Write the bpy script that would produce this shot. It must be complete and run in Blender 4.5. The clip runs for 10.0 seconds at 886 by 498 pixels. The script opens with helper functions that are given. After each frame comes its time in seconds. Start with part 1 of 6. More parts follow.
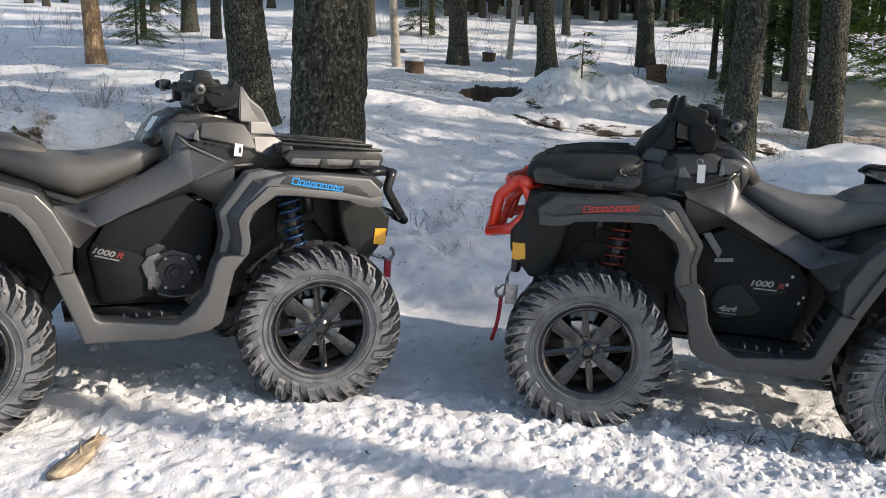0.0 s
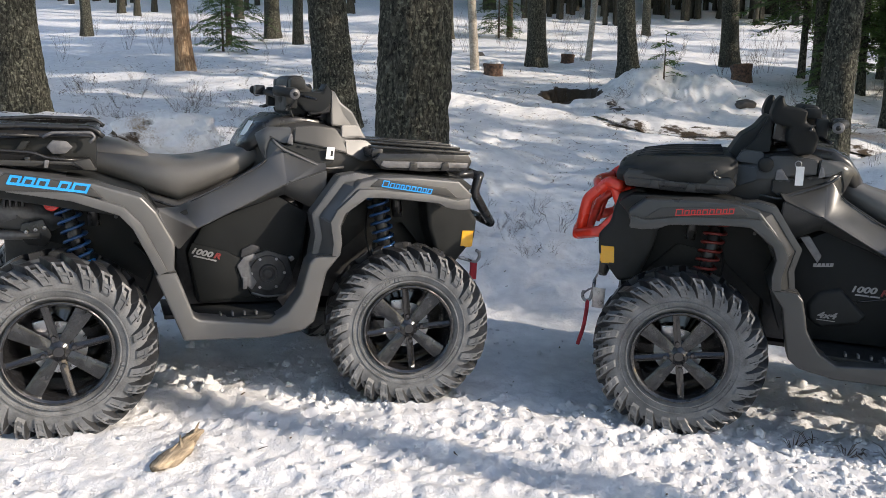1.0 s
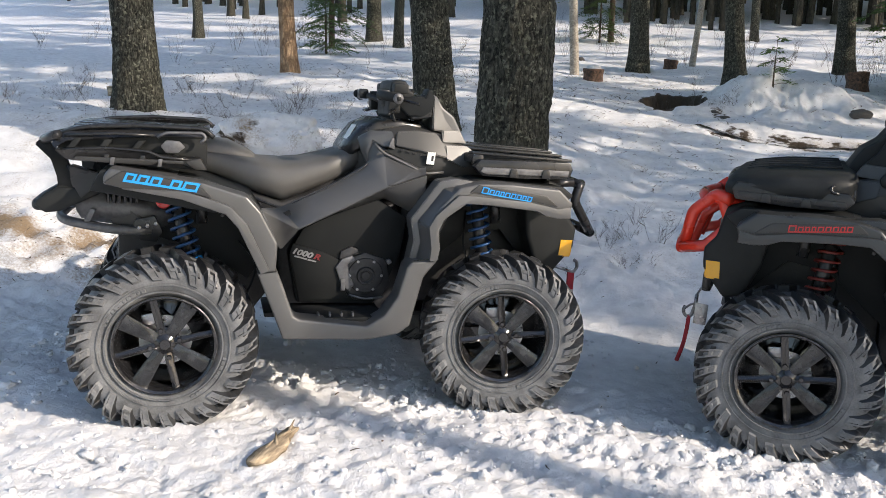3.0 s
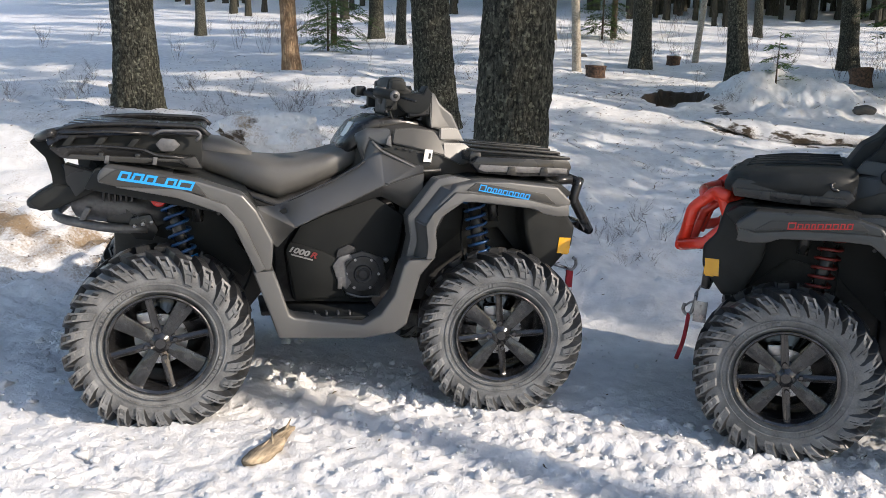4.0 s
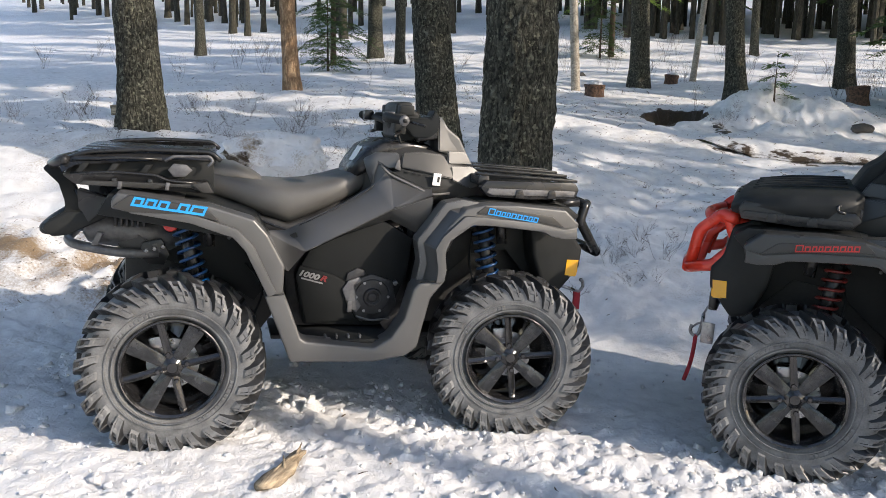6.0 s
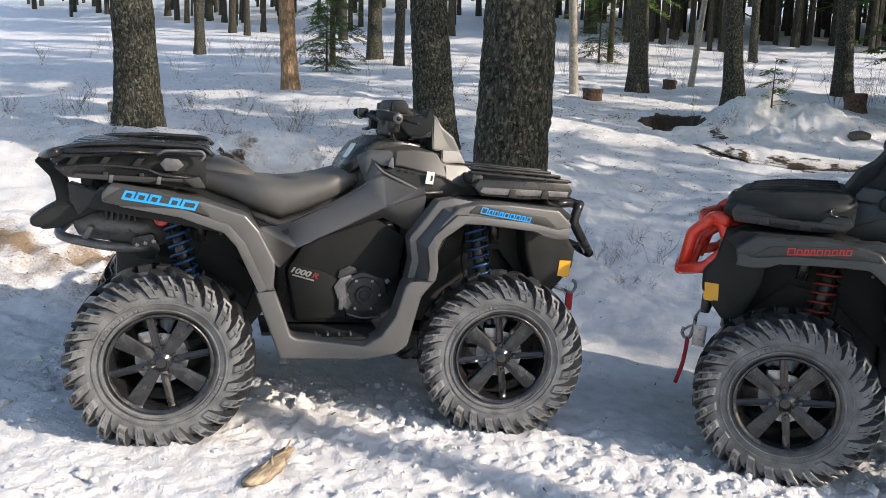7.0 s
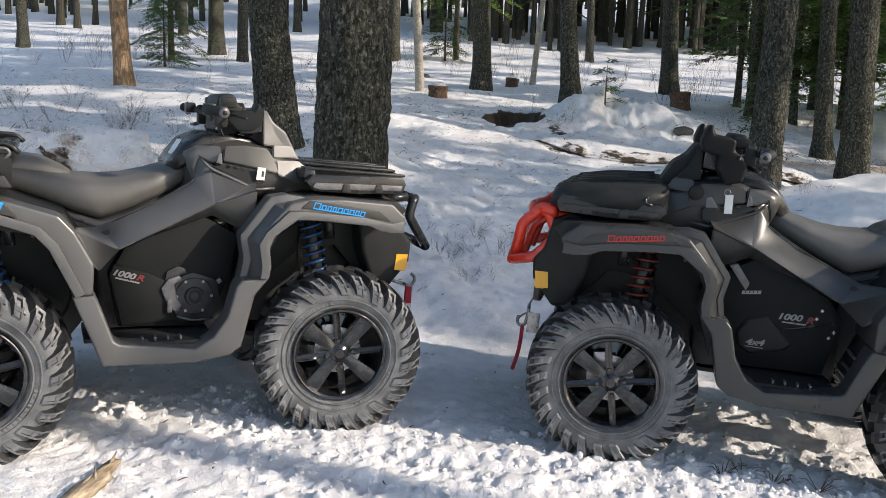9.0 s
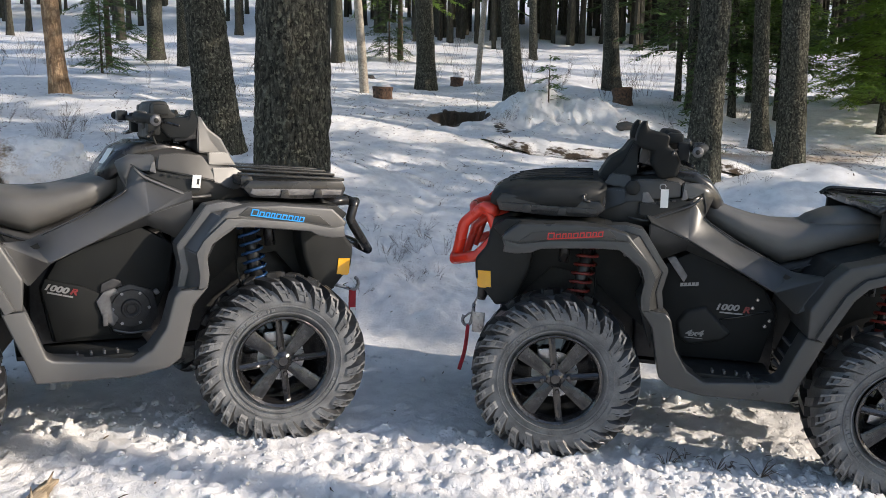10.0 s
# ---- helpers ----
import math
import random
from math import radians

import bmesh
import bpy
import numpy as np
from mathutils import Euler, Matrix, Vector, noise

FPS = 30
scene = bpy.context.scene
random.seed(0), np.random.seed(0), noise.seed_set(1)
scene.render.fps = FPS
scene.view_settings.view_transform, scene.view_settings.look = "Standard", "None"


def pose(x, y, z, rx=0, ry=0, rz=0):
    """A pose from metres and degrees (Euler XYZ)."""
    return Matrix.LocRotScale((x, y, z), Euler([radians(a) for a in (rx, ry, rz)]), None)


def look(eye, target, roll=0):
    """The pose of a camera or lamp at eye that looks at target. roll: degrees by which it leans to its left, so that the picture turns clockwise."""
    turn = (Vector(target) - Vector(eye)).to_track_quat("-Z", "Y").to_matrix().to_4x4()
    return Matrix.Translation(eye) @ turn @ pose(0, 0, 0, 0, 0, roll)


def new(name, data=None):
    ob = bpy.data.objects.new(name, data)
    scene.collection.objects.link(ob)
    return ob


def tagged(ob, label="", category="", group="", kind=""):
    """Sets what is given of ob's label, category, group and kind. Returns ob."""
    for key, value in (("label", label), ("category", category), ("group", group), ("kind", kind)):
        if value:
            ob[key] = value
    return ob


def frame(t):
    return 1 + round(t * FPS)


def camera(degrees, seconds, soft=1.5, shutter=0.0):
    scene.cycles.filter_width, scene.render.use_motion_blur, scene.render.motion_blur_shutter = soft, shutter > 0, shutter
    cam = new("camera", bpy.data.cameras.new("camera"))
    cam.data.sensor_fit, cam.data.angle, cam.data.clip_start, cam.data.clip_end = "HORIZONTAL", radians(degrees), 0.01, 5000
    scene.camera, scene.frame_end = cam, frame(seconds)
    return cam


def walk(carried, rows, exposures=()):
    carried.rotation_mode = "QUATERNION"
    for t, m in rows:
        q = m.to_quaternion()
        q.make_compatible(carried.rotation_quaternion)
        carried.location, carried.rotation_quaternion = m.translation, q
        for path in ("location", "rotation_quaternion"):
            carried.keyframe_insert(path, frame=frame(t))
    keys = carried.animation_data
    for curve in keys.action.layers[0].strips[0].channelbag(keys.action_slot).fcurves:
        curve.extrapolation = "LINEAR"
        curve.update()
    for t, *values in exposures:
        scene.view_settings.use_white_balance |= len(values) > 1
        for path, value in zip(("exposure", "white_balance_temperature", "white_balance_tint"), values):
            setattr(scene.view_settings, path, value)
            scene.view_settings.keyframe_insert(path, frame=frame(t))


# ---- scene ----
# ---------------------------------------------------------------- camera
cam = camera(56.66, 10.0, soft=0.5, shutter=0.0)
# seconds, eye x y z, yaw, pitch, roll
PATH = [
    (0, 0.0001, 0, 1.3322, 0.006, -11.278, 1.14),
    (0.5, -0.0288, 0.0005, 1.3333, 2.359, -11.297, 0.706),
    (1, -0.0535, -0.0095, 1.3319, 5.301, -11.169, 0.499),
    (1.5, -0.0548, -0.0053, 1.3333, 6.746, -11.308, 0.693),
    (2, -0.0613, -0.008, 1.3388, 8.143, -11.235, 0.669),
    (2.5, -0.0635, 0.0064, 1.3452, 8.862, -11.122, 0.669),
    (2.7, -0.0864, 0.011, 1.3422, 11.333, -10.99, 1.167),
    (3.8, -0.066, 0.0347, 1.3409, 12.066, -11.221, 1.32),
    (4, -0.0636, 0.0405, 1.3416, 12.006, -11.237, 1.13),
    (4.5, -0.0544, 0.0442, 1.3402, 11.683, -11.287, 0.685),
    (5, -0.0576, 0.0395, 1.3402, 11.326, -11.304, 0.636),
    (5.5, -0.074, 0.0255, 1.3527, 11.339, -11.105, 0.722),
    (6, -0.1035, 0.0157, 1.3666, 11.899, -10.016, 0.936),
    (6.2, -0.1212, 0.0099, 1.3664, 12.696, -9.819, 1.033),
    (7.3, -0.077, 0.028, 1.3451, 11.193, -9.884, 1.979),
    (7.5, -0.0793, 0.0276, 1.3439, 10.96, -9.944, 2.011),
    (8, -0.0656, 0.019, 1.3432, 10.102, -9.929, 2.075),
    (8.5, -0.0336, 0.0298, 1.3367, 5.689, -9.742, 1.76),
    (9, -0.0065, 0.0392, 1.3394, 1.488, -9.676, 1.784),
    (9.5, 0.0089, 0.0466, 1.3483, 0.243, -9.542, 0.905),
    (10, 0.0355, 0.0466, 1.3466, -1.896, -9.618, 0.461),
]
def seen_from(x, y, z, yaw, pitch, roll):
    return pose(x, y, z, 90 + pitch, 0, yaw) @ pose(0, 0, 0, 0, 0, roll)
walk(cam, [(t, seen_from(*r)) for t, *r in PATH], [(0.0, 0.90, 6850, 13), (10.0, 0.90, 6850, 13)])

# ---------------------------------------------------------------- light
SUN_AZ = radians(-12.3)      # compass angle in the plan from +x, towards the sun
SUN_EL = radians(27.5)
world = bpy.data.worlds.new("winter_sky")
scene.world = world
world.use_nodes = True
wn = world.node_tree.nodes
sky = wn.new("ShaderNodeTexSky")
sky.sky_type, sky.sun_disc = "NISHITA", False
sky.sun_elevation, sky.sun_rotation = SUN_EL, radians(90) - SUN_AZ
sky.air_density, sky.dust_density, sky.ozone_density = 1.0, 1.0, 1.0
world.node_tree.links.new(sky.outputs[0], wn["Background"].inputs[0])
wn["Background"].inputs[1].default_value = 0.15
to_sun = Vector((math.cos(SUN_AZ) * math.cos(SUN_EL), math.sin(SUN_AZ) * math.cos(SUN_EL), math.sin(SUN_EL)))
sun = new("sun", bpy.data.lights.new("sun", "SUN"))
sun.data.energy, sun.data.angle, sun.data.color = 2.6, radians(0.55), (1.0, 0.915, 0.80)
sun.matrix_world = look(to_sun * 50, (0, 0, 0))

# ---------------------------------------------------------------- materials
def material(name, base, rough=0.5, metal=0.0, vary=0.15, scale=8.0, fine=90.0, bump=0.15, depth=0.004, coat=0.0, spec=0.5, second=None, coords="Object", stretch=(1, 1, 1), per_object=0.0, rough_vary=0.12):
    """A surface with colour that varies at two scales, uneven gloss and fine relief."""
    m = bpy.data.materials.new(name)
    m.use_nodes = True
    n, k = m.node_tree.nodes, m.node_tree.links.new
    b = n["Principled BSDF"]
    tc, mp = n.new("ShaderNodeTexCoord"), n.new("ShaderNodeMapping")
    mp.inputs["Scale"].default_value = stretch
    k(tc.outputs[coords], mp.inputs[0])
    big, small = n.new("ShaderNodeTexNoise"), n.new("ShaderNodeTexNoise")
    big.inputs["Scale"].default_value, small.inputs["Scale"].default_value = scale, fine
    big.inputs["Detail"].default_value, small.inputs["Detail"].default_value = 5, 3
    k(mp.outputs[0], big.inputs["Vector"]), k(mp.outputs[0], small.inputs["Vector"])
    mix = n.new("ShaderNodeMath")
    mix.operation = "MULTIPLY_ADD"
    mix.inputs[1].default_value = 0.4
    k(small.outputs[0], mix.inputs[0]), k(big.outputs[0], mix.inputs[2])
    ramp = n.new("ShaderNodeValToRGB")
    lo = second or tuple(c * (1 - vary) for c in base)
    hi = tuple(min(1, c * (1 + vary)) for c in base)
    ramp.color_ramp.elements[0].position, ramp.color_ramp.elements[1].position = 0.5, 0.92
    ramp.color_ramp.elements[0].color, ramp.color_ramp.elements[1].color = (*lo, 1), (*hi, 1)
    k(mix.outputs[0], ramp.inputs[0])
    out = ramp.outputs[0]
    if per_object:
        oi, hsv = n.new("ShaderNodeObjectInfo"), n.new("ShaderNodeHueSaturation")
        mr = n.new("ShaderNodeMapRange")
        mr.inputs["To Min"].default_value, mr.inputs["To Max"].default_value = 1 - per_object, 1 + per_object
        k(oi.outputs["Random"], mr.inputs[0]), k(mr.outputs[0], hsv.inputs["Value"]), k(out, hsv.inputs["Color"])
        out = hsv.outputs[0]
    k(out, b.inputs["Base Color"])
    rr = n.new("ShaderNodeMapRange")
    rr.inputs["From Min"].default_value, rr.inputs["From Max"].default_value = 0.3, 0.7
    rr.inputs["To Min"].default_value, rr.inputs["To Max"].default_value = max(0.02, rough - rough_vary), min(1, rough + rough_vary)
    k(big.outputs[0], rr.inputs[0]), k(rr.outputs[0], b.inputs["Roughness"])
    b.inputs["Metallic"].default_value = metal
    b.inputs["Coat Weight"].default_value = coat
    b.inputs["Specular IOR Level"].default_value = spec
    if bump:
        bp = n.new("ShaderNodeBump")
        bp.inputs["Strength"].default_value, bp.inputs["Distance"].default_value = bump, depth
        k(mix.outputs[0], bp.inputs["Height"]), k(bp.outputs[0], b.inputs["Normal"])
    return m


def bark_material(name, base, dark, moss=(0.07, 0.085, 0.03), moss_amount=0.3, across=16.0, along=3.0, relief=0.03, crack=0.32):
    """Furrowed bark: tall plates split by dark cracks, with lichen."""
    m = bpy.data.materials.new(name)
    m.use_nodes = True
    n, k = m.node_tree.nodes, m.node_tree.links.new
    b = n["Principled BSDF"]
    tc, mp = n.new("ShaderNodeTexCoord"), n.new("ShaderNodeMapping")
    mp.inputs["Scale"].default_value = (across, across, along)
    k(tc.outputs["Object"], mp.inputs[0])
    warp = n.new("ShaderNodeTexNoise")
    warp.inputs["Scale"].default_value, warp.inputs["Detail"].default_value = 0.8, 7
    k(mp.outputs[0], warp.inputs["Vector"])
    add = n.new("ShaderNodeMixRGB")
    add.blend_type, add.inputs[0].default_value = "ADD", 1.0
    wide = n.new("ShaderNodeVectorMath")
    wide.operation, wide.inputs["Scale"].default_value = "SCALE", 2.6
    k(warp.outputs["Color"], wide.inputs[0])
    k(mp.outputs[0], add.inputs[1]), k(wide.outputs[0], add.inputs[2])
    vor = n.new("ShaderNodeTexVoronoi")
    vor.feature = "DISTANCE_TO_EDGE"
    vor.inputs["Scale"].default_value = 1.0
    k(add.outputs[0], vor.inputs["Vector"])
    plate = n.new("ShaderNodeMapRange")
    plate.inputs["From Max"].default_value = crack
    k(vor.outputs["Distance"], plate.inputs[0])
    flakes = n.new("ShaderNodeTexNoise")
    flakes.inputs["Scale"].default_value, flakes.inputs["Detail"].default_value, flakes.inputs["Roughness"].default_value = 1.3, 8, 0.72
    k(mp.outputs[0], flakes.inputs["Vector"])
    worn = n.new("ShaderNodeMapRange")
    worn.inputs["From Min"].default_value, worn.inputs["From Max"].default_value = 0.40, 0.56
    k(flakes.outputs[0], worn.inputs[0])
    both = n.new("ShaderNodeMixRGB")
    both.blend_type, both.inputs[0].default_value = "MIX", 0.36
    k(plate.outputs[0], both.inputs[1]), k(worn.outputs[0], both.inputs[2])
    grain = n.new("ShaderNodeTexNoise")
    grain.inputs["Scale"].default_value, grain.inputs["Detail"].default_value = 60, 6
    k(tc.outputs["Object"], grain.inputs["Vector"])
    blot = n.new("ShaderNodeTexNoise")
    blot.inputs["Scale"].default_value, blot.inputs["Detail"].default_value = 34, 4
    k(tc.outputs["Object"], blot.inputs["Vector"])
    c1 = n.new("ShaderNodeMixRGB")
    c1.inputs[1].default_value, c1.inputs[2].default_value = (*dark, 1), (*base, 1)
    k(both.outputs[0], c1.inputs[0])
    c2 = n.new("ShaderNodeMixRGB")
    c2.blend_type = "OVERLAY"
    c2.inputs[0].default_value = 0.75
    k(c1.outputs[0], c2.inputs[1]), k(grain.outputs[0], c2.inputs[2])
    mr = n.new("ShaderNodeMapRange")
    mr.inputs["From Min"].default_value, mr.inputs["From Max"].default_value = 0.56, 0.66
    mr.inputs["To Max"].default_value = moss_amount * 2
    k(blot.outputs[0], mr.inputs[0])
    c3 = n.new("ShaderNodeMixRGB")
    c3.inputs[2].default_value = (*moss, 1)
    k(mr.outputs[0], c3.inputs[0]), k(c2.outputs[0], c3.inputs[1])
    k(c3.outputs[0], b.inputs["Base Color"])
    b.inputs["Roughness"].default_value = 0.92
    b.inputs["Specular IOR Level"].default_value = 0.2
    h = n.new("ShaderNodeMath")
    h.operation = "MULTIPLY_ADD"
    h.inputs[1].default_value = 0.35
    k(grain.outputs[0], h.inputs[0]), k(both.outputs[0], h.inputs[2])
    bp = n.new("ShaderNodeBump")
    bp.inputs["Strength"].default_value, bp.inputs["Distance"].default_value = 0.9, relief
    k(h.outputs[0], bp.inputs["Height"]), k(bp.outputs[0], b.inputs["Normal"])
    return m


def snow_material():
    """Old snow: grainy, with brown litter where the mesh carries 'litter' and wet earth where it carries 'earth'."""
    m = bpy.data.materials.new("old_snow")
    m.use_nodes = True
    n, k = m.node_tree.nodes, m.node_tree.links.new
    b = n["Principled BSDF"]
    tc = n.new("ShaderNodeTexCoord")

    def tex(scale, detail, rough=0.55):
        q = n.new("ShaderNodeTexNoise")
        q.inputs["Scale"].default_value, q.inputs["Detail"].default_value, q.inputs["Roughness"].default_value = scale, detail, rough
        k(tc.outputs["Object"], q.inputs["Vector"])
        return q.outputs[0]

    big, mid, fine, crumb = tex(0.7, 4), tex(9, 5), tex(70, 4), tex(240, 2)
    base = n.new("ShaderNodeValToRGB")
    base.color_ramp.elements[0].position, base.color_ramp.elements[1].position = 0.3, 0.65
    base.color_ramp.elements[0].color, base.color_ramp.elements[1].color = (0.66, 0.66, 0.67, 1), (0.82, 0.82, 0.825, 1)
    k(mid, base.inputs[0])

    def masked(attr, lo, hi, colour_a, colour_b, under, tex_a):
        at = n.new("ShaderNodeAttribute")
        at.attribute_name = attr
        s = n.new("ShaderNodeMath")
        s.operation = "ADD"
        k(at.outputs["Fac"], s.inputs[0]), k(tex_a, s.inputs[1])
        mr = n.new("ShaderNodeMapRange")
        mr.inputs["From Min"].default_value, mr.inputs["From Max"].default_value = lo, hi
        k(s.outputs[0], mr.inputs[0])
        col = n.new("ShaderNodeMixRGB")
        col.inputs[1].default_value, col.inputs[2].default_value = (*colour_a, 1), (*colour_b, 1)
        k(fine, col.inputs[0])
        mx = n.new("ShaderNodeMixRGB")
        k(mr.outputs[0], mx.inputs[0]), k(under, mx.inputs[1]), k(col.outputs[0], mx.inputs[2])
        return mx.outputs[0]

    c = masked("litter", 1.0, 1.5, (0.11, 0.075, 0.045), (0.42, 0.31, 0.20), base.outputs[0], fine)
    c = masked("earth", 0.95, 1.1, (0.010, 0.008, 0.006), (0.10, 0.068, 0.040), c, mid)
    k(c, b.inputs["Base Color"])
    b.inputs["Roughness"].default_value = 0.6
    b.inputs["Specular IOR Level"].default_value = 0.3
    b.inputs["Subsurface Weight"].default_value = 0.15
    b.inputs["Subsurface Scale"].default_value = 0.012
    b.inputs["Subsurface Radius"].default_value = (1.0, 1.0, 1.0)
    s1 = n.new("ShaderNodeMath")
    s1.operation = "MULTIPLY_ADD"
    s1.inputs[1].default_value = 0.3
    k(crumb, s1.inputs[0]), k(fine, s1.inputs[2])
    bp = n.new("ShaderNodeBump")
    bp.inputs["Strength"].default_value, bp.inputs["Distance"].default_value = 0.65, 0.013
    k(s1.outputs[0], bp.inputs["Height"]), k(bp.outputs[0], b.inputs["Normal"])
    return m


SNOW = snow_material()
BARK = bark_material("fir_bark", (0.175, 0.172, 0.135), (0.011, 0.011, 0.009), moss=(0.33, 0.335, 0.25), across=27, along=11, moss_amount=0.33, crack=0.36, relief=0.06)
BARK_RED = bark_material("pine_bark", (0.46, 0.32, 0.20), (0.17, 0.10, 0.06), moss_amount=0.05, across=12, along=4)
BARK_PALE = bark_material("aspen_bark", (0.42, 0.38, 0.32), (0.2, 0.17, 0.14), moss_amount=0.08, across=8, along=10, crack=0.1, relief=0.006)
BARK_FAR = bark_material("far_bark", (0.085, 0.08, 0.066), (0.03, 0.026, 0.02), relief=0.02)
NEEDLES = material("fir_needles", (0.095, 0.155, 0.05), 0.6, vary=0.5, scale=3, fine=30, bump=0, per_object=0.2, spec=0.3)
# brighter copy of the needles, with sunlight put into the colour
NEEDLES_LIT = material("sunlit_needles", (0.17, 0.27, 0.05), 0.6, vary=0.45, scale=3, fine=30, bump=0, spec=0.3)
def leafy(m, share):
    """Lets part of the light through thin needles."""
    n, k = m.node_tree.nodes, m.node_tree.links.new
    b, out = n["Principled BSDF"], n["Material Output"]
    through_light, mix = n.new("ShaderNodeBsdfTranslucent"), n.new("ShaderNodeMixShader")
    k(b.inputs["Base Color"].links[0].from_socket, through_light.inputs["Color"])
    mix.inputs[0].default_value = share
    k(b.outputs[0], mix.inputs[1]), k(through_light.outputs[0], mix.inputs[2]), k(mix.outputs[0], out.inputs["Surface"])


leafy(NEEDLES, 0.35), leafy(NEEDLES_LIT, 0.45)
TWIG = material("twig_bark", (0.085, 0.06, 0.042), 0.85, vary=0.4, scale=20, fine=120)
DEADWOOD = material("dead_wood", (0.46, 0.37, 0.26), 0.9, second=(0.11, 0.08, 0.05), vary=0.25, scale=26, fine=130, stretch=(1.6, 0.16, 1.6), bump=0.6, depth=0.01)
WATER = material("creek_water", (0.012, 0.012, 0.01), 0.08, vary=0.3, scale=2, fine=20, bump=0.05, rough_vary=0.03)
STUMP = material("old_stump_bark", (0.13, 0.075, 0.048), 0.9, vary=0.6, scale=20, fine=80, bump=0.8, depth=0.02, second=(0.03, 0.019, 0.014))
ROCK = material("wet_rock", (0.09, 0.08, 0.07), 0.7, vary=0.4, bump=0.5, depth=0.02)

# ---------------------------------------------------------------- ground
def hashed(ix, iy, seed):
    v = np.sin(ix * 127.1 + iy * 311.7 + seed * 74.7) * 43758.5453
    return v - np.floor(v)


def value_noise(x, y, seed=0):
    """Smooth noise in the plan, -1 to 1, for arrays."""
    ix, iy = np.floor(x), np.floor(y)
    fx, fy = x - ix, y - iy
    fx, fy = fx * fx * fx * (fx * (fx * 6 - 15) + 10), fy * fy * fy * (fy * (fy * 6 - 15) + 10)
    a, b = hashed(ix, iy, seed), hashed(ix + 1, iy, seed)
    c, d = hashed(ix, iy + 1, seed), hashed(ix + 1, iy + 1, seed)
    return 2 * (a + (b - a) * fx + (c - a) * fy + (a - b - c + d) * fx * fy) - 1


def fbm(x, y, scale, octaves=4, seed=0, gain=0.5):
    total, amp, f = 0.0, 1.0, 1.0 / scale
    for o in range(octaves):
        c, s = math.cos(o * 1.3 + 0.4), math.sin(o * 1.3 + 0.4)
        total = total + amp * value_noise((x * c - y * s) * f + 17.3 * o, (x * s + y * c) * f - 9.1 * o, seed + o)
        amp, f = amp * gain, f * 2.03
    return total


def step01(a, b, v):
    q = np.clip((v - a) / (b - a), 0, 1)
    return q * q * (3 - 2 * q)


def hump(x, y, cx, cy, rx, ry, turn=0.0):
    c, s = math.cos(turn), math.sin(turn)
    dx, dy = (x - cx) * c + (y - cy) * s, -(x - cx) * s + (y - cy) * c
    return np.exp(-(dx / rx) ** 2 - (dy / ry) ** 2)


def creek_line(x):
    """The creek's middle in the plan, y for x."""
    return 11.62 + 1.05 * np.exp(-(np.maximum(x, 0.4) - 0.85) / 0.6) + 0.10 * np.sin(x * 2.3)


def creek_off(x, y):
    slope = 1.75 * np.exp(-(np.maximum(x, 0.4) - 0.85) / 0.6)
    return (y - creek_line(x)) / np.sqrt(1 + slope ** 2)


RISE_Y = (-40, 0.5, 4.3, 5.2, 6.4, 8.5, 11, 14, 18, 24, 40, 70, 300)
RISE_Z = (-0.2, 0.0, 0.0, 0.13, 0.58, 0.76, 0.86, 1.30, 1.72, 2.25, 4.4, 9.5, 45)
RIGHT_Z = (-0.2, 0.0, 0.0, 0.10, 0.30, 0.50, 0.74, 1.22, 1.72, 2.25, 4.4, 9.5, 45)


def pit_mask(x, y):
    """The washed-out hole above the creek."""
    r = np.sqrt(((x - 0.74) / 0.50) ** 2 + ((y - 14.05) / 0.80) ** 2) + 0.12 * fbm(x, y, 0.3, 3, 95)
    return step01(1.06, 0.96, r)


def tread_prints(x, y):
    """Shallow ribbed prints that tyres left on the packed snow."""
    total = 0.0
    for k, (cy, slope, bend) in enumerate(((2.05, -0.10, 0.02), (2.62, -0.16, 0.03), (2.88, -0.22, 0.0), (1.72, -0.05, 0.04), (4.25, 0.10, 0.02))):
        off = y - cy - slope * x - bend * np.sin(1.3 * x + k)
        inside = step01(0.115, 0.095, np.abs(off)) * step01(-0.35, 0.35, fbm(x, y, 0.45, 2, 81 + k))
        ribs = np.sin((x + 0.7 * np.abs(off)) * 2 * np.pi / 0.052 + 0.8 * fbm(x, y, 0.2, 2, 91 + k))
        total = total + inside * (0.0065 * np.clip(2 * ribs, -1, 1) - 0.012)
    return total


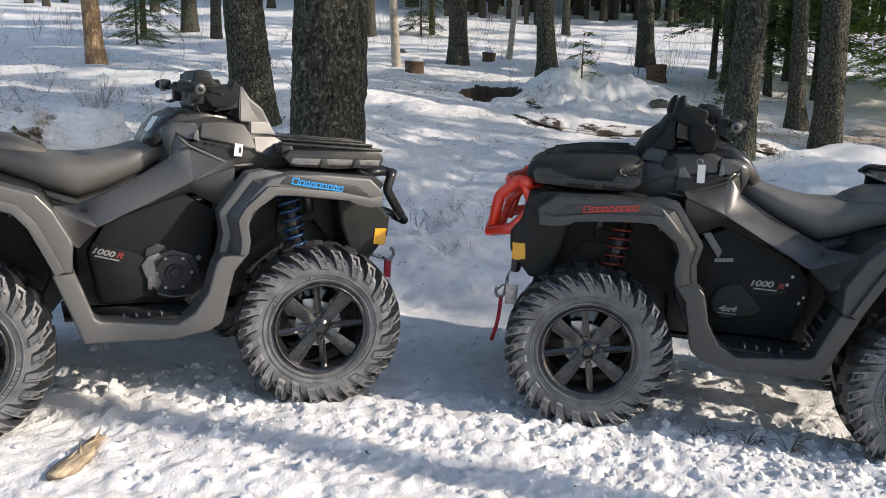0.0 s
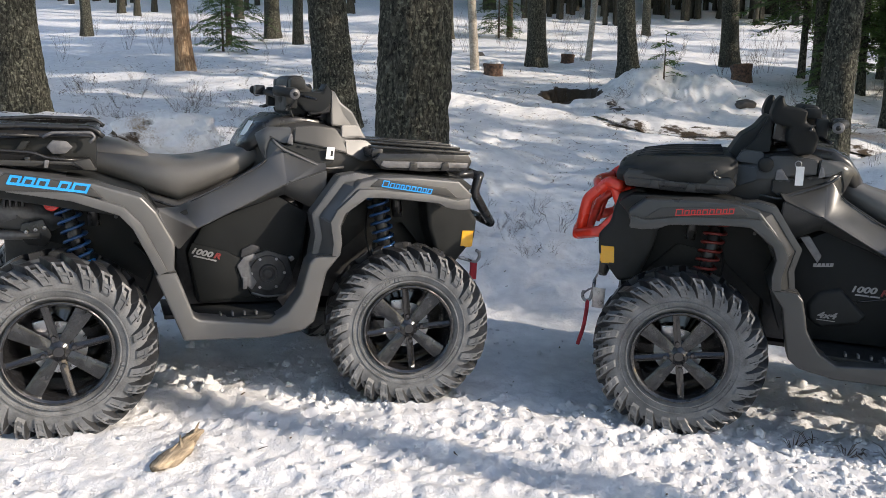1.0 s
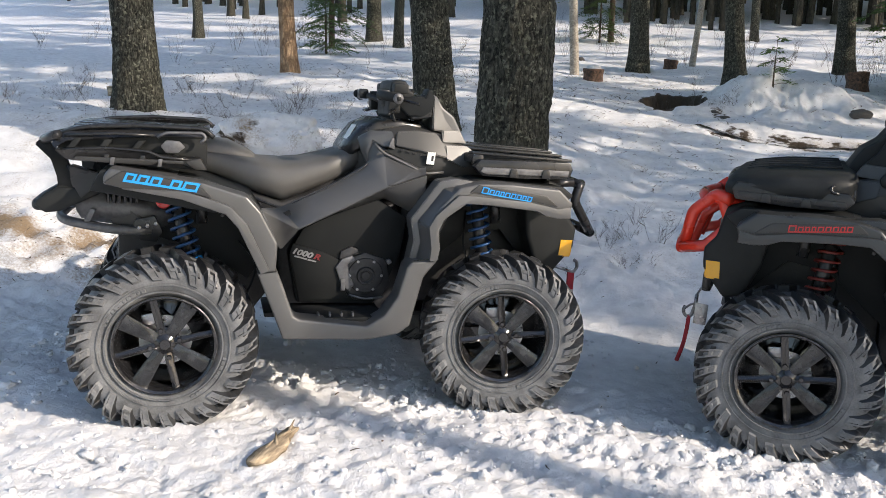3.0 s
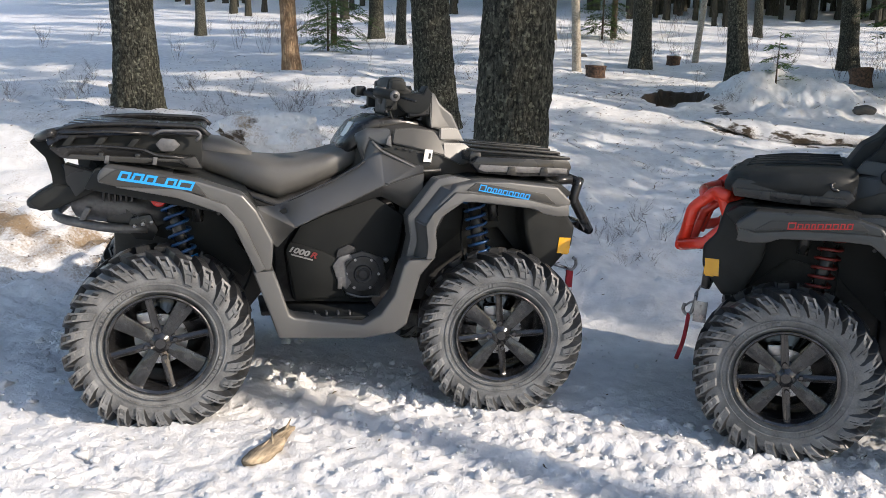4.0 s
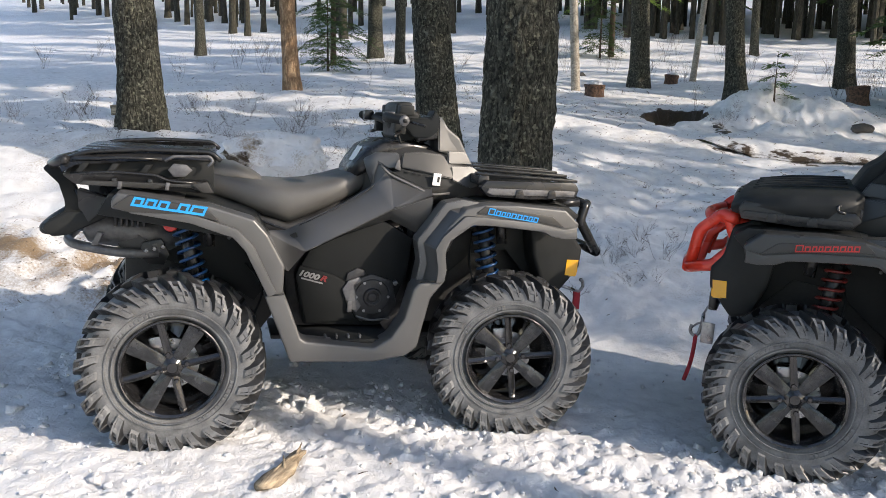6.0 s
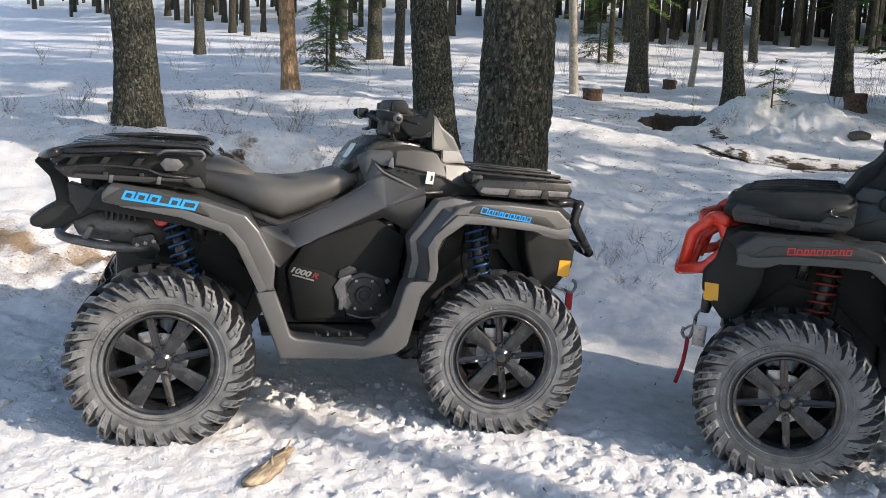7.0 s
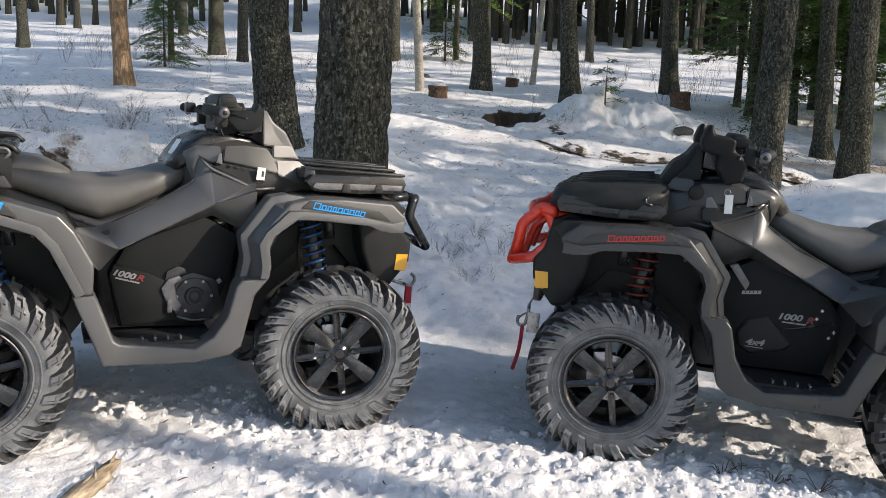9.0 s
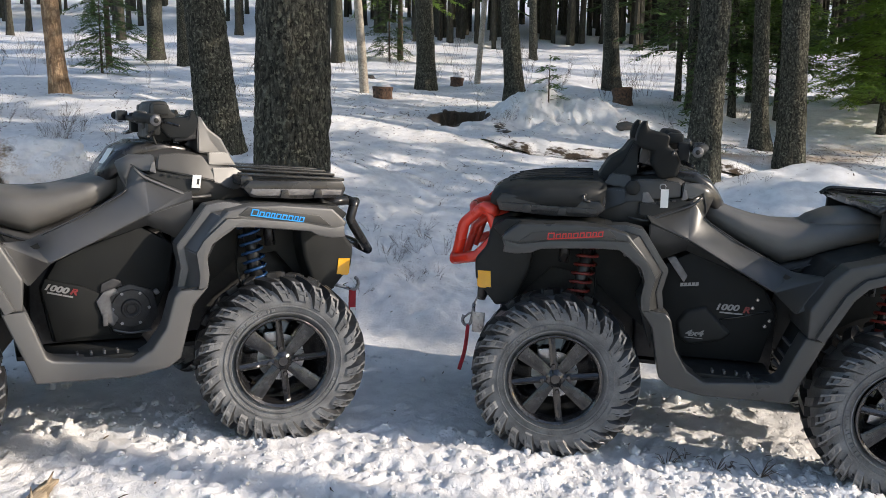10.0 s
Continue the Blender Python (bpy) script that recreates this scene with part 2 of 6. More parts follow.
def ground_height(x, y, detail=True):
    x, y = np.asarray(x, float), np.asarray(y, float)
    edge = y + 0.12 * fbm(x, y * 0, 1.7, 2, 5)
    right = step01(-1.6, 0.6, x)
    base = sum(np.interp(edge + o, RISE_Y, RISE_Z) * (1 - right) + np.interp(edge + o, RISE_Y, RIGHT_Z) * right for o in (-0.35, -0.12, 0.12, 0.35)) / 4
    left = step01(-2.2, -4.5, x) * step01(2.2, 4.5, y) * (1 - step01(7, 9, y))
    z = base + 0.03 - 0.055 * np.clip(x, -6, 6) * (1 - 0.55 * step01(8, 14, y)) + 0.10 * left
    z = z - 0.30 * step01(3.6, 5.6, x) * step01(9.0, 11.0, y) * (1 - step01(14, 18, y))
    z = z + 0.42 * hump(x, y, 2.8, 14.3, 1.0, 0.8) + 0.22 * hump(x, y, 1.8, 14.3, 0.55, 0.6) + 0.46 * hump(x, y, 4.45, 8.9, 1.2, 0.7)
    z = z + 0.33 * hump(x, y, -2.7, 6.2, 0.55, 0.35) + 0.18 * hump(x, y, -3.6, 4.5, 0.8, 0.5) + 0.12 * hump(x, y, -3.6, 7.0, 0.9, 0.5)
    bank = creek_off(x, y)
    inside = step01(0.5, 0.8, x) * (1 - step01(7.5, 9.5, x))
    z = z - 0.03 * (1 - step01(0.10, 0.32, np.abs(bank + 0.2))) * inside + 0.012 * step01(-0.25, 0.30, bank) * (1 - step01(0.6, 2.0, bank)) * inside
    pit = pit_mask(x, y)
    z = z * (1 - pit) + np.minimum(z, 1.08) * pit
    if not detail:
        return z
    road = 1 - step01(4.0, 4.9, y)
    mound = hump(x, y, 2.6, 13.9, 1.3, 1.1)
    z = z + mound * (0.13 * fbm(x, y, 0.75, 5, 97, 0.6) + 0.10 * (1 - np.abs(fbm(x, y, 0.5, 3, 98))) - 0.05)
    wide = 0.048 * fbm(x, y, 1.9, 5, 11) * (1 - 0.75 * road) + 0.07 * fbm(x, y, 9.0, 3, 31) * step01(9, 20, y)
    churn = 0.5 + 0.5 * fbm(x, y, 0.9, 2, 41)
    rough = 1 - np.abs(fbm(x, y, 0.17, 4, 21, 0.55))
    ridge = np.exp(-((y - 3.1 + 0.10 * x) / 0.28) ** 2)
    clods = (rough ** 3) * (0.012 + 0.022 * ridge) + 0.011 * (1 - np.abs(fbm(x, y, 0.075, 4, 53, 0.6))) + 0.010 * fbm(x, y, 0.045, 4, 51, 0.65)
    near = road * step01(-0.5, 0.8, y) * (1 - 0.45 * step01(3.3, 3.7, y)) * (0.45 + 0.75 * np.clip(churn, 0, 1))
    bank_crumbs = step01(-2.3, -3.0, x) * step01(3.3, 3.9, y) * (1 - step01(6.0, 6.8, y)) * (0.05 * (1 - np.abs(fbm(x, y, 0.32, 4, 65, 0.6))) + 0.022 * fbm(x, y, 0.09, 4, 66, 0.6) - 0.03)
    return z + wide + bank_crumbs + tread_prints(x, y) * road + (clods - 0.02) * near + (1 - road) * 0.034 * fbm(x, y, 0.36, 4, 61, 0.5) * (1 - 0.3 * step01(9, 14, y)) + (1 - road) * 0.007 * fbm(x, y, 0.07, 3, 63) * (1 - step01(6, 10, y))


def graded(knots):
    """Coordinates along an axis: (from, to, step) stretches."""
    out = []
    for a, b, s in knots:
        n = max(1, round((b - a) / s))
        out += [a + (b - a) * i / n for i in range(n)]
    return np.array(out + [knots[-1][1]])


def geometric(a, b, first, grow):
    out, v, s = [], a, first
    while v < b:
        out.append(v)
        v, s = v + s, s * grow
    return out


def ground_sheet():
    xs = graded([(-3.1, 2.7, 0.0175)])
    tail = geometric(2.7, 420, 0.03, 1.045)
    xs = np.concatenate([[-v - 0.4 for v in tail[::-1]], xs[1:-1], tail])
    ys = graded([(1.45, 4.6, 0.0165)])
    far = geometric(4.6, 12.4, 0.022, 1.0085) + list(np.arange(12.4, 15.6, 0.045)) + geometric(15.6, 420, 0.07, 1.012)
    back = geometric(0, 320, 0.04, 1.08)
    ys = np.concatenate([[1.45 - v for v in back[::-1]], ys[1:-1], far])
    gx, gy = np.meshgrid(xs, ys)
    gz = ground_height(gx, gy)
    w, h = len(xs), len(ys)
    co = np.stack([gx, gy, gz], -1).reshape(-1, 3)
    i = np.arange(w * h).reshape(h, w)
    quads = np.stack([i[:-1, :-1], i[:-1, 1:], i[1:, 1:], i[1:, :-1]], -1).reshape(-1, 4)
    me = bpy.data.meshes.new("ground")
    me.vertices.add(len(co)), me.loops.add(quads.size), me.polygons.add(len(quads))
    me.vertices.foreach_set("co", co.ravel())
    me.loops.foreach_set("vertex_index", quads.ravel())
    me.polygons.foreach_set("loop_start", np.arange(len(quads)) * 4)
    me.polygons.foreach_set("use_smooth", np.ones(len(quads), bool))
    me.update()
    x, y = co[:, 0], co[:, 1]
    lit = (0.26 + 0.30 * fbm(x, y, 0.16, 4, 78, 0.6)) * hump(x, y, -3.3, 4.35, 0.9, 0.7) + (0.16 + 0.34 * fbm(x, y, 0.4, 4, 77, 0.6)) * hump(x, y, -3.9, 4.8, 1.3, 0.9) + 0.30 * hump(x, y, -2.75, 6.1, 0.25, 0.3) + 0.52 * hump(x, y, 6.6, 13.0, 0.8, 0.55) + 0.30 * hump(x, y, 7.5, 13.8, 0.8, 0.4) + 0.50 * hump(x, y, 4.9, 12.5, 0.9, 0.45) + 0.36 * hump(x, y, 2.7, 11.75, 0.9, 0.22)
    lit = lit + 0.22 * hump(x, y, -0.9, 17.6, 0.8, 0.6) + 0.35 + 0.16 * fbm(x, y, 1.4, 3, 71) * step01(4.4, 6, y) + 0.10 * fbm(x, y, 0.22, 3, 75)
    dark = np.maximum(0.90 * step01(-0.52, -0.22, creek_off(x, y) + 0.16 * fbm(x, y, 0.35, 4, 99, 0.6)) * (1 - step01(-0.12, 0.30, creek_off(x, y) + 0.22 * fbm(x, y, 0.3, 4, 96, 0.6))) * step01(0.9, 1.2, x) * (1 - step01(5.5, 7.5, x)), 1.3 * step01(0.02, 0.5, np.maximum(pit_mask(x, y + 0.04), pit_mask(0.78 + (x - 0.78) * 0.93, y - 0.12))))
    dark = np.maximum(dark, 0.85 * hump(x, y, 1.36, 13.0, 0.13, 0.65))
    for name, v in (("litter", lit), ("earth", 0.46 * dark + 0.2)):
        at = me.attributes.new(name, "FLOAT", "POINT")
        at.data.foreach_set("value", v.astype(np.float32))
    me.materials.append(SNOW)
    return tagged(new("ground", me), "churned old snow over a forest floor with brown litter", "snow ground", kind="structure")


ground_sheet()


def on_ground(x, y, sink=0.0):
    return float(ground_height(x, y)) - sink

# ---------------------------------------------------------------- mesh tools
def finish(bm, name, mat, smooth=True, angle=35):
    """A bmesh as a mesh; edges sharper than the angle stay sharp."""
    if smooth:
        lim = radians(angle)
        for f in bm.faces:
            f.smooth = True
        for e in bm.edges:
            e.smooth = not (len(e.link_faces) == 2 and e.calc_face_angle(0) > lim)
    me = bpy.data.meshes.new(name)
    bm.to_mesh(me)
    bm.free()
    for q in (mat if isinstance(mat, (list, tuple)) else [mat]):
        me.materials.append(q)
    return me


def part(name, bm, mat, parent=None, label="", at=None, angle=35, smooth=True):
    ob = new(name, finish(bm, name, mat, smooth, angle) if isinstance(bm, bmesh.types.BMesh) else bm)
    ob.parent = parent
    if at is not None:
        ob.matrix_basis = at
    if label:
        tagged(ob, label)
    return ob


def ring_faces(bm, a, b, closed=True):
    n = len(a)
    for i in range(n if closed else n - 1):
        bm.faces.new((a[i], a[(i + 1) % n], b[(i + 1) % n], b[i]))


def loft(rings, cap=True, bm=None):
    """A skin over closed rings of points."""
    bm = bm or bmesh.new()
    rows = [[bm.verts.new(p) for p in r] for r in rings]
    for a, b in zip(rows, rows[1:]):
        ring_faces(bm, a, b)
    if cap:
        bm.faces.new(rows[0][::-1]), bm.faces.new(rows[-1])
    return bm


def frames_along(pts):
    pts = [Vector(p) for p in pts]
    out, side = [], None
    for i, p in enumerate(pts):
        t = (pts[min(i + 1, len(pts) - 1)] - pts[max(i - 1, 0)]).normalized()
        if side is None:
            side = t.orthogonal().normalized()
        side = (side - t * side.dot(t)).normalized()
        out.append((p, side, t.cross(side)))
    return out


def tube(pts, radius, sides=10, bm=None, cap=True, closed=False):
    """A round bar along points; radius a number, or one for each point."""
    bm = bm or bmesh.new()
    rr = radius if isinstance(radius, (list, tuple)) else [radius] * len(pts)
    rows = []
    for (p, u, v), r in zip(frames_along(pts), rr):
        rows.append([bm.verts.new(p + u * r * math.cos(2 * math.pi * i / sides) + v * r * math.sin(2 * math.pi * i / sides)) for i in range(sides)])
    for a, b in zip(rows, rows[1:]):
        ring_faces(bm, a, b)
    if closed:
        ring_faces(bm, rows[-1], rows[0])
    elif cap:
        bm.faces.new(rows[0][::-1]), bm.faces.new(rows[-1])
    return bm


def rounded(pts, r=0.03, n=4, closed=False):
    """A line of points with its corners rounded."""
    pts = [Vector(p) for p in pts]
    out = []
    m = len(pts)
    for i, p in enumerate(pts):
        if not closed and i in (0, m - 1):
            out.append(p)
            continue
        a, b = pts[i - 1] - p, pts[(i + 1) % m] - p
        k = min(r, a.length * 0.45, b.length * 0.45)
        p0, p1 = p + a.normalized() * k, p + b.normalized() * k
        out += [p0.lerp(p, t).lerp(p.lerp(p1, t), t) for t in [j / n for j in range(n + 1)]]
    return out


def slab(outline, y0, y1, bevel=0.006, segments=2, shrink=None, bm=None):
    """A plate with its outline in x and z, from y0 to y1; shrink pulls the y1 face in towards its middle."""
    own = bmesh.new()
    a = [own.verts.new((x, y0, z)) for x, z in outline]
    cx, cz = sum(p[0] for p in outline) / len(outline), sum(p[1] for p in outline) / len(outline)
    s = shrink or 1.0
    b = [own.verts.new((cx + (x - cx) * s, y1, cz + (z - cz) * s)) for x, z in outline]
    ring_faces(own, a, b)
    own.faces.new(a[::-1]), own.faces.new(b)
    bmesh.ops.recalc_face_normals(own, faces=own.faces)
    if bevel:
        bmesh.ops.bevel(own, geom=[e for e in own.edges], offset=bevel, segments=segments, profile=0.6, affect="EDGES", clamp_overlap=True)
    return merged(bm, own)


def merged(bm, own):
    if bm is None:
        return own
    me = bpy.data.meshes.new("tmp")
    own.to_mesh(me)
    own.free()
    bm.from_mesh(me)
    bpy.data.meshes.remove(me)
    return bm


def box(cx, cy, cz, sx, sy, sz, bevel=0.004, bm=None, turn=None, segments=2):
    own = bmesh.new()
    bmesh.ops.create_cube(own, size=1.0, matrix=Matrix.Diagonal((sx, sy, sz, 1)))
    if bevel:
        bmesh.ops.bevel(own, geom=own.edges[:], offset=bevel, segments=segments, profile=0.6, affect="EDGES", clamp_overlap=True)
    bmesh.ops.transform(own, matrix=Matrix.Translation((cx, cy, cz)) @ (turn or Matrix.Identity(4)), verts=own.verts)
    return merged(bm, own)


def lathe(profile, sides=48, axis="y", bm=None):
    """A turned shape: (radius, along) pairs round the axis."""
    own = bmesh.new()
    rows = []
    for r, a in profile:
        if r < 1e-6:
            rows.append([own.verts.new((0, a, 0))])
        else:
            rows.append([own.verts.new((r * math.cos(2 * math.pi * i / sides), a, r * math.sin(2 * math.pi * i / sides))) for i in range(sides)])
    for a, b in zip(rows, rows[1:]):
        if len(a) == 1 and len(b) == 1:
            continue
        if len(a) == 1 or len(b) == 1:
            c, o = (a[0], b) if len(a) == 1 else (b[0], a)
            for i in range(sides):
                own.faces.new((c, o[i], o[(i + 1) % sides]))
        else:
            ring_faces(own, a, b)
    bmesh.ops.recalc_face_normals(own, faces=own.faces)
    if axis == "z":
        bmesh.ops.rotate(own, verts=own.verts, matrix=Matrix.Rotation(radians(90), 3, "X"))
    elif axis == "x":
        bmesh.ops.rotate(own, verts=own.verts, matrix=Matrix.Rotation(radians(-90), 3, "Z"))
    return merged(bm, own)


def mesh_from(verts, faces, name, mats, which=None, smooth=False):
    me = bpy.data.meshes.new(name)
    me.from_pydata(verts, [], faces)
    for q in mats:
        me.materials.append(q)
    if which is not None:
        me.polygons.foreach_set("material_index", which)
    if smooth:
        me.polygons.foreach_set("use_smooth", [True] * len(me.polygons))
    me.update()
    return me

# ---------------------------------------------------------------- trees
def trunk_rings(rng, d, height, lean=(0.0, 0.0), flare=0.35, sides=20, steps=26, wobble=0.05, rough=0.0):
    rings = []
    lobes = [rng.uniform(0, 6.28) for _ in range(3)]
    for i in range(steps + 1):
        t = (i / steps) ** 1.7
        z = -0.35 + t * (height + 0.35)
        taper = max(0.06, 1 - 0.9 * max(z, 0) / height)
        swell = flare * math.exp(-max(z + 0.05, 0) / (0.55 * d + 0.12))
        ring = []
        for j in range(sides):
            a = 2 * math.pi * j / sides
            root = 1 + swell * (0.9 + 0.7 * math.cos(3 * a + lobes[0]) * math.cos(2 * a + lobes[1]))
            bumpy = 1 + wobble * noise.noise((math.cos(a) * 1.7 + lobes[2], math.sin(a) * 1.7, z * 1.1))
            r = 0.5 * d * taper * root * bumpy
            if rough:
                q = Vector((math.cos(a) * 0.5 * d * 34, math.sin(a) * 0.5 * d * 34, z * 11))
                r += rough * (0.6 * noise.noise(q) - abs(noise.noise(q * 0.45 + Vector((7, 0, 0)))) + 0.35 * noise.noise(q * 2.1))
            bow = 0.05 * math.sin(z * 0.35 + lobes[1])
            ring.append((r * math.cos(a) + lean[0] * z + bow * min(1, max(z, 0) / 4), r * math.sin(a) + lean[1] * z, z))
        rings.append(ring)
    return rings


def bough(verts, faces, rng, root, direction, length, droop, width=0.34, sprays=9, thin=1.0):
    """A bough's needle sprays: narrow leaf-shaped blades in pairs along a drooping line."""
    d = Vector(direction).normalized()
    side = d.cross((0, 0, 1)).normalized()
    for s in range(sprays):
        t = (s + 0.6) / sprays
        p = Vector(root) + d * length * t + Vector((0, 0, -droop * length * t * t))
        reach = length * width * (1.1 - t) * rng.uniform(0.7, 1.25) + 0.05
        for sg in (-1, 1):
            tip = p + side * sg * reach + d * reach * rng.uniform(0.4, 0.9) + Vector((0, 0, -reach * rng.uniform(0.0, 0.45)))
            wide = d * reach * rng.uniform(0.16, 0.28) * thin
            lift = Vector((0, 0, rng.uniform(-0.05, 0.08) * reach))
            mid = p.lerp(tip, 0.55)
            i = len(verts)
            verts += [tuple(p), tuple(mid + wide + lift), tuple(tip), tuple(mid - wide - lift)]
            faces.append((i, i + 1, i + 2, i + 3))
    i = len(verts)
    tip = Vector(root) + d * length * 1.05 + Vector((0, 0, -droop * length * 1.1))
    mid = Vector(root) + d * length * 0.6 + Vector((0, 0, -droop * length * 0.36))
    verts += [tuple(Vector(root)), tuple(mid + side * 0.06 * length), tuple(tip), tuple(mid - side * 0.06 * length)]
    faces.append((i, i + 1, i + 2, i + 3))


def crown_mesh(rng, low, high, radius, count, name="crown", mat=None, lean=(0, 0), sprays=9, droop=0.28, width=0.34, thin=1.0):
    verts, faces = [], []
    for b in range(count):
        t = ((b + rng.random()) / count) ** 0.85
        z = low + (high - low) * t
        a = b * 2.399 + rng.uniform(-0.5, 0.5)
        ln = radius * (1.05 - t) * rng.uniform(0.55, 1.15) + 0.12 * radius
        bough(verts, faces, rng, (lean[0] * z, lean[1] * z, z), (math.cos(a), math.sin(a), rng.uniform(-0.15, 0.25)), ln, droop * rng.uniform(0.5, 1.4), sprays=sprays, width=width, thin=thin)
    return mesh_from(verts, faces, name, [mat or NEEDLES])


crown_rng = random.Random(5)
CROWNS = [crown_mesh(crown_rng, lo, hi, r, n) for lo, hi, r, n in ((6.5, 21, 2.5, 150), (8.0, 24, 2.8, 150), (9.5, 22, 2.1, 120), (7.5, 19, 1.8, 110))]

THIN_CROWNS = [crown_mesh(crown_rng, lo, hi, r, n) for lo, hi, r, n in ((7.0, 21, 1.9, 60), (9.0, 23, 2.0, 62), (10.5, 22, 1.6, 50), (8.5, 19, 1.5, 46))]


def dead_limbs(rng, d, count, low, high, lean):
    out = []
    for _ in range(count):
        z, a = rng.uniform(low, high), rng.uniform(0, 6.28)
        ln = rng.uniform(0.15, 0.9)
        p = Vector((lean[0] * z + 0.4 * d * math.cos(a), lean[1] * z + 0.4 * d * math.sin(a), z))
        way = Vector((math.cos(a), math.sin(a), rng.uniform(-0.3, 0.2)))
        r = rng.uniform(0.006, 0.014)
        out.append(tube([p, p + way * ln * 0.5, p + way * ln + Vector((0, 0, -0.12 * ln))], [r, r * 0.7, r * 0.25], 5))
    return out


tree_count = 0
def tree(x, y, d, label, height=21.0, lean=(0.0, 0.0), bark=None, crown=True, flare=0.35, limbs=0, limb_low=2.5, steps=30, sides=20, rough=0.0, crowns=None):
    """A standing forest tree: trunk, dead lower limbs and a high crown."""
    global tree_count
    tree_count += 1
    rng = random.Random(100 + tree_count)
    ob = tagged(new("conifer_tree"), label, "tree", "forest trees")
    ob.matrix_basis = pose(x, y, float(ground_height(x, y, False)) - 0.02)
    part("trunk", loft(trunk_rings(rng, d, height, lean, flare, sides, steps, rough=rough)), bark or BARK, ob, angle=80)
    if limbs:
        for limb in dead_limbs(rng, d, limbs, limb_low, limb_low + 4, lean):
            part("dead_limb", limb, TWIG, ob)
    if crown:
        c = part("crown", (crowns or CROWNS)[tree_count % len(CROWNS)], None, ob)
        s = height / 22
        c.matrix_basis = Matrix(((1, 0, lean[0], 0), (0, 1, lean[1], 0), (0, 0, 1, 0), (0, 0, 0, 1))) @ pose(0, 0, 0, 0, 0, rng.uniform(0, 360)) @ Matrix.Diagonal((s, s, s, 1))
    return ob


# the trees that stand nearest behind the machines
tree(-0.79, 5.45, 0.50, "thick furrowed dark fir trunk standing beside the track", 23, (0.012, 0.0), flare=0.22, limbs=3, steps=520, sides=110, rough=0.018)
tree(-2.0, 8.75, 0.43, "leaning dark fir trunk rising from the snow bank", 20, (-0.073, 0.01), limbs=4, steps=300, sides=72, rough=0.018)
tree(-4.6, 7.25, 0.40, "dark mossy fir trunk with swollen foot in snow", 22, (-0.037, 0.0), limbs=3, steps=300, sides=72, rough=0.018)
tree(-6.07, 14.56, 0.30, "sunlit reddish pine trunk in the snow", 20, (-0.04, 0), BARK_RED, limbs=3)
tree(-15.26, 28.4, 0.37, "thin dark fir trunk in the snow", 18, (-0.03, 0))
tree(-7.89, 25.96, 0.48, "grey-brown fir trunk among snow", 22, limbs=4)
tree(-6.61, 24.2, 0.31, "thin grey-brown fir trunk among snow", 19, (0.03, 0))
tree(-2.57, 28.0, 0.40, "brown fir trunk standing behind the thick trunk", 20)
tree(-1.01, 16.9, 0.18, "pale slender trunk beside a cut stump", 17, (-0.06, 0), BARK_PALE, flare=0.1)
tree(0.28, 19.55, 0.43, "stout brown fir trunk with sunlit foot", 23, (-0.043, 0), limbs=5)
tree(1.63, 22.1, 0.16, "pale slender leaning trunk in snow", 15, (0.07, 0), BARK_PALE, flare=0.1)
tree(1.80, 15.0, 0.32, "dark fir trunk rooted on a snow mound", 21, (-0.065, 0), flare=0.8, limbs=6)
tree(4.38, 31.4, 0.30, "thin dark fir trunk behind the mound", 19, (-0.02, 0))
tree(5.05, 21.5, 0.43, "dark fir trunk beside a dark stump", 21, (-0.055, 0), limbs=3)
tree(3.25, 9.25, 0.36, "tall grey-barked fir trunk beyond the creek bank", 22, (0.017, 0), limbs=4, steps=260, sides=56, rough=0.018)
tree(5.71, 17.15, 0.22, "thin dark fir trunk by the creek", 19)
tree(5.74, 13.67, 0.27, "mossy fir trunk with spreading foot among litter", 20, (-0.055, 0), flare=0.7, limbs=6)
tree(5.42, 11.75, 0.40, "straight grey-brown fir trunk behind a snow hump", 22, (-0.05, 0), limbs=5, steps=220, sides=52, rough=0.018)
tree(9.87, 17.95, 0.50, "broad dark fir trunk under low green boughs", 22, limbs=9, limb_low=0.5)
for x, y, d in ((-31.6, 54.4, 0.42), (-26.4, 50.6, 0.38), (-24.4, 48.6, 0.33), (-20.4, 41.5, 0.38), (-18.8, 39.9, 0.30), (-19.4, 43.2, 0.28), (-13.0, 37.8, 0.38), (-14.5, 43.4, 0.26), (0.0, 40.3, 0.28),
                (2.7, 45.6, 0.24), (2.9, 40.5, 0.22), (4.2, 38.0, 0.46), (6.85, 44.0, 0.36), (4.4, 44.3, 0.36), (6.6, 43.9, 0.30), (11.2, 42.1, 0.30), (12.3, 44.7, 0.37), (9.2, 41.0, 0.46), (-8.5, 41.0, 0.36), (-5.0, 44.0, 0.3)):
    tree(x, y, d, "dark fir trunk far up the snowy slope", 20, bark=BARK_FAR, steps=12)

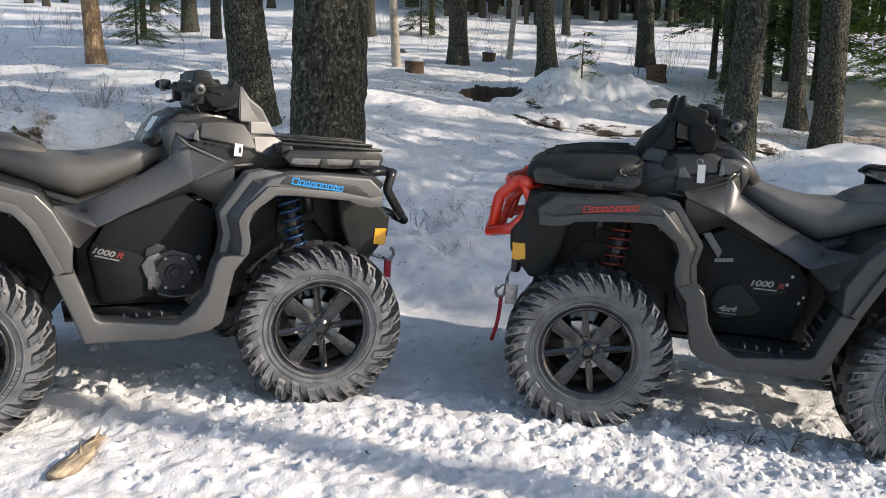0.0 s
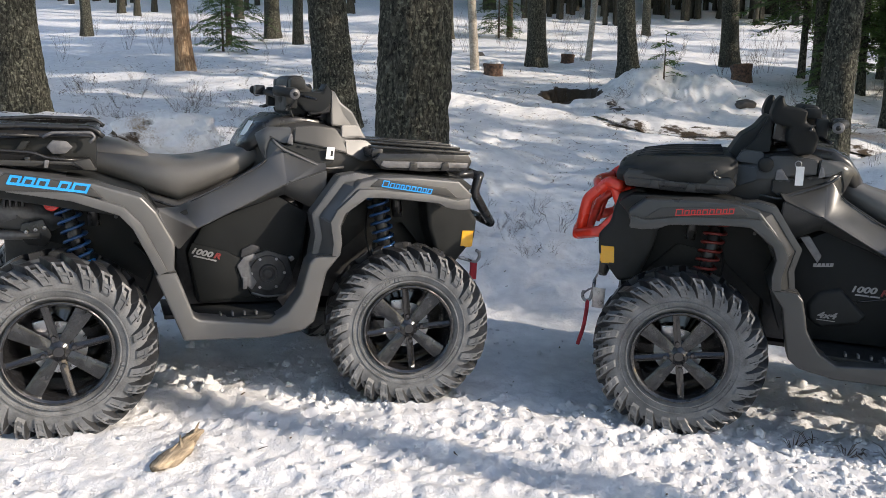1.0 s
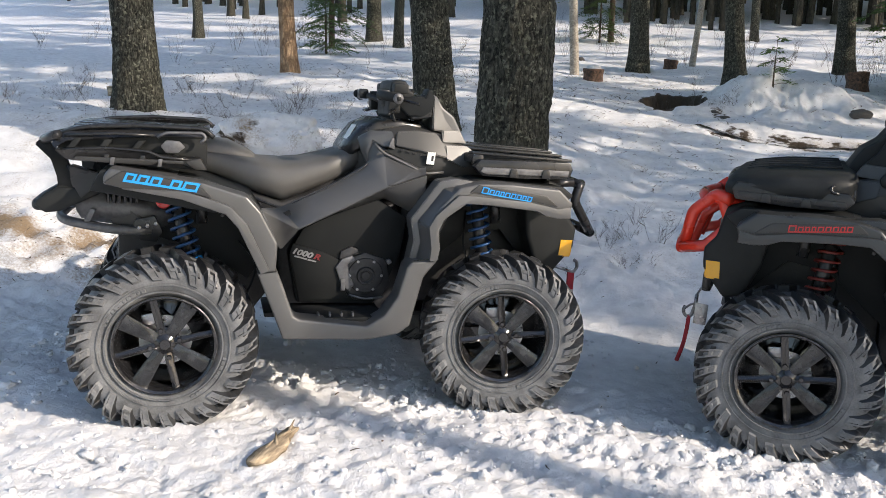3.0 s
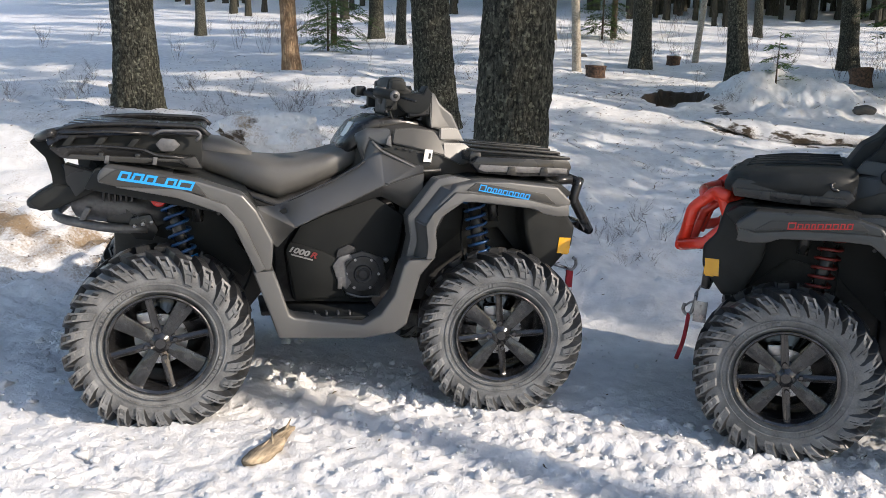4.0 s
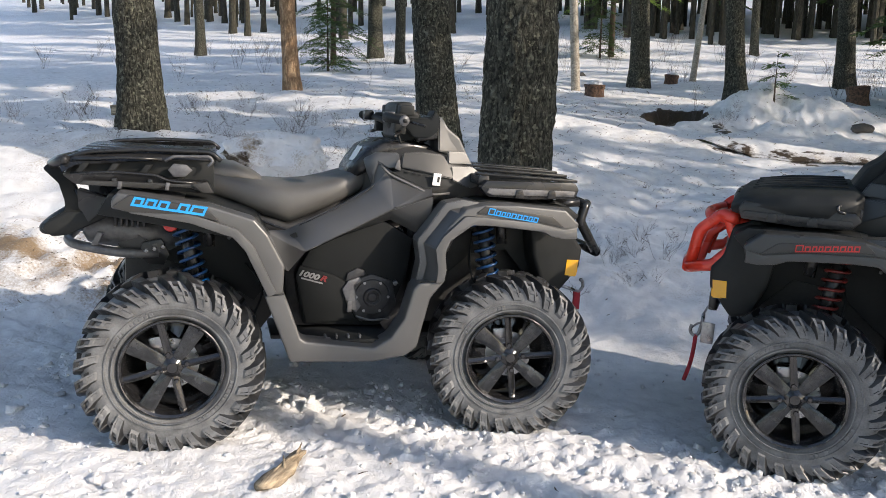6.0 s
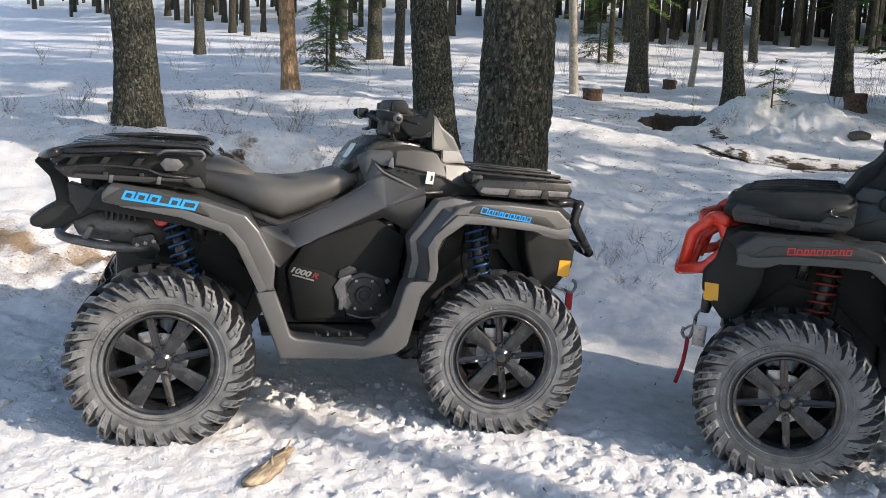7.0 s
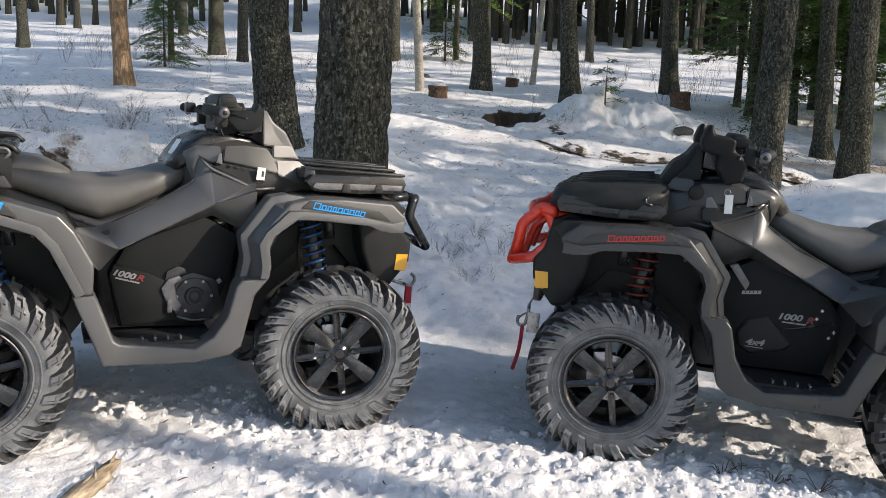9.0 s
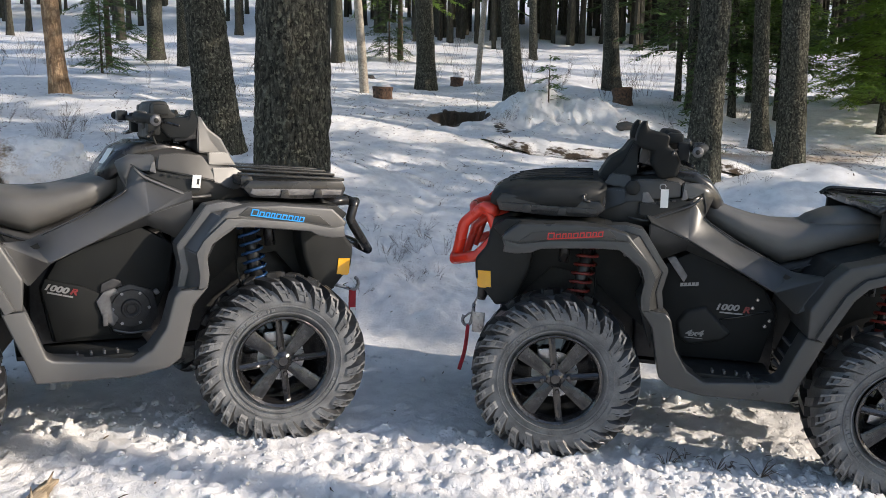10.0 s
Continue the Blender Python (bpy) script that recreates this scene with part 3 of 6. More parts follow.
# unseen woods added on every side, which shade the place
def far_side_trees():
    rng = random.Random(23)
    spots = []
    tries = 0
    while len(spots) < 104 and tries < 6000:
        tries += 1
        x, y = rng.uniform(-34, 34), rng.uniform(-26, 34)
        if -4 < y < 5.2 or math.hypot(x, y) < 6 or (y > 5 and -1.0 * y < x < 0.68 * y):
            continue
        # gaps among the unseen trees let sun reach the track and the low boughs
        if x > 5 and (16.2 < y + 0.22 * x < 18.4 or -0.5 < y + 0.22 * x < 7.2):
            continue
        if x > 5 and rng.random() < 0.22:
            continue
        if any(math.hypot(x - a, y - b) < 2.4 for a, b in spots):
            continue
        spots.append((x, y))
    for x, y in spots:
        tree(x, y, rng.uniform(0.2, 0.45), "unseen dark fir added to shade the snowy woods", rng.uniform(16, 23), (rng.uniform(-0.02, 0.02), 0), BARK_FAR, steps=12, crowns=THIN_CROWNS)


far_side_trees()
tree(7.5, 1.03, 0.25, "bare dead snag standing in the snow", 16, bark=BARK_FAR, crown=False, steps=12)
# tall firs out of view, added to shade the bank behind the machines
for x, y, d in ((10.0, 5.5, 0.4), (15.0, 4.4, 0.36), (21.0, 3.1, 0.4), (12.5, 6.6, 0.34), (18.0, 5.4, 0.3), (26.0, 2.1, 0.3), (13.0, 8.4, 0.3)):
    tree(x, y, d, "unseen tall fir added to shade the bank", 22, bark=BARK_FAR, steps=12, crowns=THIN_CROWNS)
# shorter unseen firs, added to shade the snow between the machines only
for x, y, h in ((15.0, 2.25, 13.5), (16.8, 2.0, 14.0), (13.4, 2.7, 12.5), (14.5, 3.4, 11.5), (18.6, 2.4, 12.5), (15.8, 2.9, 11.0), (13.2, 4.0, 10.0), (16.6, 3.7, 11.5), (11.9, 3.1, 11.5)):
    tree(x, y, 0.17, "unseen half-grown fir added to shade the snow between the machines", h, bark=BARK_FAR, steps=12)


def distant_woods():
    """The dense dark woods up the slope, past counting."""
    rng = random.Random(77)
    verts, faces, which = [], [], []
    for _ in range(600):
        y = rng.uniform(38, 100) if rng.random() < 0.55 else rng.uniform(38, 60)
        x = rng.uniform(-0.8 * y, 0.85 * y) if y > 60 else rng.uniform(-0.75 * y, 26)
        if y < 46 and x < -3:
            continue
        if x < 0 and y < 56 and rng.random() < 0.5:
            continue
        z0, h, d = float(ground_height(x, y, False)) - 0.3, rng.uniform(14, 22), rng.uniform(0.16, 0.42)
        i, n = len(verts), 7
        lx = rng.uniform(-0.03, 0.03)
        for zz, k in ((0, 1.15), (1.0, 1.0), (h, 0.15)):
            verts += [(x + lx * zz + 0.5 * d * k * math.cos(a), y + 0.5 * d * k * math.sin(a), z0 + zz) for a in [2 * math.pi * q / n for q in range(n)]]
        for r in range(2):
            for q in range(n):
                faces.append((i + r * n + q, i + r * n + (q + 1) % n, i + (r + 1) * n + (q + 1) % n, i + (r + 1) * n + q))
                which.append(0)
        low = rng.choice((1.8, 3.0, 4.5, 6.0)) if x > -6 or y > 66 else rng.uniform(4, 8)
        f0 = len(faces)
        for b in range(34):
            t = (b + rng.random()) / 34
            zz = low + (h - low) * t
            a = b * 2.4 + rng.uniform(-0.4, 0.4)
            bough(verts, faces, rng, (x + lx * zz, y, z0 + zz), (math.cos(a), math.sin(a), 0.05), 2.4 * (1.1 - t) * rng.uniform(0.6, 1.1), 0.3, sprays=5, width=0.34, thin=0.8)
        which += [1] * (len(faces) - f0)
    me = mesh_from(verts, faces, "distant_woods", [BARK_FAR, NEEDLES], which)
    tagged(new("distant_woods", me), "dense dark conifer woods up the snowy slope", "woods", kind="stuff")


distant_woods()


def fine_crown(rng, low, high, radius, count, mat, lean=(0, 0), droop=0.3, leaf=1.0):
    """Boughs that fork into flat side shoots set with many short needle tufts."""
    verts, faces = [], []
    for b in range(count):
        t = (b + rng.random()) / count
        z, a = low + (high - low) * t, b * 2.399 + rng.uniform(-0.5, 0.5)
        ln = radius * (1.05 - 0.8 * t) * rng.uniform(0.5, 1.15)
        d = Vector((math.cos(a), math.sin(a), rng.uniform(-0.12, 0.2))).normalized()
        side = d.cross((0, 0, 1)).normalized()
        root = Vector((lean[0] * z, lean[1] * z, z))
        sag = droop * rng.uniform(0.5, 1.4)
        shoots = max(6, int(ln * 16))
        for k in range(shoots):
            u = 0.22 + 0.78 * (k + rng.random()) / shoots
            p = root + d * ln * u + Vector((0, 0, -sag * ln * u * u))
            sg = 1 if k % 2 else -1
            way = (side * sg + d * rng.uniform(0.5, 1.3) + Vector((0, 0, rng.uniform(-0.45, 0.1)))).normalized()
            sl = (0.12 + 0.26 * ln * (1.1 - u)) * rng.uniform(0.5, 1.1)
            across = way.cross((0, 0, 1)).normalized()
            tufts = max(3, int(sl / (0.030 * leaf)))
            for j in range(tufts):
                v = (j + rng.random()) / tufts
                q = p + way * sl * v + Vector((0, 0, -0.25 * sl * v * v))
                for s2 in (-1, 1):
                    w = (across * s2 * rng.uniform(0.5, 1.0) + way * rng.uniform(0.5, 1.2) + Vector((0, 0, rng.uniform(-0.5, 0.35)))).normalized()
                    n2 = rng.uniform(0.06, 0.12) * leaf
                    wd = w.cross((rng.uniform(-0.4, 0.4), rng.uniform(-0.4, 0.4), 1)).normalized() * 0.017 * leaf
                    i = len(verts)
                    verts += [tuple(q), tuple(q + w * n2 * 0.5 + wd), tuple(q + w * n2), tuple(q + w * n2 * 0.5 - wd)]
                    faces.append((i, i + 1, i + 2, i + 3))
    return mesh_from(verts, faces, "crown", [mat])


def young_fir(x, y, h, label, spread=0.42, count=60, mat=None, low=0.08, seed=0):
    rng = random.Random(300 + seed)
    ob = tagged(new("young_fir"), label, "young fir", "young firs")
    ob.matrix_basis = pose(x, y, on_ground(x, y, 0.03))
    part("trunk", tube([(0, 0, -0.1), (0, 0, h * 0.5), (0.01, 0, h)], [0.022 * h / 1.5 + 0.006, 0.012 * h / 1.5 + 0.003, 0.002], 7), TWIG, ob)
    for b in range(count):
        t = (b + rng.random()) / count
        z, a = h * (low + (0.98 - low) * t), b * 2.399 + rng.uniform(-0.4, 0.4)
        ln = h * spread * (1.05 - t) * rng.uniform(0.6, 1.15) + 0.05
        w = Vector((math.cos(a), math.sin(a), rng.uniform(-0.1, 0.3)))
        if b % 2 == 0:
            part("branch", tube([(0, 0, z), tuple(w * ln * 0.5 + Vector((0, 0, z - 0.06 * ln))), tuple(w * ln + Vector((0, 0, z - 0.25 * ln)))], [0.006, 0.004, 0.002], 4), TWIG, ob)
    part("crown", fine_crown(rng, h * low, h, h * spread, count, mat or NEEDLES), None, ob)
    return ob


young_fir(-7.3, 19.9, 2.0, "young dark green fir standing in snow", 0.40, 70, seed=1)
young_fir(-8.6, 24.0, 6.5, "slim dark green fir standing in snow", 0.2, 110, seed=8)
young_fir(-0.9, 29.0, 2.6, "young dark fir beyond the pale trunk", seed=2)
young_fir(2.25, 14.0, 0.8, "sparse bare fir sapling on the snow mound", 0.42, 9, seed=3)
young_fir(4.15, 12.2, 1.2, "sparse fir sapling beside the creek", 0.35, 16, seed=4)
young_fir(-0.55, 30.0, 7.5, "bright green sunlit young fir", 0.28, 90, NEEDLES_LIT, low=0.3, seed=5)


def bough_stems(rng, low, high, radius, count):
    out = []
    for b in range(count):
        t = (b + rng.random()) / count
        z, a = low + (high - low) * t, rng.uniform(0, 6.28)
        ln = radius * (1.0 - 0.8 * t) * rng.uniform(0.5, 1.0)
        d = Vector((math.cos(a), math.sin(a), 0.05))
        out.append(tube([Vector((0, 0, z)), Vector((0, 0, z)) + d * ln * 0.5 + Vector((0, 0, -0.05 * ln)), Vector((0, 0, z)) + d * ln + Vector((0, 0, -0.3 * ln))], [0.014, 0.009, 0.003], 5))
    return out


def low_bough_fir(x, y, d, seed, low, high, radius, count, mat, leaf=1.0):
    """A fir whose green boughs hang low."""
    rng = random.Random(500 + seed)
    ob = tagged(new("bough_fir"), "fir with low drooping green boughs", "tree", "forest trees")
    ob.matrix_basis = pose(x, y, float(ground_height(x, y, False)) - 0.02)
    part("trunk", loft(trunk_rings(rng, d, 15, (0, 0), 0.4, steps=16)), BARK, ob, angle=80)
    for stem in bough_stems(rng, low - 0.25, low + 2.0, radius, 22):
        part("branch", stem, TWIG, ob)
    part("crown", fine_crown(rng, low, high, radius, count, mat, leaf=leaf), None, ob)
    return ob


low_bough_fir(6.35, 16.6, 0.14, 1, 0.45, 3.6, 1.15, 140, NEEDLES)
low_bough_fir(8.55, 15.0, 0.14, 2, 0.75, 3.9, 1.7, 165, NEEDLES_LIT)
low_bough_fir(5.75, 18.2, 0.14, 3, 1.1, 4.4, 1.25, 80, NEEDLES, 1.4)
low_bough_fir(7.5, 18.6, 0.14, 5, 1.0, 4.4, 1.4, 80, NEEDLES, 1.5)
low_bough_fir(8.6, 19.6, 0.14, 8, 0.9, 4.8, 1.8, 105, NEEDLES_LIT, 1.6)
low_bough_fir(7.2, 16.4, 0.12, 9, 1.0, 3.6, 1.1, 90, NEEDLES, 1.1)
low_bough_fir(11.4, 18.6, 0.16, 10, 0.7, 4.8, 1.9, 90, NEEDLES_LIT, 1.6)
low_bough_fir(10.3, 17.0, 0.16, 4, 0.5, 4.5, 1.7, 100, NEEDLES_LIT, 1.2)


def stump(x, y, d, h, label, mat, seed=0, cap_high=0.06):
    rng = random.Random(700 + seed)
    ob = tagged(new("tree_stump"), label, "stump", "stumps")
    ob.matrix_basis = pose(x, y, on_ground(x, y, 0.05), rng.uniform(-6, 6), rng.uniform(-6, 6), rng.uniform(0, 360))
    rings = []
    for z, k in ((-0.1, 1.3), (0.0, 1.1), (h * 0.3, 0.98), (h * 0.6, 0.97), (h * 0.9, 1.06), (h, 1.07), (h * 1.02, 0.95)):
        rings.append([((0.5 * d * k * (1 + 0.22 * noise.noise((2.2 * math.cos(a) + seed, 2.2 * math.sin(a), z * 2)) + 0.06 * math.sin(9 * a + seed))) * math.cos(a), 0.5 * d * k * (1 + 0.22 * noise.noise((2.2 * math.cos(a) + seed, 2.2 * math.sin(a), z * 2)) + 0.06 * math.sin(9 * a + seed)) * math.sin(a), z) for a in [2 * math.pi * q / 22 for q in range(22)]])
    part("bark", loft(rings), mat, ob)
    cap = bmesh.new()
    bmesh.ops.create_uvsphere(cap, u_segments=18, v_segments=8, radius=1.0)
    bmesh.ops.transform(cap, matrix=Matrix.Translation((0, 0, h)) @ Matrix.Diagonal((0.43 * d, 0.40 * d, cap_high, 1)), verts=cap.verts)
    part("snow_cap", cap, SNOW, ob, "cap of old snow")


stump(-0.62, 16.2, 0.36, 0.26, "cut pine stump with reddish bark and a snow cap", STUMP, 1, 0.09)
stump(1.0, 20.3, 0.31, 0.26, "small cut stump with a snow cap", STUMP, 2)
stump(4.34, 17.4, 0.40, 0.36, "dark weathered stump in the snow", STUMP, 3, 0.015)
stump(-7.4, 11.2, 0.3, 0.2, "low broken stump in the snow", DEADWOOD, 4)

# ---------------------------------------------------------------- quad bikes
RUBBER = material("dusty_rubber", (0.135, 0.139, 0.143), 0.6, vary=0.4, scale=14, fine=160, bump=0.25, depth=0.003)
# dark tread rubber, which also paints the shade on lug sides and in grooves
TREAD = material("tread_and_lug_shade", (0.028, 0.029, 0.031), 0.40, vary=0.4, scale=20, fine=140, bump=0.3, depth=0.003)
RIM = material("gloss_black_alloy", (0.014, 0.014, 0.015), 0.13, vary=0.2, bump=0, spec=0.6, coat=0.5, rough_vary=0.06)
SPOKE = material("machined_alloy", (0.07, 0.072, 0.075), 0.24, 0.8, vary=0.35, scale=22, bump=0.03, spec=0.5, rough_vary=0.08)
RIM_EDGE = material("dark_bare_alloy", (0.10, 0.10, 0.104), 0.22, 0.9, vary=0.3, scale=30)
STEEL = material("bright_steel", (0.36, 0.36, 0.37), 0.32, 1.0, vary=0.25, scale=30)
DISC = material("brake_steel", (0.55, 0.55, 0.56), 0.35, 0.8, vary=0.2, scale=30)
BLACK = material("black_moulded_plastic", (0.019, 0.0205, 0.0205), 0.55, spec=0.25, vary=0.25, scale=12, fine=380, bump=0.25, depth=0.0015)
BLACK_SATIN = material("black_satin_plastic", (0.021, 0.0212, 0.022), 0.27, spec=0.5, vary=0.2, scale=9, fine=300, bump=0.08, depth=0.001)
VINYL = material("black_seat_vinyl", (0.11, 0.107, 0.102), 0.43, vary=0.2, scale=7, fine=420, bump=0.25, depth=0.0012)
CHASSIS = material("dark_frame_paint", (0.03, 0.03, 0.03), 0.55, 0.2, vary=0.35)
COVER = material("matt_black_cover", (0.0105, 0.0118, 0.012), 0.62, spec=0.18, vary=0.25, scale=10, fine=380, bump=0.2, depth=0.0015)
ENGINE = material("cast_alloy", (0.045, 0.045, 0.047), 0.45, 0.5, vary=0.35, scale=25, bump=0.3)
CAST = material("grey_cast_metal", (0.15, 0.15, 0.155), 0.5, 0.5, vary=0.3, scale=25, bump=0.3)
AMBER = material("amber_reflector", (0.85, 0.42, 0.01), 0.25, vary=0.1, fine=500, coat=0.6, bump=0.2)
RED_LENS = material("red_reflector", (0.5, 0.02, 0.015), 0.25, vary=0.15, coat=0.5)
WHITE = material("white_paper_tag", (0.78, 0.78, 0.76), 0.6, vary=0.06)
LETTER = material("pale_lettering", (0.27, 0.27, 0.27), 0.45, vary=0.08, bump=0)
LETTER_RED = material("red_lettering", (0.20, 0.02, 0.02), 0.45, vary=0.08, bump=0)
INK = material("dark_ink", (0.03, 0.03, 0.03), 0.6, vary=0.1, bump=0)
STRAP = material("red_webbing", (0.5, 0.035, 0.05), 0.75, vary=0.3, scale=40, fine=300, bump=0.4)
GREY = material("satin_grey_body", (0.121, 0.121, 0.120), 0.42, 0.42, vary=0.07, scale=5, fine=700, bump=0.06, depth=0.0008)
CHARCOAL = material("satin_charcoal_body", (0.058, 0.060, 0.060), 0.36, 0.35, vary=0.08, scale=5, fine=700, bump=0.06, depth=0.0008)
GREY_DARK = material("dark_grey_inlay", (0.05, 0.049, 0.047), 0.42, 0.3, vary=0.08, scale=6, fine=600, bump=0.06, depth=0.0008)
CONSOLE = material("dark_grey_console", (0.058, 0.057, 0.055), 0.46, 0.2, vary=0.08, scale=5, fine=600, bump=0.08, depth=0.0008)
BLUE = material("bright_blue_enamel", (0.01, 0.32, 0.80), 0.35, vary=0.06, bump=0)
RED = material("bright_red_enamel", (0.78, 0.05, 0.025), 0.30, vary=0.1, scale=6, coat=0.4, bump=0.03)
RED_DULL = material("red_badge", (0.55, 0.03, 0.03), 0.4, vary=0.08, bump=0)

WHEELBASE, TYRE_R, FACE = 1.295, 0.33, 0.55


def tyre_profile(hw):
    """Half of a tyre's section from the crown to the bead: (radius, across)."""
    return [(0.312, 0.0), (0.311, 0.45 * hw), (0.305, 0.75 * hw), (0.292, 0.93 * hw), (0.272, 1.0 * hw), (0.245, 1.01 * hw), (0.218, 0.97 * hw), (0.195, 0.89 * hw), (0.183, 0.80 * hw)]


def tread_lugs(hw, count=25):
    """Knobs over the crown, and shoulder blocks that run down the sidewall as open ladders of two rails and rungs."""
    crown = [(0.335, 0.0), (0.335, 0.4 * hw), (0.333, 0.72 * hw), (0.326, 0.97 * hw), (0.302, 1.10 * hw), (0.272, 1.075 * hw), (0.240, 1.045 * hw)]
    base = [(0.303, 0.0), (0.302, 0.4 * hw), (0.297, 0.7 * hw), (0.286, 0.86 * hw), (0.272, 0.94 * hw), (0.254, 0.98 * hw), (0.236, 0.975 * hw)]
    verts, faces, which = [], [], []

    def along(line, u):
        i = min(int(u), len(line) - 2)
        f = u - i
        return line[i][0] * (1 - f) + line[i + 1][0] * f, line[i][1] * (1 - f) + line[i + 1][1] * f

    def lug(a0, side, u0, u1, w0, w1, lift=1.0, lit=0, drift=0.05):
        start = len(verts)
        stops = [u0] + [k for k in range(int(u0) + 1, int(math.ceil(u1)))] + [u1]
        for u in stops:
            t = (u - u0) / max(1e-6, u1 - u0)
            half = w0 + (w1 - w0) * t
            for sg, top in ((-1, 0), (-1, 1), (1, 1), (1, 0)):
                (br, by), (cr, cy) = along(base, u), along(crown, u)
                r, y = (br + (cr - br) * lift, by + (cy - by) * lift) if top else (br, by)
                a = a0 + drift * u + sg * half * (0.9 if top else 1.1)
                verts.append((r * math.cos(a), side * (y + 0.002), r * math.sin(a)))
        n = len(stops)
        for k in range(n - 1):
            b = start + 4 * k
            for q in range(3):
                f = (b + q, b + q + 1, b + 5 + q, b + 4 + q)
                faces.append(f if side > 0 else f[::-1])
                # pale outer faces; sides stay near-black as painted shadow that outlines each lug
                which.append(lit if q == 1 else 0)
        e = start + 4 * (n - 1)
        faces.append((start, start + 1, start + 2, start + 3))
        faces.append((e, e + 1, e + 2, e + 3))
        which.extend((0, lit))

    step = 2 * math.pi / count
    for i in range(count):
        for side in (-1, 1):
            a = (i + (0.5 if side > 0 else 0.0)) * step
            low = (5.95 if i % 2 else 5.4) - 0.12 * ((i * 7) % 3)
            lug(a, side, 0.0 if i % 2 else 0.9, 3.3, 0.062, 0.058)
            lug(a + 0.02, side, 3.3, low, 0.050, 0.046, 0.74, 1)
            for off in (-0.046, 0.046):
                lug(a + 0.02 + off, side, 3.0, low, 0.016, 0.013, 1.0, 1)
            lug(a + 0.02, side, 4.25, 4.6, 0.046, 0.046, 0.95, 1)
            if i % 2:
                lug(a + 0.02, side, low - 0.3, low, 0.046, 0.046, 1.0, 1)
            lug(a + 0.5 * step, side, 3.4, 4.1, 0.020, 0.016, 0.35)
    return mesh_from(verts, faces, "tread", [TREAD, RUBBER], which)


def wheel_parts(hw, depth):
    """Meshes of a wheel whose outer face looks along +y and lies at y = 0."""
    out = []
    half = tyre_profile(hw)
    mid = -0.88 * hw
    prof = [(r, mid + y) for r, y in half[::-1]] + [(r, mid - y) for r, y in half[1:]]
    out.append(("tyre", finish(lathe(prof, 72), "tyre", RUBBER, angle=60), "dusty black off-road tyre", None))
    tm = tread_lugs(hw)
    tm.transform(Matrix.Translation((0, mid, 0)))
    out.append(("tread", tm, "chunky black knobbly tread", None))
    ring = bmesh.new()
    for r in (0.228, 0.202):
        lathe([(r - 0.003, mid + hw * 0.985), (r - 0.002, mid + hw * 1.02), (r + 0.002, mid + hw * 1.02), (r + 0.003, mid + hw * 0.985)], 64, bm=ring)
    for arc in (0.6, 3.6):
        for j in range(11):
            aa = arc + 0.085 * j
            wd = 0.010 + 0.004 * ((j * 7) % 3)
            box(0.215 * math.cos(aa), mid + hw * 0.965, 0.215 * math.sin(aa), 0.014, 0.006, wd, 0.001, ring, Matrix.Rotation(-aa, 4, "Y"), 1)
    out.append(("sidewall_rib", finish(ring, "sidewall_rib", RUBBER), "", None))
    for i in range(8):
        bm = bmesh.new()
        wide = i % 2 == 1
        w0, w1 = (0.022, 0.034) if wide else (0.015, 0.013)
        r0, r1 = 0.036, 0.186
        pts = [(r0, -w0), (0.09, -(w0 + w1) * 0.48), (r1, -w1), (r1, w1), (0.09, (w0 + w1) * 0.48), (r0, w0)]
        top = [bm.verts.new((x, -0.012 - 0.014 * (1 - (x / r1)), z)) for x, z in pts]
        ridge = [bm.verts.new((x, -0.004 - 0.014 * (1 - (x / r1)), 0)) for x in (r0, 0.09, r1)]
        low = [bm.verts.new((x, -0.045, z * 0.8)) for x, z in pts]
        ring_faces(bm, top, low)
        bm.faces.new(low[::-1])
        for q in ((top[0], top[1], ridge[1], ridge[0]), (top[1], top[2], ridge[2], ridge[1]), (ridge[0], ridge[1], top[4], top[5]), (ridge[1], ridge[2], top[3], top[4]), (top[0], ridge[0], top[5]), (top[2], top[3], ridge[2])):
            bm.faces.new(q)
        bmesh.ops.recalc_face_normals(bm, faces=bm.faces)
        bmesh.ops.bevel(bm, geom=bm.edges[:], offset=0.0022, segments=2, affect="EDGES", clamp_overlap=True)
        bmesh.ops.rotate(bm, verts=bm.verts, matrix=Matrix.Rotation(radians(45 * i + 2), 3, "Y"))
        out.append(("spoke", finish(bm, "spoke", SPOKE if wide else RIM), "", None))
    lip = lathe([(0.1905, 0.0112), (0.1930, 0.0125), (0.1955, 0.0112)], 72)
    out.append(("rim_edge", finish(lip, "rim_edge", RIM_EDGE), "thin dark bare metal edge", None))
    for i in range(0, 8, 2):
        for sg in (-1, 1):
            bm = tube([(0.06, -0.021, sg * 0.0145), (0.175, -0.0125, sg * 0.0125)], 0.0011, 5)
            bmesh.ops.rotate(bm, verts=bm.verts, matrix=Matrix.Rotation(radians(45 * i + 2), 3, "Y"))
            out.append(("spoke_edge", finish(bm, "spoke_edge", RIM_EDGE), "", None))
    out.append(("hub_cap", finish(lathe([(0.0, -0.006), (0.019, -0.006), (0.024, -0.012), (0.034, -0.016), (0.05, -0.03), (0.055, -0.06)], 28), "hub_cap", RIM), "", None))
    for i in range(4):
        bm = lathe([(0.0, -0.008), (0.008, -0.008), (0.010, -0.012), (0.010, -0.045)], 8)
        bmesh.ops.translate(bm, verts=bm.verts, vec=(0.056, 0, 0))
        bmesh.ops.rotate(bm, verts=bm.verts, matrix=Matrix.Rotation(radians(90 * i + 4), 3, "Y"))
        out.append(("lug_nut", finish(bm, "lug_nut", RIM_EDGE), "dark wheel nut", None))
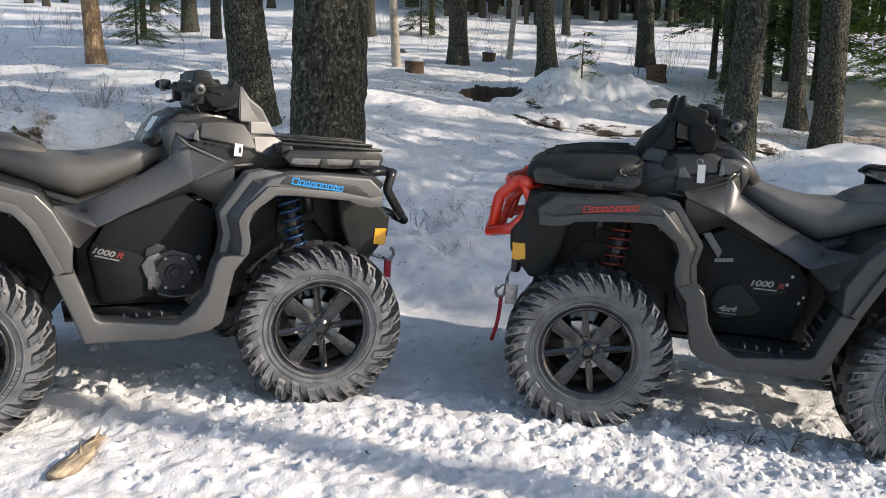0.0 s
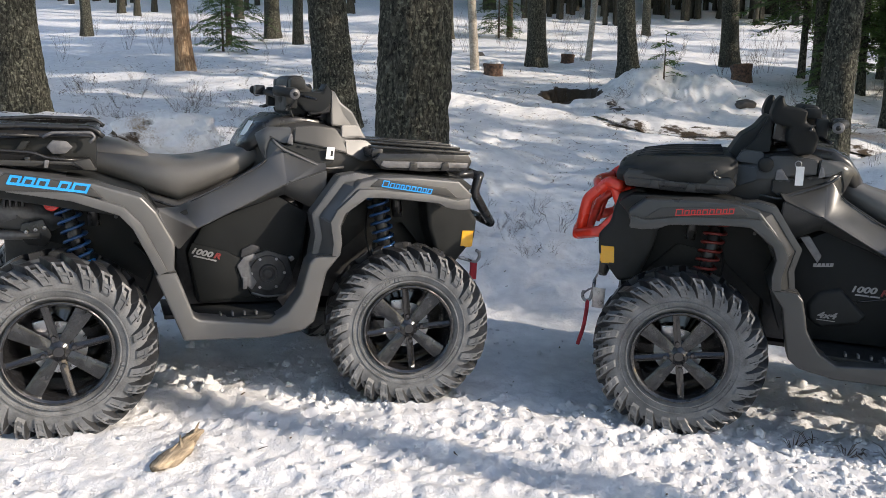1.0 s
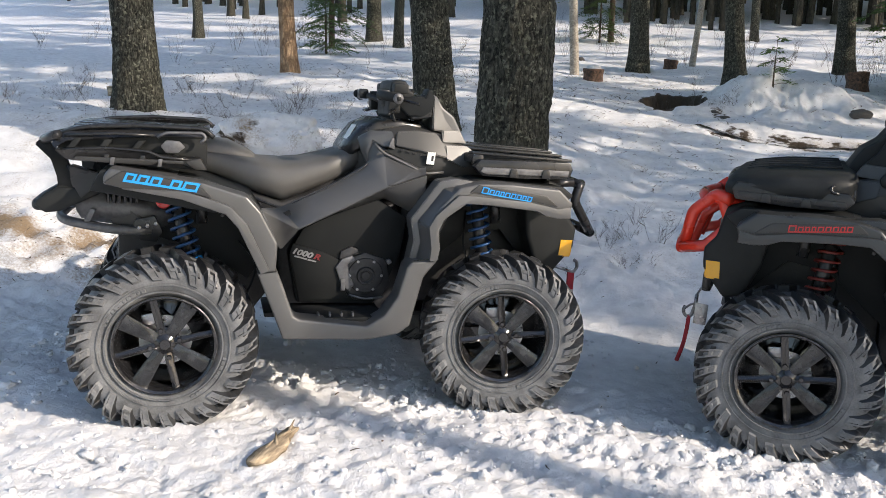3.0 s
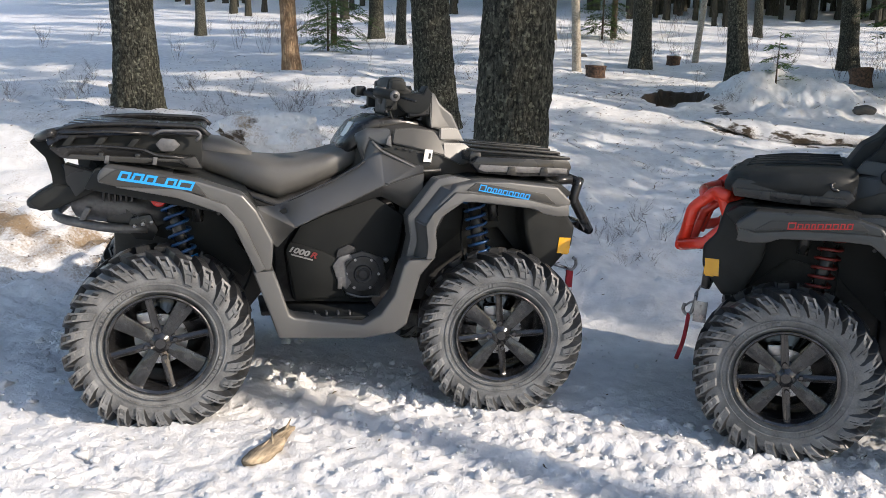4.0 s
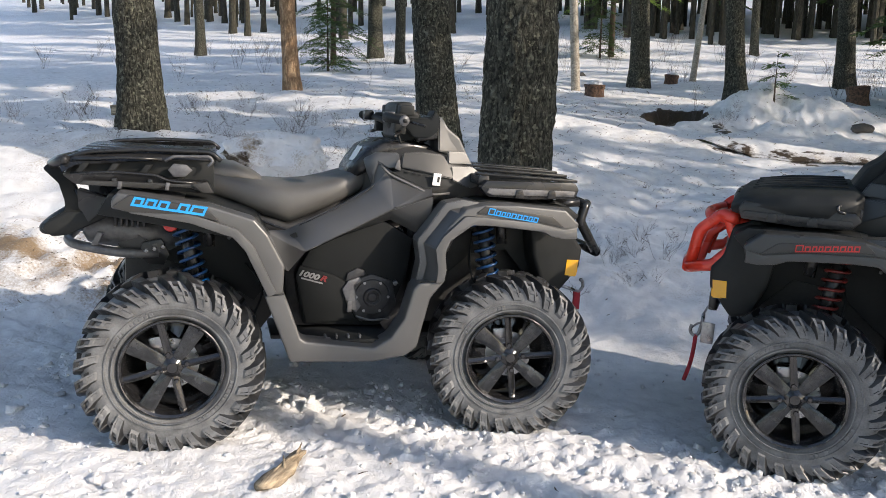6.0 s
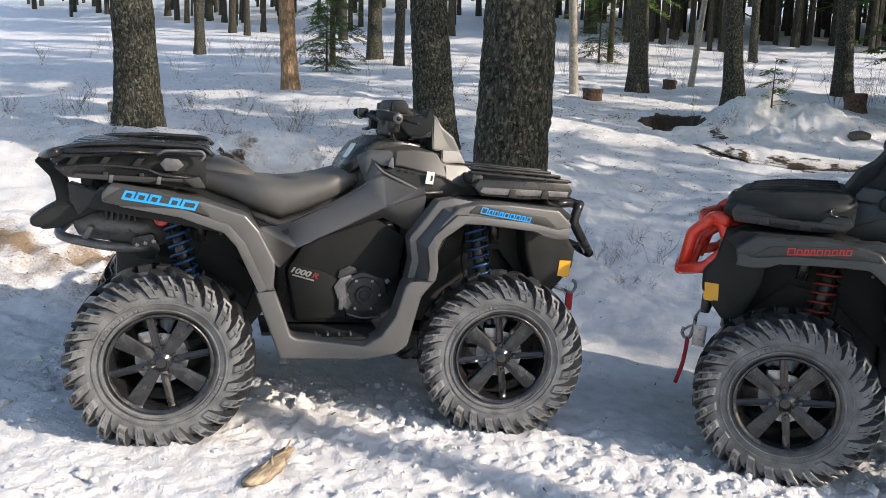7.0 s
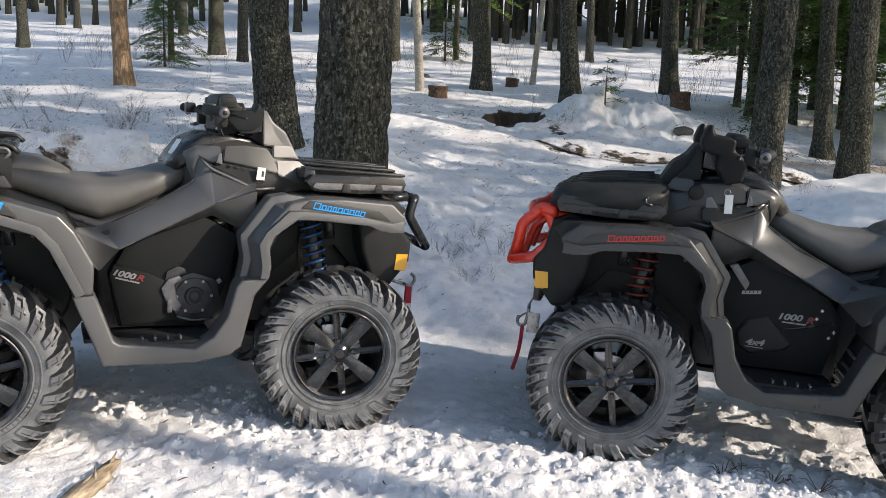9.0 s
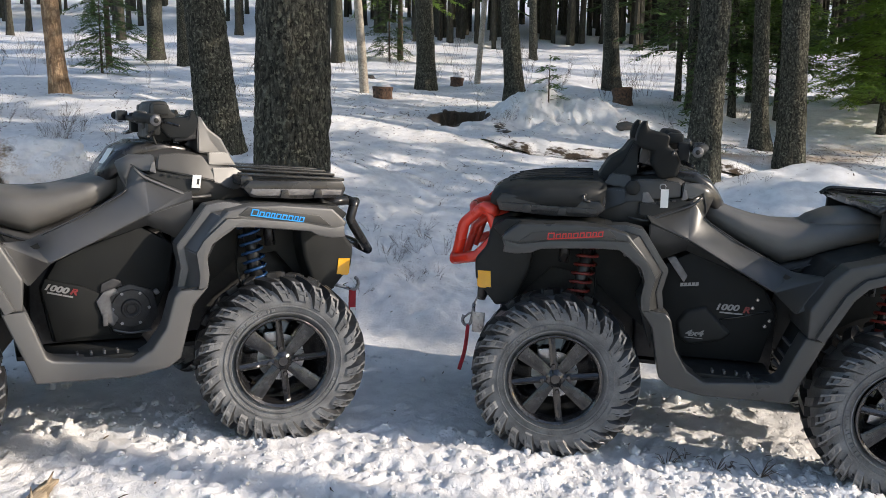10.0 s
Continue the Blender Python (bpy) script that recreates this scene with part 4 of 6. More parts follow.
    disc = lathe([(0.055, -0.072), (0.10, -0.072), (0.10, -0.078), (0.055, -0.078)], 40)
    out.append(("brake_disc", finish(disc, "brake_disc", DISC), "bare steel brake disc", None))
    out.append(("brake_caliper", finish(box(0.03, -0.07, 0.10, 0.075, 0.045, 0.05, 0.01), "brake_caliper", STEEL), "", None))
    rim = lathe([(0.196, 0.002), (0.1985, 0.006), (0.197, 0.010), (0.190, 0.011), (0.184, 0.006), (0.180, -0.012), (0.172, -0.03), (0.166, -0.10), (0.166, -hw * 1.5), (0.196, -hw * 1.62), (0.19, -hw * 1.5), (0.05, -hw * 1.2)], 72)
    smaller = Matrix.Diagonal((0.935, 1, 0.935, 1))
    bmesh.ops.transform(rim, matrix=smaller, verts=rim.verts)
    for name, me, _, _ in out:
        if name not in ("tyre", "tread", "sidewall_rib"):
            me.transform(smaller)
    return finish(rim, "rim", RIM), out


WHEELS = {"front": wheel_parts(0.105, 0.1), "rear": wheel_parts(0.130, 0.12)}


def add_wheel(atv, kind, x, side, steer=0.0, spin=0.0):
    rim, bits = WHEELS[kind]
    m = pose(x, side * FACE, TYRE_R, 0, 0, steer if side > 0 else 180 + steer) @ pose(0, 0, 0, 0, spin, 0)
    w = part("wheel", rim, None, atv, kind + " wheel with gloss black eight-spoke rim", at=m)
    for name, me, label, _ in bits:
        part(name, me, None, w, label)
    return w


def plate(pts, side, thick=0.03, bm=None):
    """A moulded panel: an outline of (x, across, z), with its back pulled in towards the middle."""
    own = bmesh.new()
    a = [own.verts.new((x, side * l, z)) for x, l, z in pts]
    b = [own.verts.new((x, side * (l - thick), z)) for x, l, z in pts]
    ring_faces(own, a, b)
    own.faces.new(a), own.faces.new(b[::-1])
    bmesh.ops.recalc_face_normals(own, faces=own.faces)
    bmesh.ops.triangulate(own, faces=[f for f in own.faces if len(f.verts) > 4])
    sharp = [e for e in own.edges if e.calc_face_angle(0) > 0.6]
    bmesh.ops.bevel(own, geom=sharp, offset=0.005, segments=2, affect="EDGES", clamp_overlap=True)
    return merged(bm, own)


def ribbon(line_a, across_a, line_b, across_b, side, thick):
    """One moulded strip between two lines in x and z, each at its own distance across."""
    bm = bmesh.new()
    rows = [[bm.verts.new((x, side * l, z)) for x, z in line] for line, l in ((line_a, across_a), (line_b, across_b), (line_b, across_b - thick), (line_a, across_a - thick))]
    for a, b in zip(rows, rows[1:] + rows[:1]):
        ring_faces(bm, a, b, False)
    bm.faces.new([r[0] for r in rows]), bm.faces.new([r[-1] for r in rows][::-1])
    bmesh.ops.recalc_face_normals(bm, faces=bm.faces)
    bmesh.ops.bevel(bm, geom=[e for e in bm.edges if e.calc_face_angle(0) > 0.7], offset=0.004, segments=2, affect="EDGES", clamp_overlap=True)
    return bm


def strip(line, width, y0, y1, bevel=0.004):
    """A band of even width along a line in x and z, on its upper side."""
    pts = [Vector(p) for p in line]
    off = []
    for i, p in enumerate(pts):
        d = (pts[min(i + 1, len(pts) - 1)] - pts[max(i - 1, 0)]).normalized()
        off.append(p + Vector((-d.y, d.x)) * width)
    return slab([tuple(p) for p in pts] + [tuple(p) for p in off[::-1]], y0, y1, bevel)


def section(x, hw, zb, zt, power=2.6, n=22, crown=0.0):
    ring = []
    for i in range(n):
        a = 2 * math.pi * i / n
        c, s = math.cos(a), math.sin(a)
        yy = hw * math.copysign(abs(c) ** (2 / power), c)
        zz = (zb + zt) / 2 + (zt - zb) / 2 * math.copysign(abs(s) ** (2 / power), s)
        ring.append((x, yy, zz))
    return ring


def lettering(name, text, size, mat, parent, x, z, side, lateral, slant=0.0, shear=0.0, label="", wide=1.35):
    cu = bpy.data.curves.new(name, "FONT")
    cu.body, cu.size, cu.extrude, cu.shear, cu.offset = text, size, 0.0008, shear, 0.0012
    tmp = bpy.data.objects.new("tmp", cu)
    scene.collection.objects.link(tmp)
    me = bpy.data.meshes.new_from_object(tmp.evaluated_get(bpy.context.evaluated_depsgraph_get()))
    bpy.data.objects.remove(tmp)
    bpy.data.curves.remove(cu)
    me.materials.clear()
    me.materials.append(mat)
    return part(name, me, None, parent, label, at=pose(x, side * lateral, z, 90, 0, 0 if side < 0 else 180) @ pose(0, 0, 0, 0, 0, slant) @ Matrix.Diagonal((wide, 1, 1, 1)))


def word_bars(widths, height, gap, shear, depth=0.0016, big_first=1.0, stroke=0.0):
    """A word as one plain slanted shape: solid bars, or with a stroke a row of open frames linked along their foot."""
    bm = bmesh.new()
    foot = stroke or 0.3 * height

    def vert(px, pz):
        return bm.verts.new((px + shear * pz, pz, 0))

    x, before = 0.0, None
    for i, w in enumerate(widths):
        h = height * (big_first if i == 0 else 1.0)
        if stroke and w < 3 * stroke:
            x += w + gap
            continue
        bl, br, brs, bls = vert(x, 0), vert(x + w, 0), vert(x + w, foot), vert(x, foot)
        tr, tl = vert(x + w, h), vert(x, h)
        if stroke:
            ia, ib, ic, id_ = vert(x + stroke, foot), vert(x + w - stroke, foot), vert(x + w - stroke, h - stroke), vert(x + stroke, h - stroke)
            for f in ((bl, br, brs, ib, ia, bls), (brs, tr, ic, ib), (tr, tl, id_, ic), (tl, bls, ia, id_)):
                bm.faces.new(f)
        else:
            bm.faces.new((bl, br, brs, bls)), bm.faces.new((bls, brs, tr, tl))
        if before:
            bm.faces.new((before[0], bl, bls, before[1]))
        before = (br, brs)
        x += w + gap
    up = bmesh.ops.extrude_face_region(bm, geom=bm.faces[:])
    bmesh.ops.translate(bm, verts=[v for v in up["geom"] if isinstance(v, bmesh.types.BMVert)], vec=(0, 0, depth))
    bmesh.ops.recalc_face_normals(bm, faces=bm.faces)
    return bm


def helix(a, b, r, turns, wire, per=14):
    a, b = Vector(a), Vector(b)
    d = b - a
    u = d.orthogonal().normalized()
    v = d.normalized().cross(u)
    n = int(turns * per)
    return tube([a + d * (i / n) + u * r * math.cos(2 * math.pi * i / per) + v * r * math.sin(2 * math.pi * i / per) for i in range(n + 1)], wire, 7)


REAR_FENDER = [(-0.20, 0.935), (-0.18, 0.962), (0.127, 0.922), (0.282, 0.876), (0.332, 0.820), (0.393, 0.707), (0.388, 0.60), (0.335, 0.592), (0.251, 0.763), (0.207, 0.812), (0.06, 0.862), (-0.139, 0.894), (-0.20, 0.905)]
FRONT_FENDER = [(1.008, 0.650), (0.985, 0.699), (0.978, 0.76), (1.047, 0.826), (1.10, 0.872), (1.40, 0.845), (1.438, 0.827), (1.532, 0.822), (1.552, 0.88), (1.49, 0.935), (1.283, 0.950), (1.15, 0.948), (1.075, 0.930), (1.01, 0.86), (0.965, 0.79), (0.968, 0.735), (0.972, 0.668), (0.965, 0.648)]
FENDER_LIP = [(0.965, 0.645), (0.970, 0.693), (0.957, 0.776), (0.983, 0.822), (1.069, 0.903), (1.134, 0.902), (1.355, 0.884), (1.48, 0.858), (1.535, 0.868), (1.540, 0.822), (1.487, 0.820), (1.432, 0.829), (1.394, 0.848), (1.197, 0.868), (1.101, 0.870), (1.015, 0.808), (0.997, 0.76), (1.005, 0.693), (0.997, 0.645)]
FENDER_BAND = [(0.902, 0.609), (0.920, 0.711), (0.904, 0.796), (0.939, 0.842), (1.013, 0.946), (1.078, 0.958), (1.153, 0.948)]
FENDER_BAND_IN = [(0.925, 0.609), (0.946, 0.707), (0.930, 0.787), (0.959, 0.826), (1.028, 0.919), (1.084, 0.931), (1.141, 0.925)]
FOOT_GUARD = [(0.419, 0.340), (0.736, 0.332), (0.861, 0.353), (0.905, 0.385), (0.950, 0.580), (1.006, 0.648), (0.902, 0.640), (0.881, 0.616), (0.851, 0.501), (0.801, 0.425), (0.735, 0.386), (0.475, 0.418), (0.457, 0.430), (0.424, 0.523), (0.393, 0.603), (0.320, 0.596), (0.370, 0.469)]


def quad_bike(label, where, body, accent, badge, bumper_mat, steer, spins, front_rack_mat, guard):
    atv = tagged(new("quad_bike"), label, "quad bike", "parked quad bikes")
    atv.matrix_basis = where

    def P(name, bm, mat, label="", parent=None, angle=35):
        return part(name, bm, mat, parent or atv, label, angle=angle)

    n = 0
    for kind, x in (("rear", 0.0), ("front", WHEELBASE)):
        for s in (-1, 1):
            add_wheel(atv, kind, x, s, steer if kind == "front" else 0.0, spins[n])
            n += 1

    # frame, engine and under-body
    P("skid_plate", box(0.85, 0, 0.325, 0.95, 0.28, 0.02, 0.006), CHASSIS)
    P("engine", slab([(0.42, 0.36), (0.98, 0.36), (1.0, 0.62), (0.90, 0.82), (0.52, 0.76), (0.42, 0.62)], -0.20, 0.20, 0.02), ENGINE)
    P("gearbox", slab([(-0.12, 0.30), (0.30, 0.30), (0.45, 0.50), (0.42, 0.72), (0.0, 0.80), (-0.2, 0.78), (-0.2, 0.45)], -0.10, 0.10, 0.02), CHASSIS)
    P("front_bulkhead", slab([(0.98, 0.38), (1.45, 0.40), (1.52, 0.60), (1.45, 0.90), (1.02, 0.95)], -0.16, 0.16, 0.02), CHASSIS)
    P("axle_shaft", tube([(0, -0.45, 0.33), (0, 0.45, 0.33)], 0.022, 10), CHASSIS, "rear axle shaft")
    P("axle_shaft", tube([(1.295, -0.45, 0.33), (1.295, 0.45, 0.33)], 0.02, 10), CHASSIS, "front axle shaft")
    for s in (-1, 1):
        for x in (0.0, WHEELBASE):
            for z0, z1 in ((0.36, 0.27), (0.47, 0.40)):
                P("suspension_arm", tube([(x + 0.17, s * 0.15, z0), (x + 0.02, s * 0.44, z1), (x - 0.17, s * 0.15, z0)], 0.014, 8), CHASSIS)
        for x0, z0, x1, z1 in ((1.20, 0.90, 1.255, 0.55), (0.015, 0.88, 0.10, 0.55)):
            damper = P("shock_absorber", tube([(x0, s * 0.335, z0), (x1, s * 0.375, z1)], 0.026, 14), BLACK_SATIN, "black damper inside a coloured coil spring")
            a, b = Vector((x0, s * 0.335, z0)), Vector((x1, s * 0.375, z1))
            P("coil_spring", helix(a.lerp(b, 0.04), a.lerp(b, 0.80), 0.041, 7.5, 0.0062), accent[0], accent[1], damper)
            P("spring_collar", tube([a.lerp(b, 0.80), a.lerp(b, 0.86)], 0.044, 16), accent[2], "", damper)
            P("reservoir", tube([(x0 + 0.10, s * 0.30, z0 - 0.02), (x0 + 0.11, s * 0.31, z0 - 0.14)], 0.022, 12), BLACK_SATIN, "", damper)
        # wheel-arch liners
        P("arch_liner", slab([(0.96, 0.50), (0.985, 0.70), (0.98, 0.77), (1.06, 0.84), (1.10, 0.89), (1.55, 0.86), (1.58, 0.60), (1.50, 0.56), (1.36, 0.72), (1.20, 0.70), (1.06, 0.58)], s * 0.20, s * 0.23, 0.006), BLACK)
        P("arch_liner", slab([(-0.22, 0.72), (-0.20, 0.90), (0.06, 0.88), (0.22, 0.82), (0.27, 0.76), (0.36, 0.58), (0.30, 0.50), (0.12, 0.62)], s * 0.19, s * 0.22, 0.006), BLACK)
        P("mud_guard", slab([(0.94, 0.47), (1.0, 0.64), (0.968, 0.72), (0.95, 0.72), (0.93, 0.60)], s * 0.20, s * 0.46, 0.006), BLACK)
        P("mud_guard", slab([(0.335, 0.60), (0.36, 0.61), (0.42, 0.44), (0.40, 0.43)], s * 0.20, s * 0.42, 0.006), BLACK)
        # fenders and foot guard
        rf = P("rear_fender", slab(REAR_FENDER, s * 0.24, s * 0.545, 0.012, 3), body)
        ff = P("front_fender", slab(FRONT_FENDER, s * 0.26, s * 0.545, 0.012, 3), body)
        P("foot_guard", slab(FOOT_GUARD, s * 0.43, s * 0.545, 0.012, 3), body)
        P("fender_lip", slab(FENDER_LIP, s * 0.525, s * 0.560, 0.005), body, "", ff)
        P("fender_lip", strip([(-0.139, 0.894), (0.06, 0.862), (0.207, 0.812), (0.251, 0.763), (0.333, 0.594)], 0.034, s * 0.53, s * 0.566, 0.005), body, "", rf)
        ridge = [(0.968, 0.640), (0.970, 0.693), (0.957, 0.776), (0.983, 0.822), (1.069, 0.903), (1.110, 0.903), (1.134, 0.915)]
        P("fender_facet", ribbon(ridge, 0.551, FENDER_BAND_IN, 0.478, s, 0.05), body, "sloping rear face of the fender", ff, angle=25)
        P("fender_band", ribbon(FENDER_BAND_IN, 0.482, FENDER_BAND, 0.474, s, 0.09), body, "outer edge of the fender", ff, angle=25)
        P("badge_panel", slab([(1.115, 0.915), (1.150, 0.944), (1.432, 0.908), (1.487, 0.864), (1.355, 0.888)], s * 0.54, s * 0.550, 0.003), GREY_DARK, "dark badge panel", ff)
        P("badge_panel", slab([(-0.196, 0.915), (-0.138, 0.956), (0.112, 0.918), (0.159, 0.872), (0.06, 0.893), (-0.14, 0.898)], s * 0.54, s * 0.569, 0.003), GREY_DARK, "dark badge panel", rf)
        # model word and maker's word as plain coloured blocks
        w = word_bars([0.027, 0.019, 0.016, 0.015, 0.020, 0.019, 0.019, 0.016, 0.019], 0.021, 0.005, 0.18, big_first=1.25, stroke=0.0042)
        x0, z0, tilt = (1.158, 0.913, -8.2) if s < 0 else (1.375, 0.884, 8.2)
        part("badge", w, badge[0], ff, badge[1], at=pose(x0, s * 0.5505, z0, 90, 0, 0 if s < 0 else 180) @ pose(0, 0, 0, 0, 0, tilt))
        w = word_bars([0.036, 0.036, 0.036, 0.018, 0.036, 0.052], 0.033, 0.006, 0.3, stroke=0.0085)
        x0, z0, tilt = (-0.135, 0.921, -7.4) if s < 0 else (0.10, 0.892, 7.4)
        part("badge", w, badge[0], rf, badge[1], at=pose(x0, s * 0.5695, z0, 90, 0, 0 if s < 0 else 180) @ pose(0, 0, 0, 0, 0, tilt))
        # side panels
        P("side_panel", plate([(0.332, 0.47, 0.822), (0.385, 0.50, 0.70), (0.413, 0.44, 0.662), (0.486, 0.368, 0.728), (0.56, 0.362, 0.765), (0.636, 0.36, 0.802), (0.827, 0.36, 0.902), (0.983, 0.385, 0.962), (1.0, 0.31, 0.985), (0.98, 0.308, 0.980), (0.826, 0.272, 1.052), (0.781, 0.256, 1.074), (0.768, 0.252, 1.03), (0.764, 0.250, 0.982), (0.651, 0.270, 0.912), (0.53, 0.30, 0.857), (0.415, 0.33, 0.806)], s, 0.035), body, "", angle=75)
        P("panel_underside", plate([(0.486, 0.364, 0.727), (0.56, 0.359, 0.764), (0.636, 0.357, 0.801), (0.827, 0.357, 0.901), (0.985, 0.383, 0.960), (0.985, 0.37, 0.875), (0.936, 0.312, 0.80), (0.829, 0.302, 0.852), (0.637, 0.304, 0.789), (0.505, 0.315, 0.728)], s, 0.03), body, "inward sloping lower face of the side panel", angle=75)
        P("upper_panel", plate([(0.764, 0.249, 0.984), (0.745, 0.244, 1.034), (0.728, 0.236, 1.088), (0.778, 0.250, 1.117), (0.862, 0.266, 1.120), (0.868, 0.287, 1.064), (0.826, 0.273, 1.055), (0.782, 0.257, 1.077), (0.769, 0.252, 1.032)], s, 0.05), body, "", angle=75)
        P("engine_cover", slab([(0.452, 0.62), (0.51, 0.728), (0.596, 0.772), (0.793, 0.857), (0.93, 0.775), (0.905, 0.62), (0.845, 0.47), (0.80, 0.41), (0.49, 0.42)], s * 0.22, s * 0.305, 0.012), COVER, "matt black engine side cover")
        P("cover_rib", tube(rounded([(0.47, s * 0.306, 0.64), (0.60, s * 0.306, 0.60), (0.665, s * 0.306, 0.585)], 0.02), 0.004, 6), BLACK_SATIN)
        P("footboard", box(0.64, s * 0.36, 0.395, 0.36, 0.24, 0.02, 0.006), BLACK)
        for k in range(4):
            P("foot_peg", box(0.56 + 0.045 * k, s * 0.45, 0.408, 0.008, 0.03, 0.022, 0.002), CAST, "worn alloy foot peg")
        # gap filler above the engine and over the front wheel
        P("body_deck", slab([(0.98, 0.84), (1.05, 0.93), (1.20, 0.955), (1.55, 0.935), (1.60, 0.90), (1.55, 0.85), (1.10, 0.86)], s * 0.02, s * 0.44, 0.01), BLACK)
        P("body_deck", slab([(-0.26, 0.87), (-0.22, 0.945), (0.12, 0.93), (0.30, 0.87), (0.36, 0.78), (0.33, 0.72), (0.22, 0.79)], s * 0.02, s * 0.44, 0.01), BLACK)
        # storage tray in the console's side
        P("console_lid", plate([(0.868, 0.283, 1.064), (0.876, 0.272, 1.120), (0.95, 0.276, 1.128), (1.045, 0.272, 1.120), (1.085, 0.272, 1.062), (1.10, 0.285, 1.02), (1.02, 0.295, 1.036), (0.95, 0.292, 1.05)], s, 0.02), CONSOLE)
        for k in range(5):
            P("tray_clip", box(0.895 + 0.026 * k, s * 0.297, 1.048 - 0.006 * k, 0.014, 0.006, 0.008, 0.002), BLACK_SATIN)
        P("tray_latch", slab([(0.842, 1.058), (0.850, 1.092), (0.862, 1.096), (0.866, 1.050)], s * 0.285, s * 0.293, 0.002), CAST, "pale tray latch")
        P("storage_tray", plate([(0.822, 0.284, 1.040), (0.868, 0.285, 1.058), (0.95, 0.296, 1.044), (1.03, 0.299, 1.03), (1.03, 0.31, 0.985), (0.994, 0.312, 0.966)], s, 0.02), BLACK)
        P("tray_edge", tube(rounded([(0.786, s * 0.28, 1.068), (0.818, s * 0.29, 1.036), (0.994, s * 0.315, 0.958), (1.07, s * 0.31, 0.966)], 0.02), 0.006, 6), body)
        P("cowl_side", plate([(1.069, 0.268, 1.082), (1.072, 0.258, 1.132), (1.150, 0.240, 1.134), (1.176, 0.245, 1.086)], s, 0.03), body, "upper facet beside the cowl")
        P("cowl_side", plate([(1.085, 0.288, 1.018), (1.082, 0.275, 1.073), (1.180, 0.255, 1.074), (1.240, 0.252, 1.030), (1.24, 0.26, 1.005), (1.165, 0.288, 0.985)], s, 0.03), body, "lower facet beside the cowl")
        # seams and small fixings
        P("seam", tube([(0.335, s * 0.548, 0.598), (0.392, s * 0.548, 0.603)], 0.0022, 5), BLACK)
        P("seam", tube([(0.905, s * 0.548, 0.645), (1.004, s * 0.548, 0.653)], 0.0022, 5), BLACK)
        P("trim_line", tube(rounded([(0.43, s * 0.318, 0.808), (0.607, s * 0.283, 0.890), (0.742, s * 0.262, 0.966), (0.77, s * 0.250, 0.99)], 0.03), 0.003, 6), BLACK_SATIN, "dark seam under the seat")
        P("trim_badge", box(0, 0, 0, 0.06, 0.003, 0.018, 0), BLACK).matrix_basis = pose(0.425, s * 0.345, 0.782, 0, -24, 0)
        for x, z in ((1.45, 0.80), (1.06, 0.80), (-0.10, 0.87), (0.20, 0.76)):
            P("push_rivet", lathe([(0.0, 0.004), (0.006, 0.003), (0.008, 0.0)], 10), CAST).matrix_basis = pose(x, s * 0.232, z, 0, 0, 0 if s > 0 else 180)
        P("brake_hose", tube(rounded([(1.20, s * 0.24, 0.80), (1.16, s * 0.33, 0.66), (1.22, s * 0.42, 0.52), (1.28, s * 0.45, 0.40)], 0.08, 5), 0.005, 6), BLACK)
        P("brake_hose", tube(rounded([(0.26, s * 0.21, 0.66), (0.34, s * 0.30, 0.58), (0.28, s * 0.40, 0.45), (0.10, s * 0.42, 0.38)], 0.08, 5), 0.005, 6), BLACK)
        for k in range(3):
            P("side_rib", box(0.405 + 0.012 * k, s * 0.33, 0.53 - 0.05 * k, 0.01, 0.12, 0.012, 0.002), CAST, "grey bracket bar")
        # front rack's side rails
        P("rack_rail", slab([(1.165, 1.004), (1.20, 0.968), (1.38, 0.960), (1.580, 0.966), (1.595, 1.005), (1.578, 1.034), (1.19, 1.034)], s * 0.375, s * 0.425, 0.008), BLACK_SATIN, "front rack rail")
        for x in (1.33, 1.47):
            P("rack_notch", slab([(x - 0.02, 0.966), (x + 0.02, 0.966), (x + 0.013, 1.0), (x - 0.013, 1.0)], s * 0.425, s * 0.436, 0.003), BLACK_SATIN)
        P("rack_trim", slab([(1.19, 0.985), (1.22, 0.975), (1.57, 0.977), (1.575, 0.999), (1.20, 1.003)], s * 0.422, s * 0.431, 0.003), front_rack_mat)
        rack = P("rack_rail", ribbon([(-0.385, 1.040), (-0.33, 1.074), (-0.165, 1.094), (0.14, 1.098), (0.168, 1.070)], 0.385, [(-0.372, 1.012), (-0.33, 1.040), (-0.165, 1.058), (-0.04, 1.066), (-0.02, 1.068)], 0.420, s, 0.03), BLACK_SATIN, "rear rack side", angle=25)
        P("rack_lower_rail", ribbon([(-0.372, 1.010), (-0.25, 1.022), (-0.10, 1.016), (-0.02, 1.004), (0.120, 1.000)], 0.424, [(-0.335, 0.974), (-0.23, 0.968), (-0.02, 0.958), (0.06, 0.954), (0.142, 0.950)], 0.405, s, 0.03), BLACK_SATIN, "", rack, angle=25)
        for x in (-0.335, -0.235, -0.125):
            P("rack_strut", slab([(x, 1.012), (x + 0.03, 1.016), (x + 0.055, 1.052), (x + 0.03, 1.052)], s * 0.395, s * 0.418, 0.004), BLACK, "", rack)
        P("rack_web", slab([(-0.37, 1.01), (-0.33, 1.06), (-0.165, 1.08), (0.14, 1.085), (0.14, 0.965), (-0.32, 0.98)], s * 0.36, s * 0.385, 0.006), BLACK, "", rack)
        P("rack_handle", slab([(-0.02, 1.035), (0.0, 1.058), (0.045, 1.055), (0.065, 1.035), (0.04, 1.012), (0.0, 1.010)], s * 0.41, s * 0.427, 0.004), CAST, "grey grab handle")
